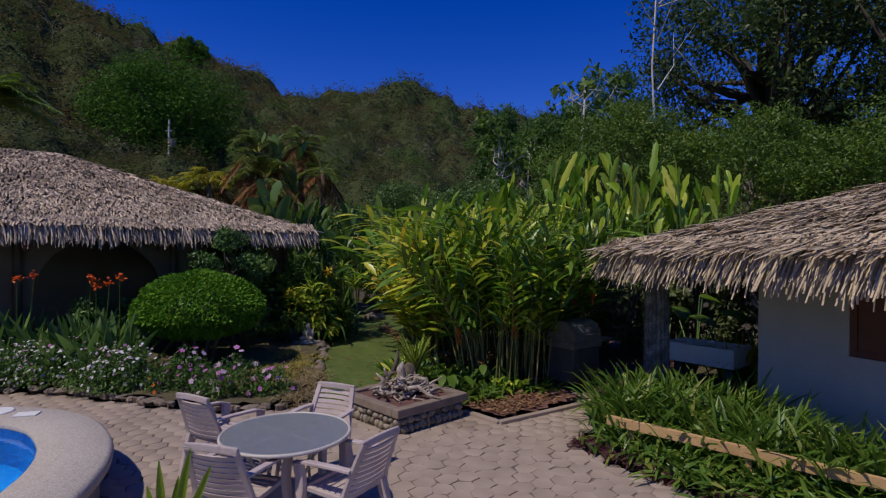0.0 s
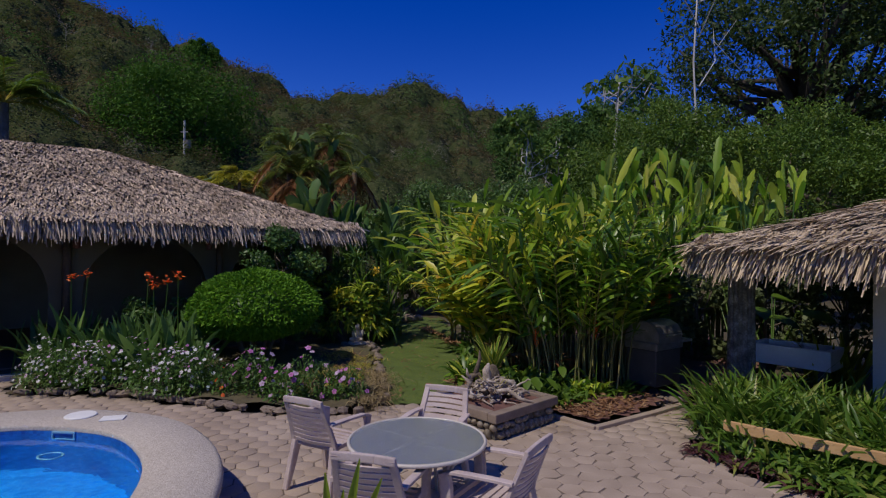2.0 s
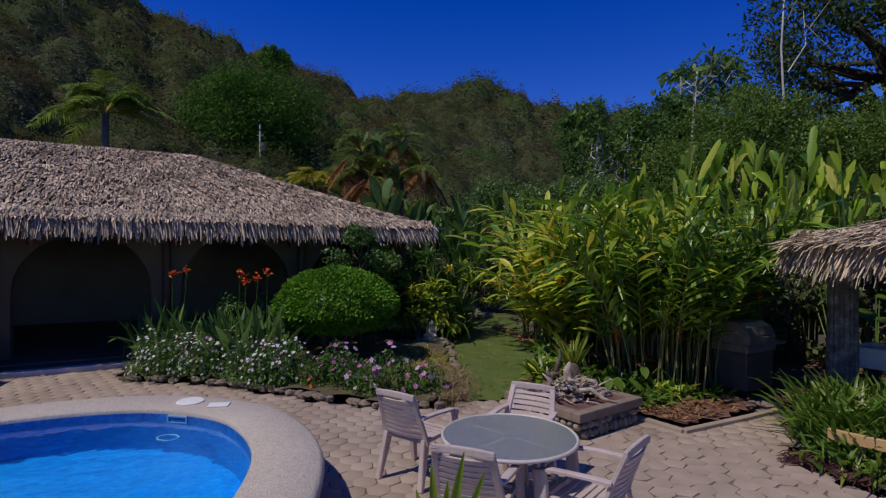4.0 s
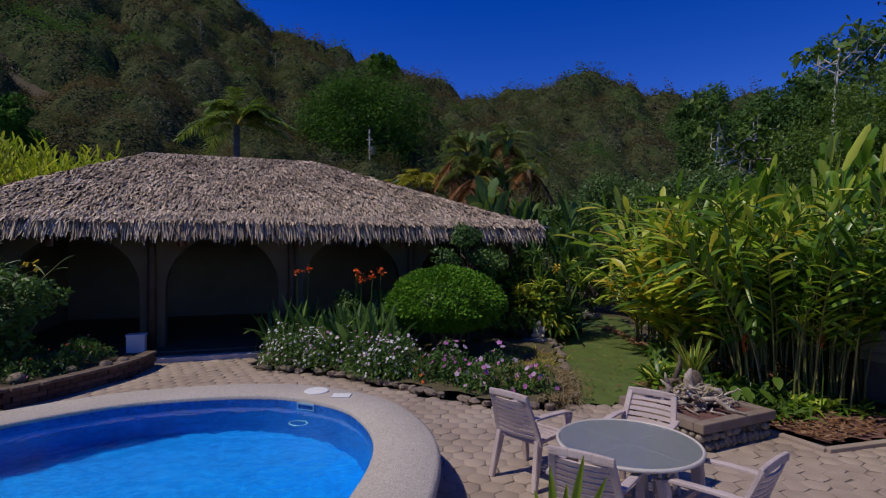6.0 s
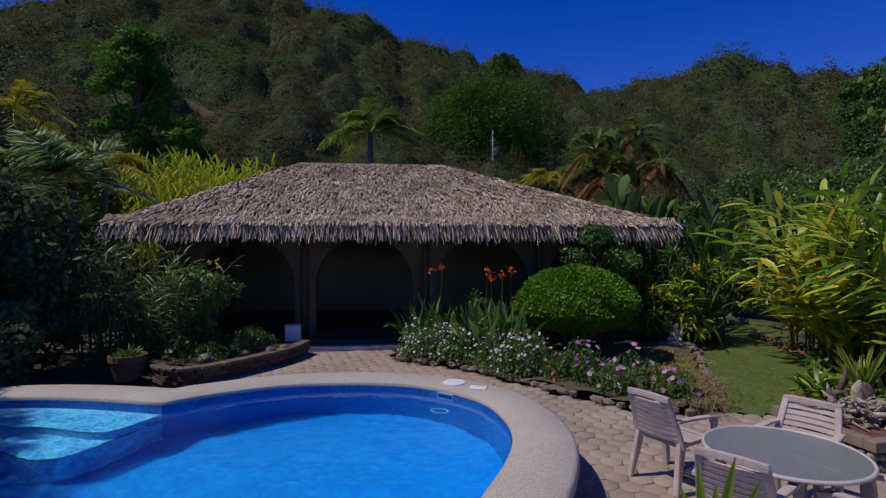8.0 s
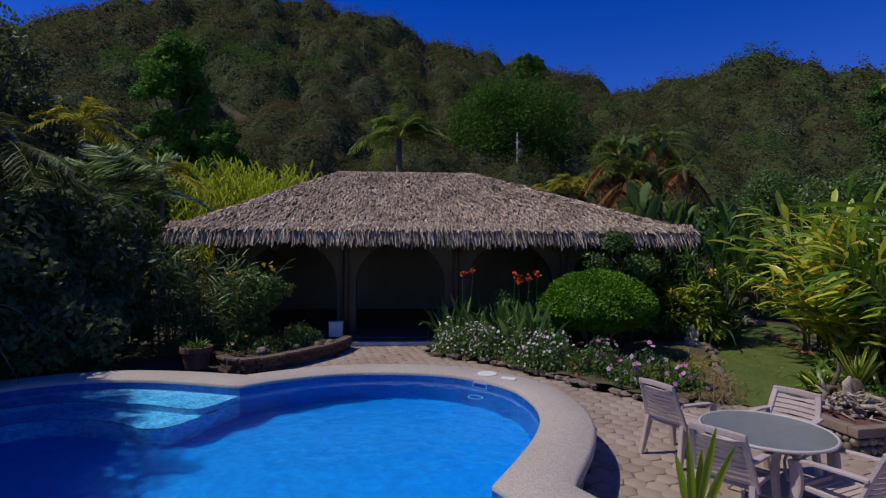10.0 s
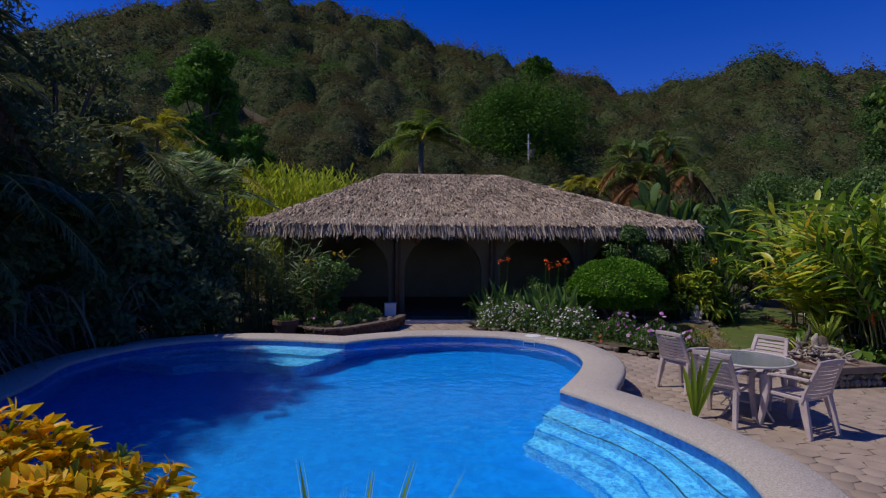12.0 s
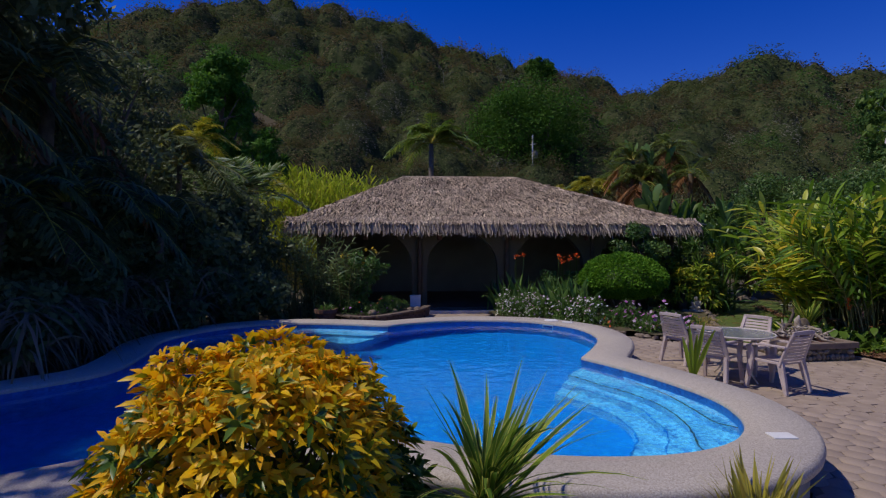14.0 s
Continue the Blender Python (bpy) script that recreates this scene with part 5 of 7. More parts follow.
litter([(-1.35, 10.9), (-1.28, 11.9), (-1.72, 12.4), (-2.4, 14.3), (-2.9, 15.3), (-2.7, 15.6), (-1.7, 13.2), (-1.05, 11.9), (-1.1, 10.8)], 900, 0.05, 0.10, "reddish fallen leaves along the lawn's edge")
litter([(-1.9, 8.4), (0.35, 7.5), (1.8, 8.7), (1.0, 10.0), (-1.2, 11.5)], 700, 0.10, 0.12, "brown leaf litter under the ginger")


def stone_row(name, path, label, size, group="", gap=0.3):
    """Edging stones set end to end along a path."""
    ob = thing(name, label, "stone edging", (path[0][0], path[0][1], 0), group=group)
    for (x0, y0), (x1, y1) in zip(path, path[1:]):
        L = math.hypot(x1 - x0, y1 - y0)
        d = 0.0
        while d < L:
            w = rng.uniform(0.6, 1.6) * size
            t = (d + w / 2) / L
            if rng.random() < gap:
                d += w * 0.8
                continue
            c = new("stone", STONES[int(rng.integers(4))])
            c.parent = ob
            c.matrix_basis = pose(x0 + (x1 - x0) * t - path[0][0] + rng.normal(0, 0.02), y0 + (y1 - y0) * t - path[0][1] + rng.normal(0, 0.02), size * 0.22, rng.uniform(-12, 12), rng.uniform(-12, 12), rng.uniform(0, 360)) @ Matrix.Diagonal((w * 1.15, size * rng.uniform(0.8, 1.2), size * rng.uniform(0.5, 0.8), 1))
            d += w * 0.92
    return ob


stone_row("stone_edging", [(-8.2, 7.92), (-7.2, 8.06), (-6.2, 7.96), (-5.0, 7.61), (-3.6, 7.31), (-2.95, 7.5)], "row of rough brown stones edging the flower bed", 0.17, gap=0.08)
stone_row("stone_edging", [(-2.8, 7.6), (-2.62, 8.4), (-3.15, 10.5), (-3.6, 12.3)], "low wall of rough stones beside the lawn", 0.17)
stone_row("stone_edging", [(1.15, 8.15), (1.5, 8.4), (1.9, 8.5)], "few grey stones beside the grill", 0.17)
kerb = join(*[slab_along((x0, y0, 0.0), (x1, y1, 0.0), 0.09, 0.09, 0.01) for (x0, y0), (x1, y1) in zip([(-0.22, 7.58), (0.25, 7.12), (1.23, 7.87)], [(0.25, 7.12), (1.23, 7.87), (1.75, 8.30)])])
whole("kerb", kerb, PAVER_FAR, "pale cement kerb round the ginger bed", "kerb", "structure")
# low curved bed wall
wall_path = [Vector(p) for p in ((-10.55, 4.36), (-10.2, 4.32), (-9.93, 4.42), (-9.80, 4.7), (-9.76, 5.1), (-9.78, 5.6), (-9.84, 6.2), (-9.98, 6.8), (-10.28, 7.35))]


def along(path, step):
    """Places at even steps along a path: point and heading in degrees."""
    out, left = [], step / 2
    for a, b in zip(path, path[1:]):
        L, d = (b - a).length, left
        while d < L:
            out.append((a.lerp(b, d / L), math.degrees(math.atan2(b.y - a.y, b.x - a.x))))
            d += step
        left = d - L
    return out


lw = thing("garden_wall", "low dark-red brick garden wall with a brown cap", "garden wall")
brick_mesh = mesh_of("garden_brick", *box(-0.104, 0.104, -0.06, 0.06, -0.038, 0.038, 0.008), DARK_BRICK)
cap_mesh = mesh_of("cap_brick", *box(-0.056, 0.056, -0.10, 0.10, -0.024, 0.024, 0.010), CAP_BRICK)
for row in range(3):
    for k, (p, a) in enumerate(along(wall_path, 0.215)):
        c = new("brick", brick_mesh)
        c.parent = lw
        q = Vector((math.cos(radians(a)), math.sin(radians(a)))) * (0.107 if row % 2 else 0)
        c.matrix_basis = pose(p.x + q.x, p.y + q.y, 0.038 + 0.080 * row, 0, 0, a + rng.uniform(-1, 1))
for p, a in along(wall_path, 0.118):
    c = new("brick", cap_mesh)
    c.parent = lw
    c.matrix_basis = pose(p.x, p.y, 0.264 + rng.uniform(-0.003, 0.003), 0, 0, a + rng.uniform(-2, 2))
for x, y, w in ((-10.3, 5.1, 0.34), (-9.95, 6.2, 0.3), (-10.15, 5.8, 0.22), (-10.0, 6.55, 0.26)):
    whole("garden_stone", ([tuple(v.co) for v in STONES[0].vertices], [tuple(p.vertices) for p in STONES[0].polygons]), ROCK, "pale rounded stone lying in the raised bed", "stone", group="bed stones", smooth=True).matrix_basis = pose(x, y, 0.27, 0, 0, x * 90) @ Matrix.Diagonal((w, w * 0.8, w * 0.6, 1))
ball = lathe([(0.0, -0.5), (0.30, -0.42), (0.47, -0.2), (0.5, 0.0), (0.45, 0.22), (0.28, 0.42), (0.0, 0.5)], 14)
figure = [(0, 0, 0.04, 0.46, 0.40, 0.12, 0), (0, 0.03, 0.13, 0.24, 0.20, 0.14, 0), (0, 0.03, 0.24, 0.19, 0.14, 0.26, 8), (0.0, -0.01, 0.41, 0.115, 0.115, 0.14, 0), (0.09, -0.09, 0.15, 0.09, 0.24, 0.09, 25), (-0.09, -0.09, 0.15, 0.09, 0.24, 0.09, -25), (0.11, 0.0, 0.26, 0.06, 0.08, 0.20, 15), (-0.11, 0.0, 0.26, 0.06, 0.08, 0.20, -15)]
whole("garden_statue", join(*[moved(ball, pose(x, y, z, 0, 0, a) @ Matrix.Diagonal((w, d, h, 1))) for x, y, z, w, d, h, a in figure]), PALE_STONE, "small weathered pale stone figure seated on the bed's corner", "statue", smooth=True, at=(-3.98, 12.25, 0.09))
for x, y, w in ((-3.72, 12.3, 0.3), (-4.25, 12.2, 0.26), (-3.6, 12.0, 0.22), (-3.45, 17.2, 0.5), (-3.2, 17.5, 0.34)):
    whole("garden_stone", ([tuple(v.co) for v in STONES[1].vertices], [tuple(p.vertices) for p in STONES[1].polygons]), ROCK, "rough brown stone beside the lawn", "stone", group="lawn stones", smooth=True).matrix_basis = pose(x, y, 0.08, 0, 0, x * 90) @ Matrix.Diagonal((w, w * 0.8, w * 0.7, 1))


# ---------------------------------------------------------------- plants
def ring_dirs(n, up0, up1):
    a = rng.random(n) * 2 * math.pi
    z = rng.uniform(up0, up1, n)
    return unit(np.stack([np.cos(a), np.sin(a), z], 1))


def tuft(name, label, category, at, n, L, W, up=(0.8, 2.5), droop=0.35, material=L_STRAP, spread=0.08, group="", seg=4, shape="strap", fold=0.12, kind=""):
    """A tuft of arching strap leaves."""
    p = np.concatenate([rng.normal(0, spread, (n, 2)), np.zeros((n, 1))], 1)
    me = blades(p, ring_dirs(n, *up), L * rng.uniform(0.6, 1.15, n), W * rng.uniform(0.7, 1.2, n), droop * rng.uniform(0.5, 1.4, n), seg, shape, None, fold)
    ob = thing(name, label, category, at, group=group)
    part("foliage", me, material, ob, kind="stuff")
    return ob


def limb_tree(name, label, at, height, crown_r, crown_h, material, leaf=0.22, clumps=40, per=90, trunk_r=0.16, bark=BARK, lean_=(0, 0), group="", category="tree", fine=False, limbs_=12, clump=(0.20, 0.38)):
    """A tapered trunk with limbs and a crown of many leaf clumps with gaps."""
    ob = thing(name, label, category, at, group=group)
    fork = max(0.25 * height, height - crown_h * 0.95)
    top = Vector((lean_[0], lean_[1], height - crown_h * 0.35))
    trunk = [Vector((0, 0, -0.2)), Vector((lean_[0] * 0.15, lean_[1] * 0.15, fork * 0.5)), Vector((lean_[0] * 0.5, lean_[1] * 0.5, fork)), top]
    part("trunk", tube(trunk, [trunk_r * 1.25, trunk_r, trunk_r * 0.8, trunk_r * 0.25], 9), bark, ob, smooth=True)
    u = scatter_dirs(clumps, 0.25)
    r = rng.uniform(0.35, 1.0, clumps) ** 0.6
    c = np.stack([u[:, 0] * crown_r * r, u[:, 1] * crown_r * r, u[:, 2] * crown_h * 0.5 * r], 1) + np.array([lean_[0], lean_[1], height - crown_h * 0.5])
    limbs = []
    for k in range(min(limbs_, clumps)):
        e = Vector(c[k])
        s = trunk[2].lerp(top, rng.random() * 0.8)
        m = (s + e) / 2 + Vector(rng.normal(0, 0.08 * crown_r, 3))
        limbs.append(tube([s, m, e], [trunk_r * 0.45, trunk_r * 0.28, trunk_r * 0.08], 6))
    part("limb", join(*limbs), bark, ob, smooth=True, kind="stuff")
    cr = crown_r * rng.uniform(*clump, clumps)
    rad = np.stack([cr, cr, cr * 0.75], 1)
    part("crown", leaf_cloud(c, rad * 1.12, int(per * (2.6 if fine else 1.5)), leaf * (0.75 if fine else 1.0), 1.0, 0.45, 1, fine), material, ob, kind="stuff")
    return ob


def frond(base, d, L, droop, leaflet, n, width, hang=0.35):
    """One feather frond: rachis points and its leaflets."""
    t = np.linspace(0.0, 1, 10)
    d = d / np.linalg.norm(d)
    pts = base + d * (L * t)[:, None]
    pts[:, 2] -= droop * L * t ** 2
    s = np.linspace(0.16, 0.98, n)
    q = np.stack([np.interp(s, t, pts[:, i]) for i in range(3)], 1)
    tan = unit(np.stack([np.interp(s, t, np.gradient(pts[:, i])) for i in range(3)], 1))
    side = unit(np.cross(tan, np.array([0, 0, 1.0])))
    ls = leaflet * np.sin(np.pi * (0.12 + 0.80 * s)) ** 0.7
    out = []
    for sg in (-1, 1):
        dd = side * sg + tan * 0.7 + np.array([0, 0, 0.15]) + rng.normal(0, 0.10, (n, 3))
        out.append(blades(q, dd, ls * rng.uniform(0.85, 1.1, n), width, hang, 2, "strap", np.array([0, 0, 1.0]) + rng.normal(0, 0.2, (n, 3))))
    return pts, out


def feather_palm(name, label, at, height, L=2.6, n=18, material=L_PALM, leaflet=0.55, per=34, width=0.04, droop=(0.45, 0.9), up=(-0.2, 1.6), trunk_r=0.13, lean_=(0, 0), dead=0, group="", hang=0.35):
    ob = thing(name, label, "palm", at, group=group)
    base = np.array([lean_[0], lean_[1], height])
    part("trunk", tube([(0, 0, -0.2), (lean_[0] * 0.3, lean_[1] * 0.3, height * 0.45), (lean_[0], lean_[1], height)], [trunk_r * 1.3, trunk_r, trunk_r * 0.8], 10), BARK, ob, smooth=True)
    ribs, leaves_ = [], []
    for d in ring_dirs(n, *up):
        pts, lv = frond(base, d, L * rng.uniform(0.8, 1.1), rng.uniform(*droop), leaflet, per, width, hang)
        ribs.append(tube(pts, np.linspace(0.028, 0.006, len(pts)) * (L / 2.6), 5))
        leaves_ += lv
    part("rib", join(*ribs), L_BROM, ob, kind="stuff")
    part("crown", stack(*leaves_), material, ob, kind="stuff")
    if dead:
        dry = []
        for d in ring_dirs(dead, -1.3, 0.1):
            pts, lv = frond(base, d, L * 0.85, 0.7, leaflet * 0.8, per, width)
            dry += lv
        part("dead_frond", stack(*dry), L_PALM_RED, ob, "rusty dead hanging fronds", kind="stuff")
    return ob


def flower_plant(name, label, at, r, h, petals, blooms, leaf=0.05, size=0.030, group="", leaves=520, material=L_FLOWERBED, above=0.03):
    """A low bushy bedding plant with small five-petalled flowers."""
    ob = thing(name, label, "flowering plant", at, group=group)
    u = scatter_dirs(leaves, 0.4)
    p = np.stack([u[:, 0] * r, u[:, 1] * r, np.abs(u[:, 2]) * h * 0.95 + 0.03], 1) * rng.uniform(0.45, 1.0, (leaves, 1)) ** 0.5
    part("foliage", blades(p, u + rng.normal(0, 0.6, u.shape) + [0, 0, 0.2], leaf * rng.uniform(0.8, 1.6, leaves), leaf * 0.45, 0.3, 2, "leaf"), material, ob, kind="stuff")
    stems = [tube([(0, 0, 0), (x * 0.5, y * 0.5, z * 0.6), (x, y, z)], [0.006, 0.005, 0.003], 4) for x, y, z in p[:10]]
    part("stem", join(*stems), L_STRAP, ob, kind="stuff")
    for mat_, k in zip(petals, blooms):
        v = scatter_dirs(k, 0.7)
        v[:, 2] = np.abs(v[:, 2])
        c = np.stack([v[:, 0] * r, v[:, 1] * r, v[:, 2] * h + above], 1) * rng.uniform(0.80, 1.10, (k, 1))
        bloom_size = rng.uniform(0.55, 1.2, k)
        nrm = unit(v + rng.normal(0, 0.45, v.shape) + [-0.2, -0.6, 0.6])
        e1 = unit(np.cross(nrm, [0.1, 0.2, 1.0]))
        e2 = np.cross(nrm, e1)
        bl = []
        for q in range(5):
            a = 2 * math.pi * q / 5
            d = e1 * math.cos(a) + e2 * math.sin(a)
            bl.append(blades(c, d, size * bloom_size, size * 0.95, 0.0, 2, "paddle", nrm))
        part("blossom", stack(*bl), mat_, ob, kind="stuff")
    return ob


# ---- the clipped dome bush
dome = thing("dome_bush", "clipped dome-shaped bright green ficus bush on several thin trunks", "bush", (-5.40, 10.03, 0.08))
stems = []
for k in range(9):
    a = 2 * math.pi * k / 9
    stems.append(tube([(0.18 * math.cos(a), 0.18 * math.sin(a), -0.1), (0.3 * math.cos(a), 0.3 * math.sin(a), 0.4), (0.65 * math.cos(a), 0.65 * math.sin(a), 0.9)], [0.045, 0.035, 0.015], 6))
part("trunk", join(*stems), BARK, dome, smooth=True, kind="stuff")
n = 26000
u = scatter_dirs(n)
lump = 1 + 0.03 * np.sin(u[:, 0] * 7) * np.cos(u[:, 1] * 6 + 1) + 0.02 * np.sin(u[:, 2] * 15 + u[:, 0] * 11)
up_ = u[:, 2] > 0
rr = np.where(up_, 1.0, 0.86)
p = np.stack([u[:, 0] * 1.20, u[:, 1] * 1.20, np.where(up_, u[:, 2] * 0.88, u[:, 2] * 0.42)], 1) * (lump * (0.86 + 0.14 * rng.random(n) ** 0.5) * rr)[:, None]
p[:, 2] += 0.90
part("crown", blades(p, u + rng.normal(0, 0.6, u.shape), rng.uniform(0.05, 0.09, n), 0.042, 0.2, 2, "leaf", u + rng.normal(0, 0.7, u.shape)), L_DOME, dome, kind="stuff")
# smooth dark green core added behind the shell of leaves
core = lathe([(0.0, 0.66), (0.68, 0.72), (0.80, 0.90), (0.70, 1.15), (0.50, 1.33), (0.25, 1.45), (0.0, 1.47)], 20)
part("inner_core", core, L_DARK, dome, smooth=True)

# ---- flower bed in front of it
for k in range(18):
    t = k / 17
    x, y = -8.15 + 2.75 * t, 8.12 + 0.25 * math.sin(3 * t) - 0.45 * max(0, t - 0.5) + rng.uniform(-0.12, 0.30)
    mix = [(P_WHITE, P_LILAC), (P_WHITE, P_PINK), (P_WHITE, P_LILAC), (P_LILAC, P_PINK), (P_WHITE, P_WHITE)][k % 5]
    flower_plant("vinca_plant", "bushy vinca with white and lilac flowers in the stone-edged bed", (x, y, 0.08), rng.uniform(0.32, 0.52), rng.uniform(0.46, 0.78), mix, (int(rng.integers(22, 48)), int(rng.integers(6, 18))), size=0.031, leaves=680, group="white vincas")
for k in range(9):
    t = k / 8
    x, y = -4.85 + 1.75 * t, 7.72 - 0.10 * math.sin(t * 3) + rng.uniform(0.05, 0.55)
    flower_plant("vinca_plant", "bushy vinca with mauve-pink flowers at the bed's stone edge", (x, y, 0.08), rng.uniform(0.24, 0.34), (0.42, 0.66, 0.50, 0.36)[k % 4] * rng.uniform(0.9, 1.1), (P_PINK, P_LILAC), (int(rng.integers(4, 9)), 4), leaf=0.055, size=0.047, group="pink vincas", leaves=420, above=0.05)
flower_plant("geranium", "small geranium with red flowers among the vincas", (-4.95, 8.0, 0.08), 0.24, 0.45, (P_RED,), (9,), size=0.04)
for x, y in points_in([(-4.6, 8.2), (-3.0, 8.0), (-3.2, 10.6), (-4.2, 11.5)], 60):
    tuft("dry_grass_tuft", "small tuft of dry grass on the bed", "grass tuft", (x, y, 0.08), 40, 0.20, 0.010, (0.5, 2), 0.5, L_BROM, 0.10, "dry tufts", 2)
for k in range(16):
    t = k / 15
    tuft("dry_grass_tuft", "tuft of straw-coloured grass hanging over the lawn's stone edge", "grass tuft", (-2.78 + 0.16 * t - 0.35 * t * t + rng.normal(0, 0.06), 7.6 + 1.9 * t, 0.10), 46, 0.34, 0.010, (0.1, 1.4), 0.7, L_STRAW, 0.12, "dry tufts", 3)
for k in range(6):
    tuft("liriope_tuft", "dark grassy tuft under the dome bush", "grass tuft", (-5.3 + rng.normal(0, 0.6), 8.85 + rng.normal(0, 0.22), 0.08), 60, 0.5, 0.016, (0.5, 2), 0.6, L_DARK, 0.06, "dark tufts")


# ---- cannas
def canna(at, flowers, h=1.1):
    ob = thing("canna_plant", "canna lily with upright leaves" + (" and orange-red flowers on tall stalks" if flowers else ""), "canna", at, group="cannas")
    n = 34
    p = np.concatenate([rng.normal(0, 0.22, (n, 2)), np.zeros((n, 1))], 1)
    part("foliage", blades(p, ring_dirs(n, 1.2, 5.0), h * rng.uniform(0.5, 1.0, n), rng.uniform(0.07, 0.13, n), rng.uniform(0.1, 0.55, n), 5, "leaf", None, 0.12), L_CANNA, ob, kind="stuff")
    for k in range(flowers):
        x, y, z = rng.normal(0, 0.14), rng.normal(0, 0.14), 1.70 * rng.uniform(0.9, 1.03)
        part("stalk", tube([(x * 0.4, y * 0.4, 0), (x * 0.8, y * 0.8, z * 0.6), (x, y, z)], [0.012, 0.010, 0.006], 5), L_STRAP, ob)
        c = np.tile([x, y, z], (22, 1)) + rng.normal(0, 0.03, (22, 3))
        part("bloom", blades(c, ring_dirs(22, -0.2, 1.5), 0.068, 0.045, 0.3, 2, "paddle"), P_RED, ob, "orange-red canna bloom")


for x, y, f in ((-6.6, 8.78, 2), (-6.95, 8.95, 1), (-8.16, 8.95, 2), (-7.5, 9.0, 0), (-7.2, 9.2, 0), (-7.85, 9.1, 0), (-6.3, 9.0, 1), (-6.75, 9.25, 0), (-7.0, 8.7, 0), (-8.5, 9.05, 0), (-8.75, 9.25, 0), (-6.2, 8.75, 0)):
    canna((x, y, 0.08), f, 1.5)


# ---- tall ginger clump with heliconias behind
def ginger_stems(centres, heights, lean_dirs, per, L, W, bare=0.40, rise=0.60, droop=0.28, feather=False):
    """Arching canes with leaves in two ranks; feather lays each cane's leaves in one plane, like a frond."""
    canes, lv = [], []
    for c, h, ld in zip(centres, heights, lean_dirs):
        t = np.linspace(0, 1, 7)
        sway = rng.normal(0, 0.07, 2)
        pts = np.stack([c[0] + ld[0] * h * t ** 2.2 + sway[0] * h * t, c[1] + ld[1] * h * t ** 2.2 + sway[1] * h * t, h * (t - 0.14 * t ** 3)], 1)
        canes.append(tube(pts, np.linspace(0.016, 0.006, 7), 5))
        s = np.linspace(bare, 1.0, per)
        q = np.stack([np.interp(s, t, pts[:, i]) for i in range(3)], 1)
        a = rng.random() * math.pi
        sg = np.where(np.arange(per) % 2, 1, -1)[:, None]
        if feather:
            tan = unit(np.stack([np.interp(s, t, np.gradient(pts[:, i])) for i in range(3)], 1))
            sd = unit(np.cross(tan, np.array([math.cos(a), math.sin(a), 0.25])))
            d = sd * sg * 0.75 + tan * 0.85 + rng.normal(0, 0.10, (per, 3))
        else:
            sd = np.array([math.cos(a), math.sin(a), 0])
            d = sd * sg * 0.9 + np.array([ld[0], ld[1], 0.0]) * 0.8 + np.array([0, 0, rise]) + rng.normal(0, 0.18, (per, 3))
        lv.append(blades(q, d, L * rng.uniform(0.7, 1.15, per), W * rng.uniform(0.8, 1.2, per), droop, 4, "leaf", None, 0.10))
    return join(*canes), stack(*lv)


def ginger_clump(at, n, radius, h, label, material=L_GINGER, per=15, L=0.52, W=0.085, lean_=0.38, group="ginger clumps", squeeze=1.0, bare=0.40, feather=True):
    ob = thing("ginger_clump", label, "ginger", at, group=group)
    r = radius * np.sqrt(rng.random(n))
    a = rng.random(n) * 2 * math.pi
    c = np.stack([r * np.cos(a), r * np.sin(a) * squeeze], 1)
    ld = c / radius * lean_ + rng.normal(0, 0.10, (n, 2))
    hs = h * rng.uniform(0.55, 1.05, n)
    canes, lv = ginger_stems(c, hs, ld, per, L, W, bare, feather=feather)
    part("cane", canes, L_CANE, ob, kind="stuff")
    part("foliage", lv, material, ob, kind="stuff")
    return ob


ginger_clump((0.45, 9.5, 0.04), 96, 0.95, 3.2, "tall clump of arching ginger canes with long glossy leaves", per=22, lean_=0.42, L=0.54, W=0.068, bare=0.36)
ginger_clump((1.05, 10.3, 0.04), 70, 0.85, 3.5, "tall ginger clump with glossy leaves behind the grill", per=22, lean_=0.30, L=0.54, W=0.068, bare=0.34)
ginger_clump((-0.25, 10.6, 0.04), 66, 0.8, 3.4, "tall ginger clump beside the lawn with sunlight put into its yellow-green leaves", L_GINGER_SUN, per=20, lean_=0.46, L=0.58, W=0.085, bare=0.34)
ginger_clump((-0.85, 10.9, 0.04), 44, 0.55, 2.7, "ginger clump leaning over the lawn with yellowing leaves", L_GINGER_GOLD, per=13, L=0.66, W=0.15, lean_=0.42, bare=0.25)
ginger_clump((-0.75, 12.3, 0.04), 50, 0.7, 3.2, "ginger clump with broad yellowing leaves by the lawn", L_HELI, per=12, L=0.8, W=0.13, lean_=0.5, bare=0.3)
ginger_clump((-0.1, 11.9, 0.04), 40, 0.6, 3.6, "ginger clump with broad bright leaves behind the others", L_HELI, per=11, L=0.8, W=0.12, lean_=0.4)
ginger_clump((-1.45, 13.6, 0.04), 30, 0.5, 2.3, "low ginger clump with yellowing leaves along the lawn", L_GINGER_GOLD, per=11, L=0.6, W=0.11, lean_=0.4, bare=0.2)


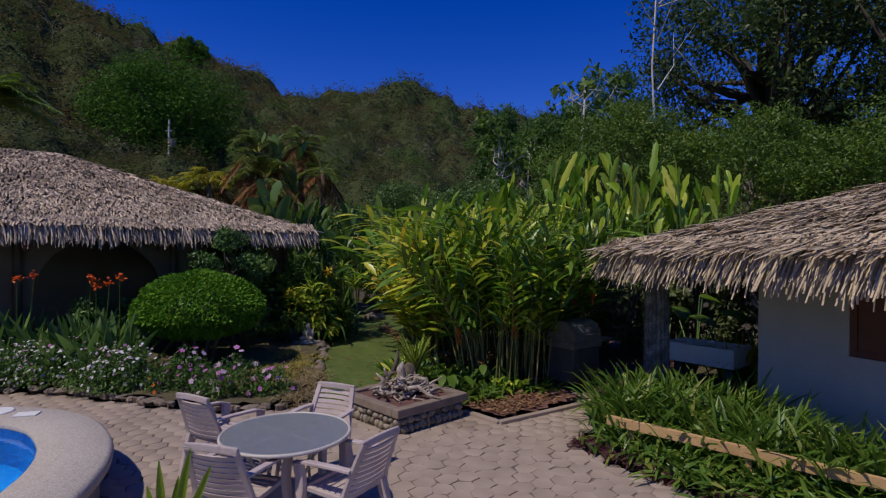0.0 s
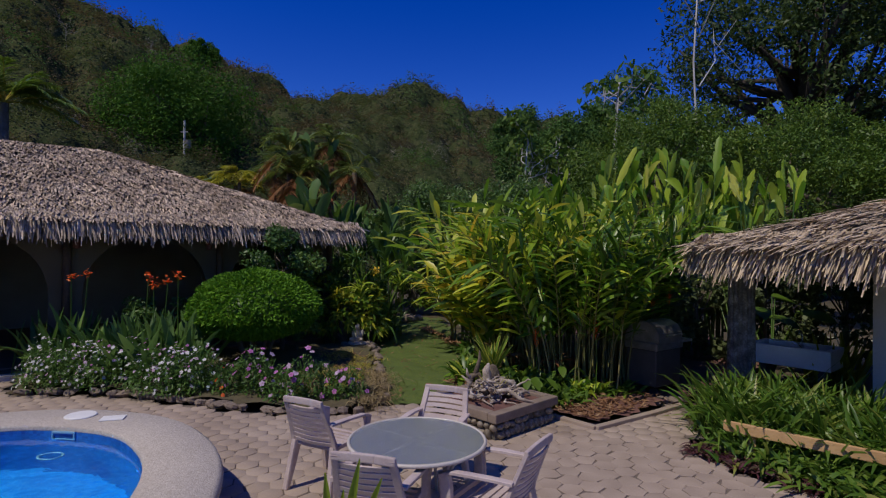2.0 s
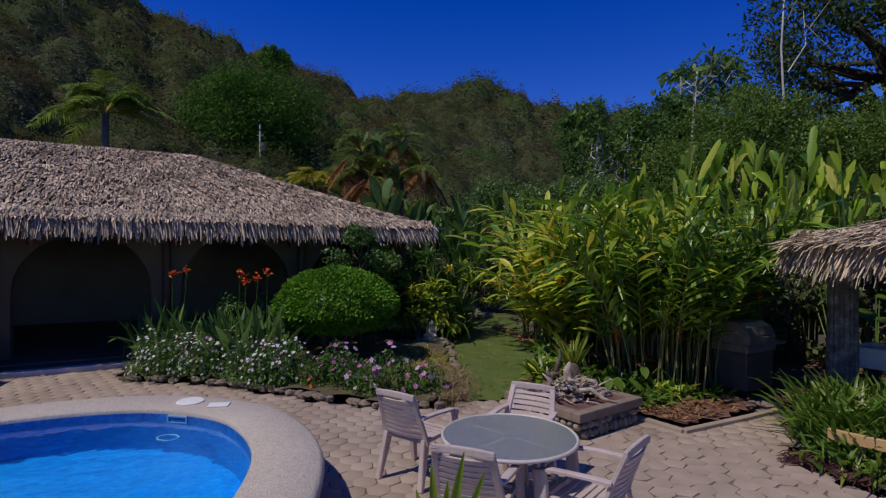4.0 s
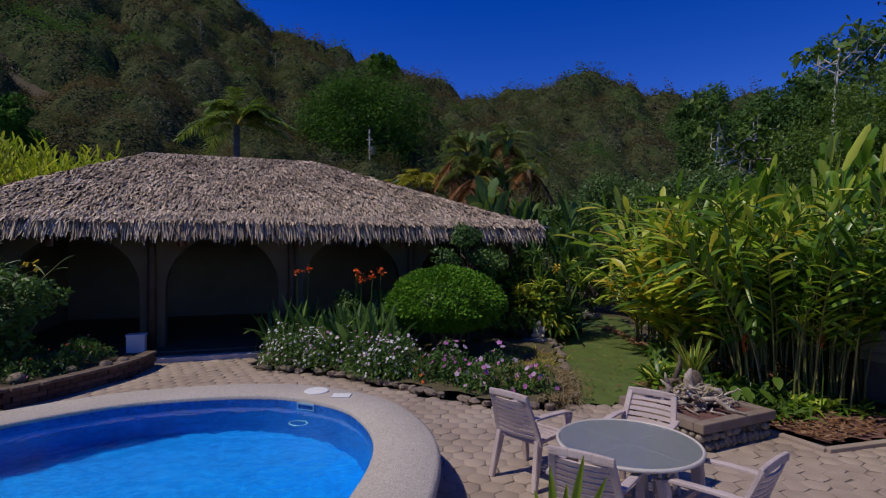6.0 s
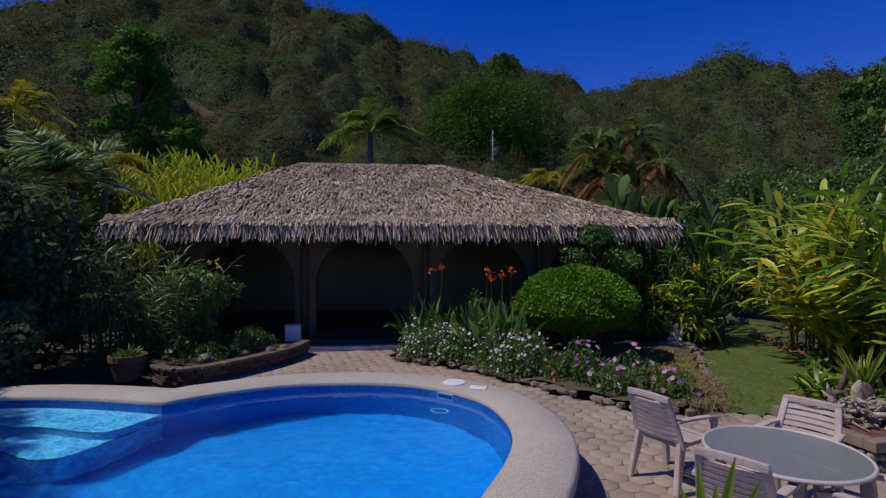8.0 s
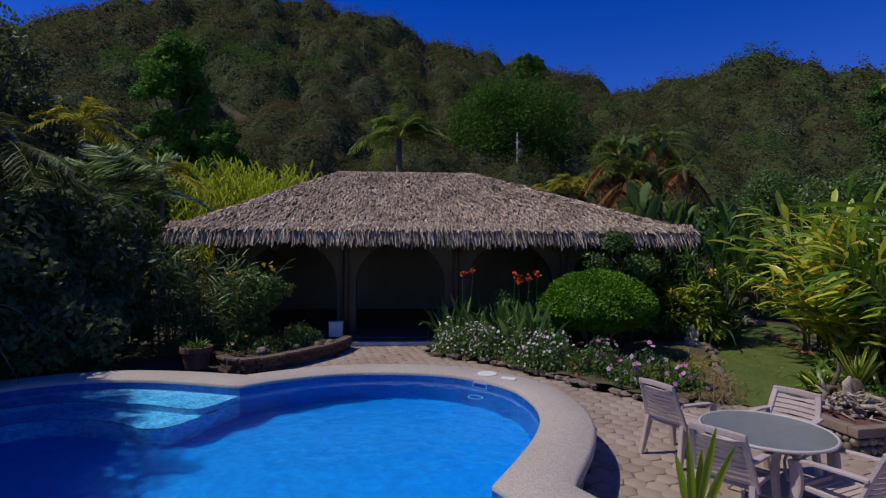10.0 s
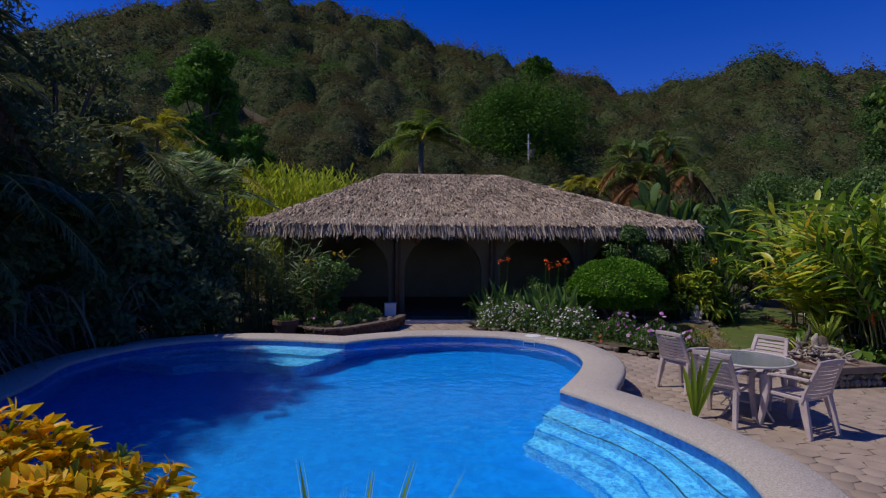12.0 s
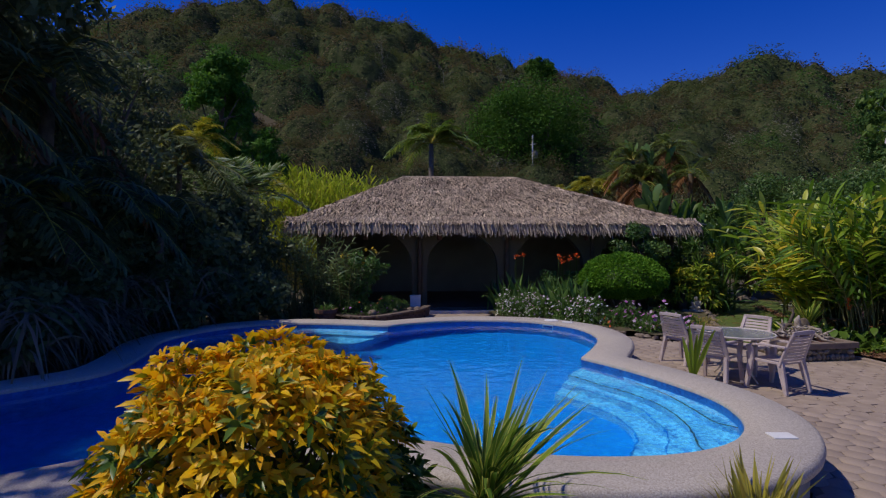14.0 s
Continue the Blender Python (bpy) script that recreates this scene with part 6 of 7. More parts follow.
def heliconia(at, n, radius, h, label, L=0.95, W=0.20, group="heliconias", material=L_HELI):
    ob = thing("heliconia_clump", label, "heliconia", at, group=group)
    stems, o_, d_, l_ = [], [], [], []
    for k in range(n):
        r, a = radius * math.sqrt(rng.random()), rng.random() * 2 * math.pi
        x, y = r * math.cos(a), r * math.sin(a)
        hh = h * rng.uniform(0.62, 0.95)
        lx, ly = x * 0.25 + rng.normal(0, 0.15), y * 0.25 + rng.normal(0, 0.15)
        stems.append(tube([(x, y, 0), (x + lx * 0.4, y + ly * 0.4, hh * 0.5), (x + lx, y + ly, hh)], [0.03, 0.022, 0.014], 5))
        for q in range(int(rng.integers(3, 5))):
            aa = rng.random() * 2 * math.pi
            o_.append((x + lx, y + ly, hh * rng.uniform(0.82, 1.0)))
            d_.append((0.45 * math.cos(aa), 0.45 * math.sin(aa), rng.uniform(0.9, 2.4)))
            l_.append(L * rng.uniform(0.7, 1.15))
    part("stem", join(*stems), L_DARK, ob, kind="stuff")
    part("foliage", blades(np.array(o_), np.array(d_), np.array(l_), W, rng.uniform(0.12, 0.5, len(o_)), 9, "paddle", rng.normal(0, 1, (len(o_), 3)) * [1, 1, 0.6], 0.17, 0.14), material, ob, kind="stuff")
    return ob


for x, y, h in ((1.6, 12.6, 4.0), (2.45, 13.0, 4.75), (3.5, 12.7, 4.3), (4.3, 12.9, 4.3), (0.7, 12.9, 4.0), (5.0, 12.6, 4.1)):
    heliconia((x, y, 0.0), 13, 0.65, h, "tall sunlit heliconia with yellow-green paddle leaves", 0.95, 0.17)
heliconia((-4.3, 15.6, 0), 11, 0.6, 3.3, "banana-like plant with long torn green leaves", 1.2, 0.17, "bananas", L_STRAP)
heliconia((-3.6, 14.6, 0), 11, 0.5, 2.7, "banana-like plant with long green leaves by the house corner", 1.0, 0.14, "bananas", L_STRAP)
heliconia((-5.6, 17.2, 0), 10, 0.8, 3.6, "banana plant with long drooping leaves behind the house", 1.4, 0.2, "bananas", L_GREEN)

for x, y in ((0.1, 9.2), (-0.4, 9.8), (-0.6, 10.6)):
    tuft("dead_leaf_tuft", "brown withered ginger leaves hanging low in the clump", "dead leaves", (x, y, 0.45), 18, 0.5, 0.06, (-0.6, 1.2), 0.7, L_PALM_RED, 0.25, "withered leaves", 3, "leaf", 0.1)
for x, y in points_in([(-1.75, 9.3), (-1.05, 8.9), (-0.2, 8.5), (0.25, 8.5), (0.95, 8.95), (0.2, 9.2), (-0.8, 9.8), (-1.15, 12.5), (-1.6, 12.5), (-1.35, 10.5)], 34):
    tuft("understorey_plant", "low broad-leaved plant at the foot of the ginger", "plant", (x, y, 0.03), 26, rng.uniform(0.4, 0.75), 0.085, (0.5, 3.0), 0.55, (L_GREEN, L_HELI, L_STRAP)[int(rng.integers(3))], 0.09, "understorey plants", 4, "leaf", 0.1)
# red ginger spikes and understorey
for x, y, z in ((1.80, 9.55, 1.38), (2.0, 9.6, 1.34), (1.62, 9.25, 1.26), (1.30, 9.40, 1.2), (0.55, 8.55, 0.9), (-1.0, 12.9, 0.9), (-0.35, 8.6, 0.75)):
    ob = thing("red_ginger", "red ginger flower spike on a leafy stem", "ginger flower", (x, y, 0.04), group="red gingers")
    part("stalk", tube([(0, 0, 0), (0.02, 0, z * 0.6), (0, 0, z)], [0.010, 0.009, 0.006], 5), L_STRAP, ob)
    c = np.tile([0, 0, z], (40, 1)) + np.stack([np.zeros(40), np.zeros(40), np.linspace(-0.05, 0.22, 40)], 1)
    part("spike", blades(c, ring_dirs(40, 0.8, 2.5), 0.10, 0.038, 0.1, 1), P_RED, ob, "red flower spike")
for x, y in ((-0.3, 8.05), (0.0, 8.15), (-0.75, 8.9), (-0.95, 9.8), (-0.8, 9.4), (0.65, 8.75), (0.2, 8.35), (-0.1, 8.4), (0.95, 8.75), (-0.5, 8.6), (0.3, 8.7), (-1.0, 9.3), (-0.9, 10.2)):
    tuft("fern_tuft", "low light-green fern tuft at the foot of the ginger", "fern", (x, y, 0.04), 60, 0.45, 0.05, (0.4, 2.0), 0.6, L_GREEN, 0.10, "ferns", 3, "leaf", 0.08)
for x, y in ((-0.35, 8.25), (0.05, 8.85), (-0.55, 8.05)):
    ob = thing("elephant_ear", "broad-leaved elephant ear plant behind the planter", "plant", (x, y, 0.04), group="elephant ears")
    n = 9
    d = ring_dirs(n, 0.7, 2.5)
    b = d * rng.uniform(0.22, 0.48, (n, 1))
    part("stem", join(*[tube([(0, 0, 0), tuple(q * 0.6 + [0, 0, 0.05]), tuple(q)], [0.012, 0.010, 0.007], 5) for q in b]), L_STRAP, ob, kind="stuff")
    for k in range(n):
        part("leaf", blades(b[k:k + 1], d[k:k + 1] * [1, 1, 0.1] + [0, 0, -0.2], 0.20, 0.13, 0.45, 5, "leaf", d[k:k + 1] * [-0.2, -0.2, 0] + [0, 0, 1.0], 0.06), L_GREEN, ob)
tuft("bromeliad", "small yellow-green bromeliad set among the driftwood", "bromeliad", (-0.98, 7.48, 0.30), 34, 0.38, 0.035, (0.9, 3.5), 0.25, L_SPIDER_EDGE, 0.03, "", 4, "strap", 0.2)

# ---- strap-leaf bed by the hut
bed_poly = [(1.38, 6.42), (1.66, 6.0), (2.22, 5.3), (3.3, 4.15), (4.2, 3.2), (4.9, 3.7), (3.45, 6.3), (2.95, 7.9), (2.30, 8.0)]
for x, y in points_in(bed_poly, 165):
    front = (x - 2.65) * 0.63 + (y - 5.45) * 0.77 < 0.16
    tuft("spider_lily", "clump of glossy strap-leaved spider lilies", "lily plant", (x, y, 0.03), 34, 0.44 if front else (0.62 if x < 1.75 else 1.12 if y > 6.6 else 1.02), 0.042, (0.3, 1.6) if front else (0.7, 3.0), 0.50, L_LILY, 0.14, "spider lilies", 4, "leaf")
for x, y in points_in([(1.1, 6.45), (1.5, 5.85), (2.1, 5.15), (3.2, 4.0), (3.35, 4.2), (2.25, 5.35), (1.65, 6.05), (1.25, 6.55)], 26):
    tuft("tradescantia", "purple ground-cover at the bed's edge", "ground cover", (x, y, 0.02), 60, 0.18, 0.025, (0.3, 1.5), 0.5, L_PURPLE, 0.08, "purple ground cover", 2, "leaf", 0.0)
for x, y, h, r in ((3.4, 12.0, 2.6, 1.0), (4.6, 11.6, 2.6, 1.0), (5.8, 11.0, 2.6, 1.0), (2.4, 11.6, 2.4, 0.8)):
    limb_tree("shrub", "dark leafy shrub behind the hut's porch", (x, y, 0), h, r, h * 0.95, L_THICKET, 0.16, 30, 90, 0.05, category="bush", group="porch shrubs")
for x, y in ((3.6, 10.6), (4.1, 10.4)):
    ob = thing("elephant_ear", "broad-leaved plant with big sunlit leaves behind the laundry sink", "plant", (x, y, 0.0), group="porch elephant ears")
    d = ring_dirs(6, 1.2, 3.0)
    b = d * rng.uniform(1.2, 1.75, (6, 1))
    part("stem", join(*[tube([(0, 0, 0), tuple(q * 0.6 + [0, 0, 0.05]), tuple(q)], [0.018, 0.014, 0.009], 5) for q in b]), L_STRAP, ob, kind="stuff")
    for k in range(6):
        part("leaf", blades(b[k:k + 1], d[k:k + 1] * [1, 1, 0.1] + [0.2, -0.3, -0.1], 0.55, 0.32, 0.3, 5, "leaf", d[k:k + 1] * [-0.2, -0.2, 0] + [0, -0.3, 1.0], 0.06), L_GREEN, ob)
for x, y in ((4.3, 9.0), (4.5, 9.3)):
    tuft("croton_sprig", "yellow-leaved croton beside the laundry sink", "croton", (x, y, 0), 60, 1.15, 0.07, (1.2, 4), 0.2, L_PALM_GOLD, 0.15, "porch crotons", 3, "leaf", 0.05)


# ---- croton hedges along the lawn
def croton(at, r, h, label, material=L_CROTON_GREEN, n=900, leaf=0.13, w=0.04, group="crotons", name="croton_bush", low=0.25, under=None):
    """A bush of leaf whorls at the twig tips; its lower and inner whorls may take a greener colour with shade put into
    it.
    """
    ob = thing(name, label, "croton", at, group=group)
    tips = scatter_dirs(n // 9, 0.55)
    tips[:, 2] = np.abs(tips[:, 2])
    lump = 1 + 0.06 * np.sin(tips[:, 0] * 9 + 1) * np.cos(tips[:, 1] * 8) + 0.05 * np.sin(tips[:, 2] * 11 + tips[:, 0] * 6)
    depth = np.where(rng.random(len(tips)) < 0.7, rng.uniform(0.93, 1.05, len(tips)), rng.uniform(0.70, 0.93, len(tips)))
    full = ((np.hypot(tips[:, 0], tips[:, 1]) ** 2.7 + tips[:, 2] ** 2.7) ** (-1 / 2.7) * lump * depth)[:, None]
    q = np.stack([tips[:, 0] * r, tips[:, 1] * r, tips[:, 2] * h * (1 - low)], 1) * full + [0, 0, low * h]
    a = np.tile(np.arange(9) * 2.4, len(q)) + np.repeat(rng.random(len(q)) * 6.3, 9)
    t = np.repeat(tips, 9, 0)
    e1 = unit(np.cross(t, [0.3, 0.2, 1.0]))
    e2 = np.cross(t, e1)
    o_ = np.repeat(q, 9, 0) + rng.normal(0, leaf * 0.10, (len(t), 3))
    d_ = t * rng.uniform(0.2, 1.5, (len(t), 1)) + e1 * np.cos(a)[:, None] + e2 * np.sin(a)[:, None] + rng.normal(0, 0.2, t.shape) + [0, 0, 0.25]
    ln, wd = leaf * rng.uniform(0.7, 1.3, len(o_)), w * rng.uniform(0.8, 1.2, len(o_))
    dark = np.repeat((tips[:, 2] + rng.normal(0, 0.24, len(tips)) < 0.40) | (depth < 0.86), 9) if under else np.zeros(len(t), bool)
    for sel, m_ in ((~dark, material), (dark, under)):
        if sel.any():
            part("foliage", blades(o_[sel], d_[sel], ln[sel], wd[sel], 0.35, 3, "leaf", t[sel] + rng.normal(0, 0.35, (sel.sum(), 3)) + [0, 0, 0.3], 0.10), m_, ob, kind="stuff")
    st = [tube([(0.02 * math.cos(k), 0.02 * math.sin(k), -0.05), tuple(q[k] * [0.4, 0.4, 0.55]), tuple(q[k] * 0.98)], [0.012, 0.008, 0.004], 5) for k in range(min(len(q), 60))]
    part("stem", join(*st), BARK, ob, kind="stuff")
    return ob


for x, y, h in ((-3.9, 12.8, 1.4), (-4.4, 12.6, 1.3), (-4.9, 12.9, 1.6), (-3.95, 13.9, 1.5), (-4.3, 15.2, 1.4), (-4.5, 17.0, 1.3), (-1.0, 14.6, 1.2), (-1.4, 16.4, 1.2), (-1.9, 18.2, 1.2), (-2.6, 19.2, 1.3), (-3.6, 19.4, 1.4)):
    croton((x, y, 0), 0.42, h, "croton with green and yellow leaves beside the lawn", n=700, leaf=0.2, w=0.06)
croton((-4.35, 12.45, 0), 0.26, 1.25, "slender croton with yellow leaves at the bed's corner", L_PALM_GOLD, n=200, leaf=0.19, w=0.055)
for x, y, h in ((-4.6, 13.4, 2.7), (-3.7, 13.5, 2.5), (-4.9, 13.9, 3.0), (-4.2, 14.3, 2.8)):
    tuft("dracaena", "tall leaning dracaena with long narrow leaves at the house corner", "dracaena", (x, y, 0.0), 46, h, 0.075, (1.0, 4.5), 0.60, L_STRAP, 0.16, "dracaenas", 6, "strap", 0.1)


def cane_dracaena(at, h, n, L, material, label):
    """A bare thin cane with a head of arching strap leaves."""
    ob = thing("dracaena", label, "dracaena", at, group="cane dracaenas")
    lean_ = rng.normal(0, 0.12, 2)
    part("stem", tube([(0, 0, -0.05), (lean_[0] * 0.4, lean_[1] * 0.4, h * 0.5), (lean_[0], lean_[1], h)], [0.022, 0.018, 0.014], 6), L_CANE, ob, smooth=True)
    p = np.tile([lean_[0], lean_[1], h], (n, 1)) - np.stack([np.zeros(n), np.zeros(n), rng.uniform(0, 0.35 * min(h, 1.2), n)], 1)
    part("foliage", blades(p, ring_dirs(n, 0.2, 2.8), L * rng.uniform(0.7, 1.15, n), 0.05, rng.uniform(0.3, 0.8, n), 5, "strap", None, 0.12), material, ob, kind="stuff")


for k, (x, y, h) in enumerate(((-3.95, 12.55, 1.5), (-4.25, 12.8, 2.1), (-3.65, 12.9, 1.2), (-3.5, 13.6, 1.9), (-4.6, 12.5, 1.1), (-4.0, 13.2, 2.5), (-3.3, 14.4, 1.6), (-4.75, 13.0, 1.8))):
    cane_dracaena((x, y, 0.0), h, 44, 0.62, L_STRAP if k % 3 else L_HELI, "thin-caned dracaena with a head of arching strap leaves")
for x, y, z in ((-4.15, 12.9, 2.15), (-3.75, 13.0, 1.75)):
    ob = thing("yellow_heliconia", "yellow hanging flower among the dracaenas", "flower", (x, y, 0), group="yellow flowers")
    part("stalk", tube([(0, 0, 0), (0.03, 0, z * 0.6), (0, 0, z)], [0.012, 0.010, 0.007], 5), L_STRAP, ob)
    part("bloom", blades(np.tile([0, 0, z], (26, 1)) + rng.normal(0, 0.05, (26, 3)), ring_dirs(26, -0.8, 1.0), 0.12, 0.05, 0.3, 2), P_YELLOW, ob, kind="stuff")
limb_tree("shrub", "rounded grey-green shrub under the house eave", (-5.45, 11.5, 0), 2.75, 0.8, 1.6, L_DARK, 0.09, 26, 120, 0.05, category="bush")
for x, y in ((-6.9, 10.6), (-5.2, 11.7), (-7.7, 10.2)):
    limb_tree("shrub", "dark leafy shrub before the arcade", (x, y, 0), 1.3, 0.5, 1.0, L_DARK, 0.08, 16, 90, 0.03, category="bush", group="arcade shrubs")

# ---- raised bed by the arcade
for k in range(12):
    x, y = points_in([(-11.6, 5.0), (-10.3, 5.0), (-10.2, 6.5), (-11.0, 7.6), (-12.2, 6.2)], 1)[0]
    flower_plant("bedding_plant", "low green bedding plant with a few red and pink flowers", (x, y, 0.2), rng.uniform(0.25, 0.38), rng.uniform(0.25, 0.42), (P_PINK, P_RED), (3, 1), group="raised-bed plants", leaves=360)
ob = limb_tree("flowering_shrub", "open shrub with glossy leaves and small yellow flowers", (-11.25, 5.6, 0.2), 1.75, 0.62, 1.5, L_FLOWERBED, 0.12, 26, 40, 0.03, category="bush")
part("blossom", leaf_cloud(rng.normal(0, 0.35, (9, 3)) * [1, 1, 0.6] + [0, 0, 1.4], np.full((9, 3), 0.05), 6, 0.07), P_YELLOW, ob, "small yellow flowers", kind="stuff")
pot = thing("clay_pot", "brown clay pot with a spiky plant beside the pool", "plant pot", (-11.05, 4.15, 0))
part("pot", lathe([(0.0, 0.0), (0.20, 0.0), (0.27, 0.30), (0.30, 0.32), (0.30, 0.42), (0.26, 0.42), (0.24, 0.34), (0.0, 0.34)], 20), CLAY, pot, smooth=False)
tuft("potted_bromeliad", "spiky grey-green plant in the clay pot", "plant", (-11.05, 4.15, 0.33), 40, 0.42, 0.045, (0.3, 2.2), 0.3, L_FLOWERBED, 0.05)
# feathery bamboo palm
for x, y, h in ((-12.2, 4.8, 2.6), (-12.8, 5.3, 2.9), (-13.0, 4.5, 2.7), (-11.75, 5.3, 2.2)):
    ginger_clump((x, y, 0), 26, 0.45, h, "slender feathery bamboo palm with narrow grey-green leaves", L_FEATHER, 20, 0.42, 0.032, 0.35, "bamboo palms", bare=0.06, feather=False)


# ---- dark palms and trees on the shaded side
for x, y, h in ((-15.4, 4.0, 3.4), (-16.1, 5.2, 3.8)):
    feather_palm("silver_palm", "palm above the thicket, sun glare put into its pale glossy leaflets", (x, y, 0), h, 2.1, 17, L_FAN, 0.78, 26, 0.065, (0.30, 0.60), (0.1, 1.9), 0.12, group="silver palms", hang=0.12)
feather_palm("areca_palm", "golden-leaved areca palm lit above the thicket", (-18.4, 6.9, 0), 4.6, 1.8, 18, L_PALM_GOLD, 0.45, 28, 0.04, (0.4, 0.9), (0.2, 2.2), 0.08, group="golden palms")
feather_palm("areca_palm", "golden-leaved areca palm lit above the thicket", (-19.4, 5.0, 0), 5.9, 1.7, 16, L_PALM_GOLD, 0.45, 28, 0.04, (0.4, 0.9), (0.2, 2.2), 0.08, group="golden palms")
for x, y, h, L in ((-12.1, -0.8, 5.2, 2.5), (-12.3, -2.4, 6.0, 2.8), (-16.2, -1.2, 6.6, 2.8), (-15.8, -2.4, 7.4, 3.0), (-10.8, -3.4, 5.0, 2.6), (-13.2, -4.6, 7.0, 3.0), (-16.6, -0.4, 5.6, 2.6)):
    feather_palm("coconut_palm", "dark shaded palm with drooping feather fronds", (x - 0.3, y - 0.8, 0), h, L, 24, L_THICKET, 0.6, 34, 0.05, (0.5, 1.0), (-0.4, 1.5), 0.14, (rng.normal(0, 0.3), rng.normal(0, 0.3)), 4, "shade palms")
for x, y, h, r in ((-13.2, 2.3, 3.3, 1.2), (-13.6, 3.2, 3.4, 1.4), (-11.9, 0.9, 3.4, 1.3), (-11.6, -1.4, 3.2, 1.3), (-10.6, -2.8, 3.0, 1.3), (-9.8, -4.2, 3.2, 1.4), (-12.8, -0.4, 4.6, 1.7), (-14.7, 0.5, 4.4, 1.7), (-11.6, -4.8, 4.8, 1.9), (-17.2, -2.2, 7.5, 2.6), (-14.5, -4.0, 8.0, 2.6), (-11.2, 2.0, 1.6, 0.9), (-11.3, 0.2, 1.7, 0.9), (-10.6, -1.6, 1.6, 0.9), (-9.4, -3.0, 1.8, 0.9), (-12.9, 3.3, 1.6, 0.8)):
    limb_tree("shade_tree", "dense dark evergreen tree in the thicket beside the pool", (x, y, 0), h, r, h * 0.88, L_THICKET, 0.16, 46, 70, 0.10, group="thicket trees")

for x, y, h, r in ((-12.8, -6.0, 12.5, 2.8), (-17.0, -6.0, 13.0, 3.4), (-10.4, -7.6, 11.5, 3.2), (-14.6, -8.6, 13.0, 3.6)):
    limb_tree("shade_tree", "tall dark tree casting shade over the pool", (x - 0.3, y - 1.2, 0), h, r, h * 0.6, L_THICKET, 0.22, 60, 110, 0.22, group="tall shade trees")

# extra trees at the edge of view, added to deepen the pool's shadow
for x, y, h, r in ((-12.4, -2.9, 9.0, 2.0), (-13.6, -4.2, 10.5, 2.3)):
    limb_tree("shade_tree", "dense dark tree added beside the pool to shade it", (x, y, 0), h, r, h * 0.55, L_THICKET, 0.22, 46, 110, 0.2, group="tall shade trees")
for x, y, h, r in ((-22.6, 3.0, 10.5, 2.3), (-24.4, 0.4, 12.5, 2.7), (-24.6, 5.6, 8.0, 1.8)):
    limb_tree("shade_tree", "tall dark tree rising behind the thicket", (x, y, 0), h, r, h * 0.75, L_THICKET, 0.22, 60, 90, 0.2, group="back thicket trees")
for x, y, h, L in ((-10.7, 0.4, 2.6, 2.0), (-10.3, -1.2, 2.8, 2.2), (-9.5, -2.6, 2.6, 2.0), (-11.8, 2.3, 2.4, 1.7), (-8.9, -3.9, 2.8, 2.2), (-12.6, 1.6, 4.0, 2.0), (-11.2, -3.0, 4.6, 2.4)):
    feather_palm("shade_palm", "low dark palm with arching fronds at the thicket's edge", (x - 0.6, y - 0.3, 0), h, L, 22, L_THICKET, 0.5, 34, 0.035, (0.5, 1.0), (0.0, 2.4), 0.08, (rng.normal(0, 0.2), rng.normal(0, 0.2)), 0, "low shade palms")

for x, y in points_in([(-9.2, -3.6), (-8.6, -2.6), (-9.6, -1.7), (-10.6, -0.6), (-11.0, 0.8), (-11.7, 0.8), (-11.4, -0.8), (-10.4, -2.4), (-9.9, -3.9)], 34):
    tuft("dry_fern", "hanging brown dry fronds over the shaded bank", "fern", (x, y, rng.uniform(0.7, 1.5)), 44, 0.9, 0.045, (-0.2, 1.2), 1.1, L_DRY_FROND, 0.16, "dry bank fronds", 4, "strap", 0.1)
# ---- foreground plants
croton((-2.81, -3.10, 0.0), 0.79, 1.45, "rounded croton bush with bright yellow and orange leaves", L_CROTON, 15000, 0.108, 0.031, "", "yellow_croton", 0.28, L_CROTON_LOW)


def striped_tuft(at, n, L, W, trunk, name="dracaena_plant", label="spiky variegated dracaena with cream-edged green blades", category="dracaena", up=(0.25, 3.4)):
    ob = thing(name, label, category, at)
    part("trunk", tube([(0, 0, 0), (0.01, 0, trunk * 0.5), (0, 0, trunk)], [0.04, 0.035, 0.03], 7), BARK, ob, smooth=True)
    p = np.tile([0, 0, trunk], (n, 1)) + rng.normal(0, 0.02, (n, 3))
    d, ln, dr = ring_dirs(n, *up), L * rng.uniform(0.65, 1.1, n), rng.uniform(0.12, 0.5, n)
    f = rng.normal(size=(n, 3)) * 0.3 + [0, 0, 1]
    part("foliage", blades(p, d, ln, W, dr, 6, "strap", f, 0.14), L_SPIDER, ob, kind="stuff")
    s = unit(np.cross(d, f)) * W * 0.42
    part("blade_edge", stack(blades(p + s + [0, 0, 0.006], d, ln, W * 0.18, dr, 6, "strap", f), blades(p - s + [0, 0, 0.006], d, ln, W * 0.15, dr, 6, "strap", f)), L_SPIDER_EDGE, ob, "cream blade edges", kind="stuff")


striped_tuft((-1.91, -2.255, 0.0), 92, 1.02, 0.032, 0.56)
striped_tuft((-1.02, 8.36, 0.05), 30, 0.78, 0.062, 0.36, "agave", "stiff agave with cream-edged blades behind the planter", "agave", (0.5, 3.6))
tuft("bromeliad", "yellow-green bromeliad with stiff upright blades", "bromeliad", (-0.70, -0.86, 0.12), 90, 0.66, 0.035, (1.0, 4.0), 0.15, L_BROM, 0.05, "", 4, "strap", 0.2)
coco = thing("coconut_sprout", "young coconut seedling with a few bright green blades", "coconut palm", (-2.05, 3.30, 0.0))
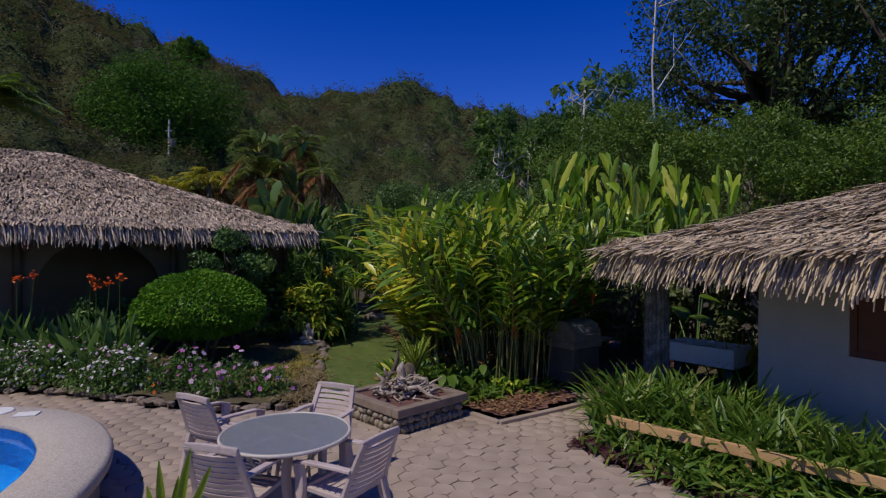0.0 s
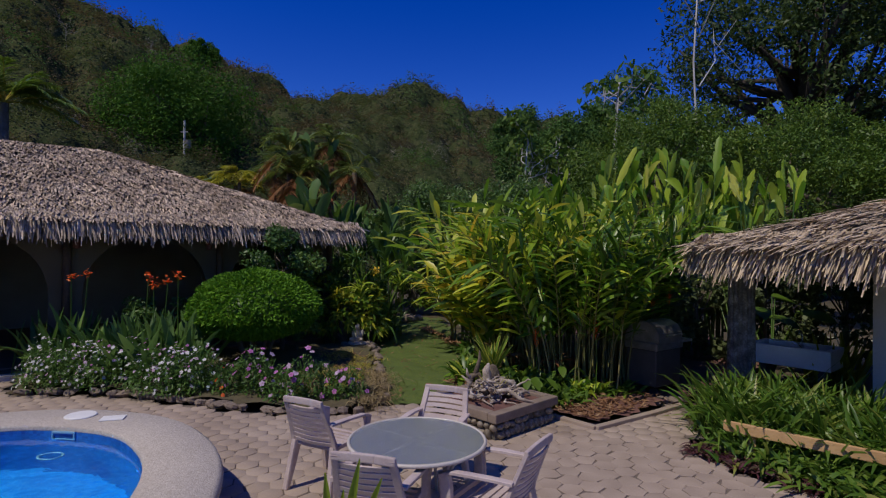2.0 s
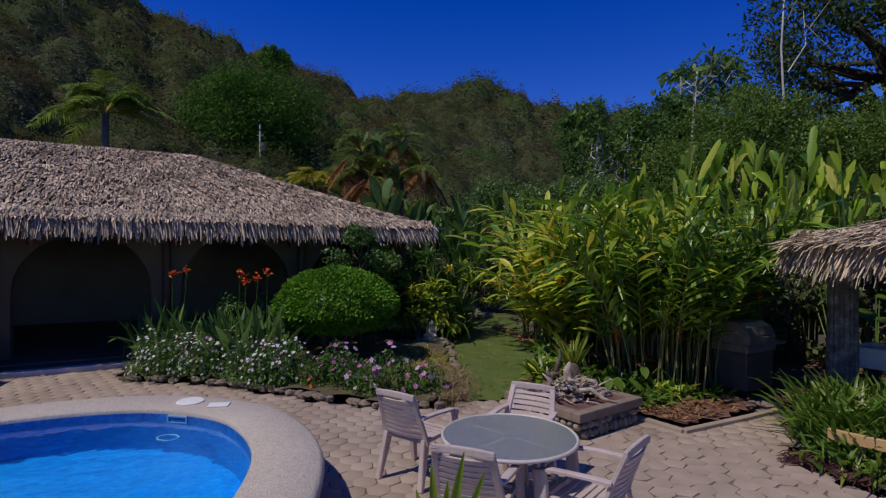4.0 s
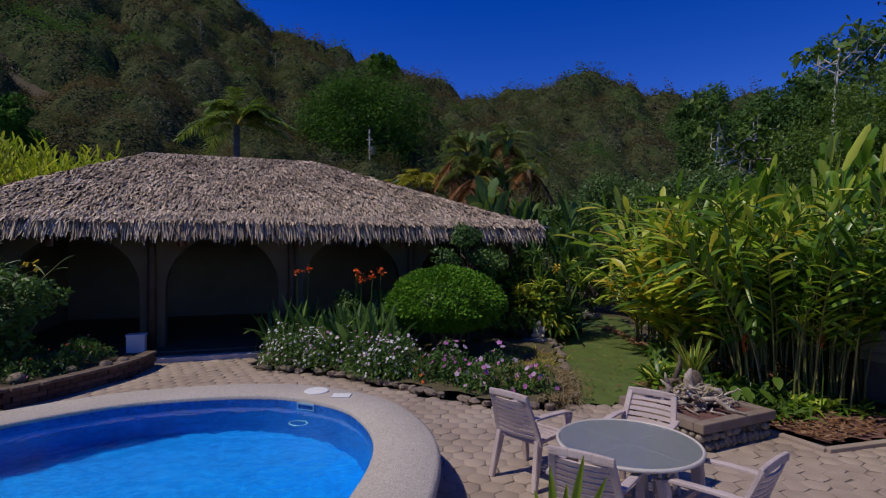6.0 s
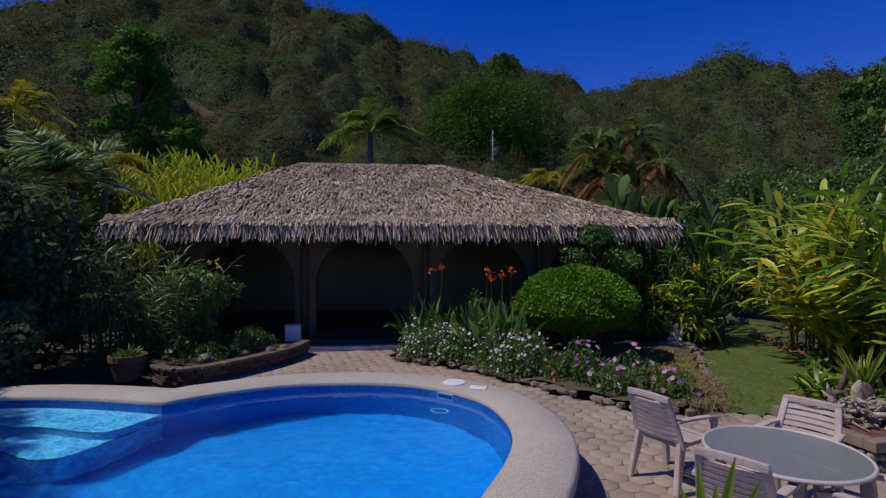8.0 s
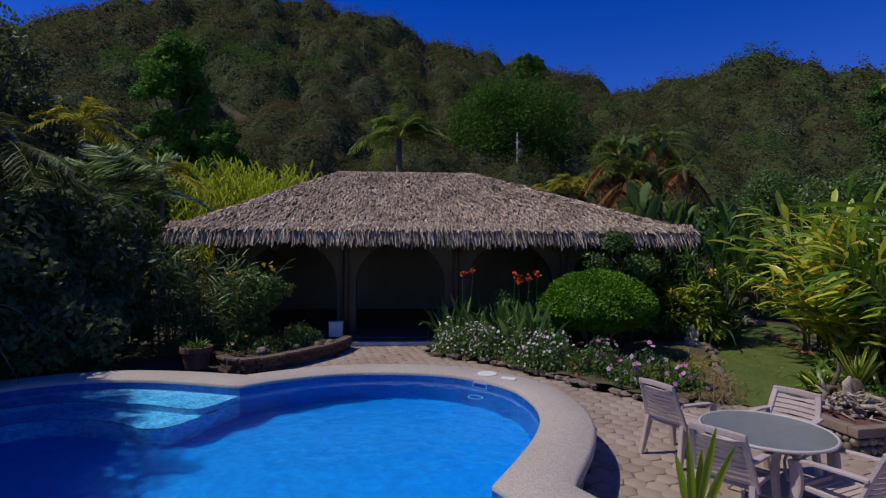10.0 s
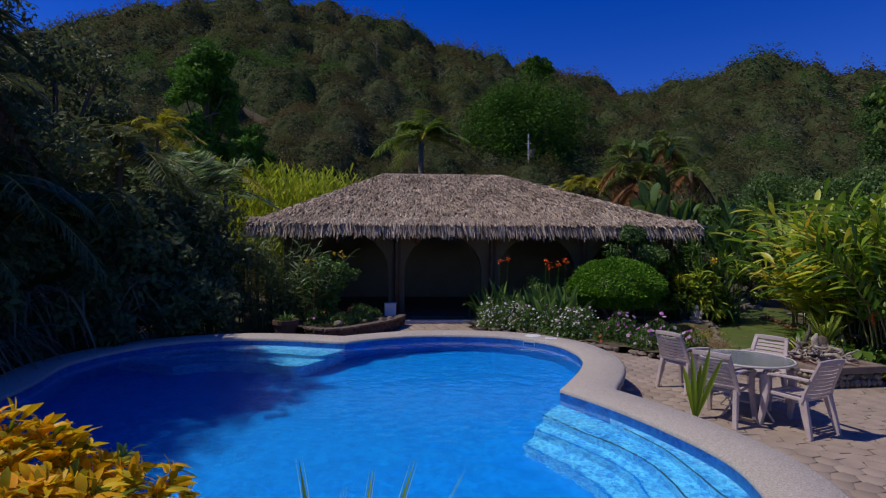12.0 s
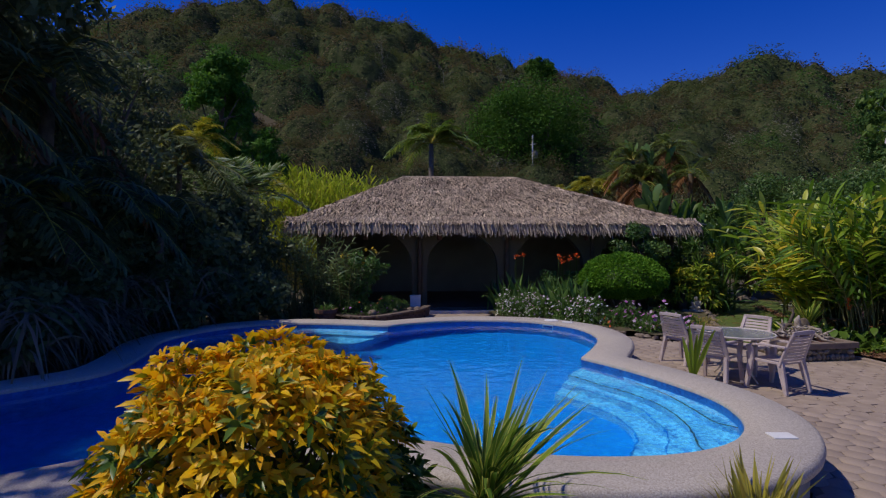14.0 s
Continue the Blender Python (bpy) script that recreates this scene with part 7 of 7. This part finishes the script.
part("nut", lathe([(0.0, 0.0), (0.07, 0.02), (0.10, 0.09), (0.08, 0.17), (0.0, 0.21)], 12), BARK, coco, smooth=True)
for d, ln in (((0.14, 0.03, 1), 1.05), ((-0.05, 0.0, 1), 0.95), ((0.30, 0.06, 1), 0.95), ((0.05, 0.1, 1.0), 0.8), ((-0.20, 0.05, 1), 0.75)):
    part("leaf", blades(np.array([[0, 0, 0.15]]), np.array([d]), ln, 0.062, 0.16, 8, "leaf", np.array([[0.5, -1, 0.1]]), 0.22, 0.06), L_COCONUT, coco)


# ---------------------------------------------------------------- trees behind
feather_palm("royal_palm", "tall feather palm behind the thatched house", (-23.4, 23.6, 0), 9.0, 3.9, 26, L_ROYAL, 0.85, 54, 0.060, (0.45, 0.85), (0.3, 2.6), 0.2)
for x, y, h, d in ((-8.3, 19.6, 5.9, 16), (-7.1, 21.0, 6.5, 14), (-9.6, 21.4, 5.4, 10), (-6.0, 20.2, 5.2, 8), (-11.0, 21.0, 4.8, 12), (-7.6, 18.6, 4.8, 12)):
    feather_palm("fishtail_palm", "palm with rusty dead fronds hanging under green ones", (x, y, 0), h, 1.7, 13, L_PALM, 0.5, 26, 0.05, (0.4, 0.9), (-0.2, 2.6), 0.11, (0, 0), d, "rusty palms")
for x, y, h in ((-12.2, 20.4, 4.6), (-10.4, 20.0, 4.8), (-13.4, 22.0, 4.8)):
    feather_palm("areca_palm", "low palm with golden-brown arching fronds behind the roof", (x, y, 0), h, 1.6, 20, L_PALM_GOLD, 0.4, 26, 0.03, (0.5, 1.0), (0.0, 2.4), 0.08, group="golden palms")
heliconia((-7.6, 20.3, 0), 7, 0.9, 7.2, "tall banana plants with upright leaves among the palms", 1.3, 0.24, "bananas", L_DARK)
heliconia((-6.3, 15.5, 0), 5, 0.3, 3.6, "banana plant with large arching leaves beside the roof", 1.5, 0.34, "bananas", L_DARK)
for x, y, h in ((-8.2, 18.0, 3.6), (-6.4, 18.4, 3.4), (-10.2, 18.8, 3.4), (-4.8, 19.4, 3.8), (-12.4, 18.6, 3.4)):
    limb_tree("shrub", "dark leafy shrub behind the thatched roof", (x, y, 0), h, 1.3, h * 0.9, L_DARK, 0.16, 30, 90, 0.06, category="bush", group="back shrubs")
# cane thicket behind the roof
cane = thing("cane_thicket", "sunlit yellow-green cane thicket behind the thatched roof", "bamboo", (-21.2, 12.3, 0))
cc = np.clip(rng.normal(0, 1, (330, 2)), -1.7, 1.7) * [1.4, 1.5]
canes, lv = ginger_stems(cc, 6.7 * rng.uniform(0.80, 1.0, 330) * (1 - 0.05 * np.abs(cc[:, 0])), cc * 0.02 + rng.normal(0, 0.03, (330, 2)), 15, 0.62, 0.075, 0.3, 1.9, 0.30)
part("cane", canes, L_BROM, cane, kind="stuff")
part("foliage", lv, L_BAMBOO, cane, kind="stuff")
limb_tree("tall_tree", "tall slim green tree above the thicket", (-42.7, 19.1, 2.0), 16.4, 2.7, 11.5, L_TALL, 0.5, 70, 80, 0.3, fine=True)
limb_tree("tall_tree", "smaller leafy green tree beside the tall slim one", (-38.5, 20.6, 1.0), 10.4, 1.9, 7.5, L_TALL, 0.4, 40, 60, 0.2, fine=True)
limb_tree("mango_tree", "broad rounded green tree on the lower hillside", (-32.4, 53.7, 5.4), 16.0, 7.6, 14.0, L_MANGO, 0.42, 120, 130, 0.5, fine=True)
for x, y, h, r in ((1.5, 38.0, 12.6, 2.0), (8.8, 37.0, 14.8, 2.8), (4.2, 34.0, 10.6, 2.4), (6.4, 35.0, 12.0, 2.2)):
    limb_tree("slender_tree", "slender light-green tree beyond the garden", (x, y, 0), h, r, h * 0.5, L_FOREST_GREEN, 0.3, 46, 90, 0.14, fine=True, group="far slender trees")
limb_tree("mango_tree", "small round tree on the skyline behind the broad one", (-48.4, 87.5, 29.0), 9.0, 2.9, 5.0, L_MANGO, 0.4, 40, 80, 0.3, fine=True)
pole = thing("utility_pole", "pale concrete utility pole among the hillside trees", "utility pole", (-28.6, 47.7, 3.0))
part("shaft", tube([(0, 0, 0), (0, 0, 11.2)], [0.13, 0.08], 10), CONCRETE, pole)
part("crossarm", box(-0.35, 0.35, -0.04, 0.04, 10.1, 10.18), POOLWALL, pole)
part("transformer", moved(lathe([(0.0, 0.0), (0.25, 0.0), (0.27, 0.1), (0.27, 0.8), (0.0, 0.85)], 12), pose(0.36, 0, 8.6)), GREY_BARK, pole)


def open_tree(name, label, at, h, spread, bark, leaves, leaf, group="", seed=3, twigs=9, per=26, girth=0.010):
    """A slender tree with few forked limbs and sparse leaves at the tips."""
    r = np.random.default_rng(seed)
    ob = thing(name, label, "tree", at, group=group)
    tr = [Vector((0, 0, -0.2)), Vector((0.1, 0, h * 0.35)), Vector((-0.1, 0.05, h * 0.7)), Vector((0.05, 0, h * 0.98))]
    part("trunk", tube(tr, [h * girth, h * girth * 0.8, h * girth * 0.6, h * girth * 0.3], 8), bark, ob, smooth=True)
    br, tips = [], [tr[3]]
    for k in range(twigs):
        s = tr[1].lerp(tr[3], r.uniform(0.45, 1.0))
        a = r.uniform(0, 2 * math.pi)
        e = s + Vector((math.cos(a) * spread, math.sin(a) * spread, r.uniform(0.5, 1.5) * spread)) * r.uniform(0.5, 1.0)
        m = s.lerp(e, 0.5) + Vector((*r.normal(0, 0.12 * spread, 2), -0.12 * spread))
        br.append(tube([s, m, e], [h * girth * 0.42, h * girth * 0.3, h * girth * 0.12], 6))
        tips.append(e)
        for q in range(2):
            f = m.lerp(e, 0.4 + 0.4 * q) + Vector(r.normal(0, 0.35 * spread, 3))
            br.append(tube([m.lerp(e, 0.3 + 0.3 * q), f], [h * girth * 0.3, h * girth * 0.1], 5))
            tips.append(f)
    part("limb", join(*br), bark, ob, kind="stuff")
    if leaves:
        part("crown", leaf_cloud(np.array([tuple(t) for t in tips]), np.full((len(tips), 3), spread * 0.22), per, leaf), leaves, ob, kind="stuff")
    return ob


open_tree("cecropia", "pale slender tree with a few large leaves at its branch tips", (4.45, 22.8, 0), 9.6, 1.5, PALE_BARK, L_GREEN, 0.35, "open trees", 5, 7, 7)
open_tree("cecropia", "pale slender tree with sparse leaves against the sky", (1.0, 26.0, 0), 8.0, 1.6, PALE_BARK, L_GREEN, 0.3, "open trees", 8, 8, 22)
open_tree("cecropia", "pale slender tree with sparse leaves against the sky", (2.9, 30.0, 0), 8.6, 1.8, PALE_BARK, L_GREEN, 0.3, "open trees", 11, 8, 22)
open_tree("white_trunk_tree", "tall thin tree with a white trunk and bare upper limbs", (6.1, 18.9, 0), 12.5, 2.0, PALE_BARK, None, 0.3, "", 14, 8, 0, 0.0045)
limb_tree("rain_tree", "large dark spreading tree with sky showing between its limbs", (14.5, 27.5, 0), 17.0, 7.6, 12.5, L_RAIN, 0.32, 110, 130, 0.6, DARK_BARK, fine=True, limbs_=40, clump=(0.12, 0.26))
limb_tree("rain_tree", "large dark spreading tree behind the hut", (20.5, 24.0, 0), 16.0, 6.5, 12.0, L_RAIN, 0.32, 90, 120, 0.6, DARK_BARK, fine=True, limbs_=34, clump=(0.13, 0.28))
limb_tree("laurel_tree", "dense rounded dark green tree behind the heliconias", (5.0, 19.6, 0), 7.5, 2.8, 5.6, L_GREEN, 0.14, 150, 120, 0.2, fine=True, clump=(0.13, 0.28))
limb_tree("laurel_tree", "dense dark green tree behind the hut", (9.2, 18.6, 0), 7.2, 3.0, 5.8, L_GREEN, 0.14, 150, 110, 0.2, fine=True, clump=(0.13, 0.28))
limb_tree("laurel_tree", "broad green tree behind the hut's roof", (12.8, 17.0, 0), 6.9, 3.2, 5.6, L_GREEN, 0.14, 150, 110, 0.2, fine=True, clump=(0.13, 0.28))
limb_tree("laurel_tree", "low green tree beyond the lawn", (0.0, 22.5, 0), 5.4, 2.6, 4.6, L_DARK, 0.18, 60, 150, 0.18, fine=True)
limb_tree("laurel_tree", "low green tree beyond the lawn", (-3.6, 24.0, 0), 5.0, 2.4, 4.2, L_DARK, 0.18, 60, 150, 0.18, fine=True)
limb_tree("laurel_tree", "low green tree at the foot of the hill", (8.0, 26.0, 0), 8.2, 3.0, 6.0, L_GREEN, 0.2, 70, 130, 0.2, fine=True)
for x, y, h in ((-15, 27, 4.2), (-19, 29, 4.5), (-12, 30, 4.5), (-26, 30, 5), (-30, 22, 5), (-33, 14, 6), (-27, 9, 6.0), (-27, 3, 7), (-24, -4, 9), (-29, 27, 5)):
    limb_tree("garden_tree", "leafy tree between the house and the hill", (x, y, 0), h, h * 0.45, h * 0.85, L_GREEN if x % 2 else L_DARK, 0.28, 50, 90, 0.18, group="garden trees")


# ---- the wooded hill
def hill_forest(n, lo, hi, density, seed):
    """Domed crowns over the whole hillside: a soft underlayer and, in four kinds of tree, single leaves standing out of it."""
    r = np.random.default_rng(seed)
    az = np.radians(r.uniform(-42, 92, n))
    rad = np.sqrt(r.uniform(lo ** 2, hi ** 2, n))
    tx, ty = -rad * np.sin(az), rad * np.cos(az)
    tr = (0.75 + 2.9 * r.random(n) ** 2.2) * (0.7 + 0.5 * rad / hi)
    tall = tr * r.uniform(0.7, 1.7, n)
    kinds = np.searchsorted(np.cumsum([0.42, 0.22, 0.09]), np.clip(0.62 * r.random(n) + 0.38 * (0.5 + 0.5 * np.sin(tx * 0.09 + 1) * np.cos(ty * 0.12 + 2)), 0, 0.999))
    step = 0.55
    xs, ys = np.arange(-hi - 4, hi * 0.75, step), np.arange(-6, hi + 4, step)
    X, Y = np.meshgrid(xs, ys, indexing="ij")
    H = np.zeros_like(X)
    for x, y, q, t in zip(tx, ty, tr, tall):
        i0, i1 = np.searchsorted(xs, [x - q, x + q])
        j0, j1 = np.searchsorted(ys, [y - q, y + q])
        d = ((X[i0:i1, j0:j1] - x) ** 2 + (Y[i0:i1, j0:j1] - y) ** 2) / (q * q)
        H[i0:i1, j0:j1] = np.maximum(H[i0:i1, j0:j1], t * np.sqrt(np.clip(1 - d, 0, 1)))
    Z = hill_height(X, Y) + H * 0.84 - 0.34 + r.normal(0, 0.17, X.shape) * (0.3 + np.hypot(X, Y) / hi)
    R, A = np.hypot(X, Y), np.degrees(np.arctan2(-X, Y))
    ok = (R > lo) & (R < hi) & (A > -42) & (A < 92)
    okf = ok[:-1, :-1] & ok[1:, :-1] & ok[1:, 1:] & ok[:-1, 1:]
    idx = np.arange(X.size).reshape(X.shape)
    f = np.stack([idx[:-1, :-1][okf], idx[1:, :-1][okf], idx[1:, 1:][okf], idx[:-1, 1:][okf]], 1)
    used = np.unique(f)
    remap = np.zeros(X.size, int)
    remap[used] = np.arange(len(used))
    v = np.stack([X.ravel(), Y.ravel(), Z.ravel()], 1)[used]
    whole("hill_forest", (v, remap[f]), FOREST_SHADE, "added sheet under the hillside forest's leaves, shade put into its colour", "forest", "stuff", smooth=True)
    labels = ["olive-green dry forest trees covering the hillside", "brown drought-bare trees on the hillside", "grey leafless twiggy trees on the hillside", "greener trees scattered over the hillside"]
    for kind, (mat_, label) in enumerate(zip((L_FOREST, L_FOREST_DRY, L_FOREST_GREY, L_FOREST_GREEN), labels)):
        sel = kinds == kind
        leaf = 0.0030 * rad[sel]
        per = (density * (tr[sel] / leaf) ** 2).astype(int)
        k = np.repeat(np.flatnonzero(sel), per)
        m = len(k)
        u = unit(r.normal(size=(m, 3)))
        u[:, 2] = np.abs(u[:, 2])
        lump = 1 + 0.14 * np.sin(u[:, 0] * 7 + k) * np.cos(u[:, 1] * 6 + k * 2) + 0.10 * np.sin(u[:, 2] * 11 + u[:, 0] * 9 + k)
        q = (lump * r.uniform(0.76, 1.06, m))[:, None] * u * np.stack([tr[k], tr[k], tall[k]], 1)
        px, py = tx[k] + q[:, 0], ty[k] + q[:, 1]
        i, j = np.clip(np.searchsorted(xs, px), 0, len(xs) - 1), np.clip(np.searchsorted(ys, py), 0, len(ys) - 1)
        keep = q[:, 2] > H[i, j] * 0.84 - 0.25
        p = np.stack([px, py, hill_height(px, py) + q[:, 2]], 1)[keep]
        u, m = u[keep], int(keep.sum())
        face = unit(u * 0.8 + [0, 0, 0.35] + r.normal(0, 0.26, (m, 3)))
        d = unit(np.cross(face, r.normal(size=(m, 3))))
        side = np.cross(d, face)
        ln = 0.0030 * np.hypot(p[:, 0], p[:, 1]) * r.uniform(0.6, 1.5, m) * (1.5 if kind == 2 else 1.0)
        wd = ln * (0.14 if kind == 2 else 0.38)
        tri = np.stack([p - side * wd[:, None], p + side * wd[:, None], p + d * ln[:, None]], 1).reshape(-1, 3)
        whole("hill_forest", (tri, np.arange(3 * m).reshape(-1, 3)), mat_, label, "forest", "stuff")


hill_forest(4600, 33, 116, 7.6, 1)

for k, (a, r_) in enumerate(((54, 100), (51, 98), (33.5, 92), (47, 80), (58, 92), (40, 84))):
    x, y = -r_ * math.sin(radians(a)), r_ * math.cos(radians(a))
    open_tree("bare_tree", "leafless grey dry-season tree on the hillside", (x, y, float(hill_height(np.array(x), np.array(y)))), 5.6, 2.0, GREY_BARK, None, 0.3, "bare hill trees", 30 + k, 11, 0, 0.007)


# ---- paving pieces
hex_meshes = [mesh_of("paver", *hex_piece(R_HEX - 0.0034, -0.05, 0.0, jitter=0.08, seed=k), PAVER) for k in range(6)]
for x, y in cells[near_cells][:300]:
    ob = new("paver", hex_meshes[int(rng.integers(6))])
    ob.parent = pavement
    ob.matrix_basis = pose(x, y, rng.uniform(-0.002, 0.002), rng.uniform(-0.3, 0.3), rng.uniform(-0.3, 0.3), math.degrees(turn) + 60 * int(rng.integers(6)))
rest = np.concatenate([cells[near_cells][300:], cells[~near_cells]])
hv, hf = hex_piece(R_HEX - 0.0034, -0.05, 0.0)
kinds = np.array([hex_piece(R_HEX - 0.0034, -0.05, 0.0, jitter=0.08, seed=k)[0] for k in range(6)])[rng.integers(0, 6, len(rest))]
ang = turn + rng.normal(0, 0.015, len(rest))
rx = kinds[..., 0] * np.cos(ang)[:, None] - kinds[..., 1] * np.sin(ang)[:, None] + rest[:, :1]
ry = kinds[..., 0] * np.sin(ang)[:, None] + kinds[..., 1] * np.cos(ang)[:, None] + rest[:, 1:]
rz = kinds[..., 2] + rng.uniform(-0.002, 0.002, (len(rest), 1))
allv = np.stack([rx, ry, rz], -1).reshape(-1, 3)
base = (np.arange(len(rest)) * len(hv))[:, None, None]
sides = (base + np.array([f for f in hf if len(f) == 4])).reshape(-1, 4)
tops = (base + np.array([[12, 13, 14, 15], [12, 15, 16, 17]])).reshape(-1, 4)
part("far_pavers", (allv, np.concatenate([sides, tops])), PAVER_FAR, pavement, kind="stuff")
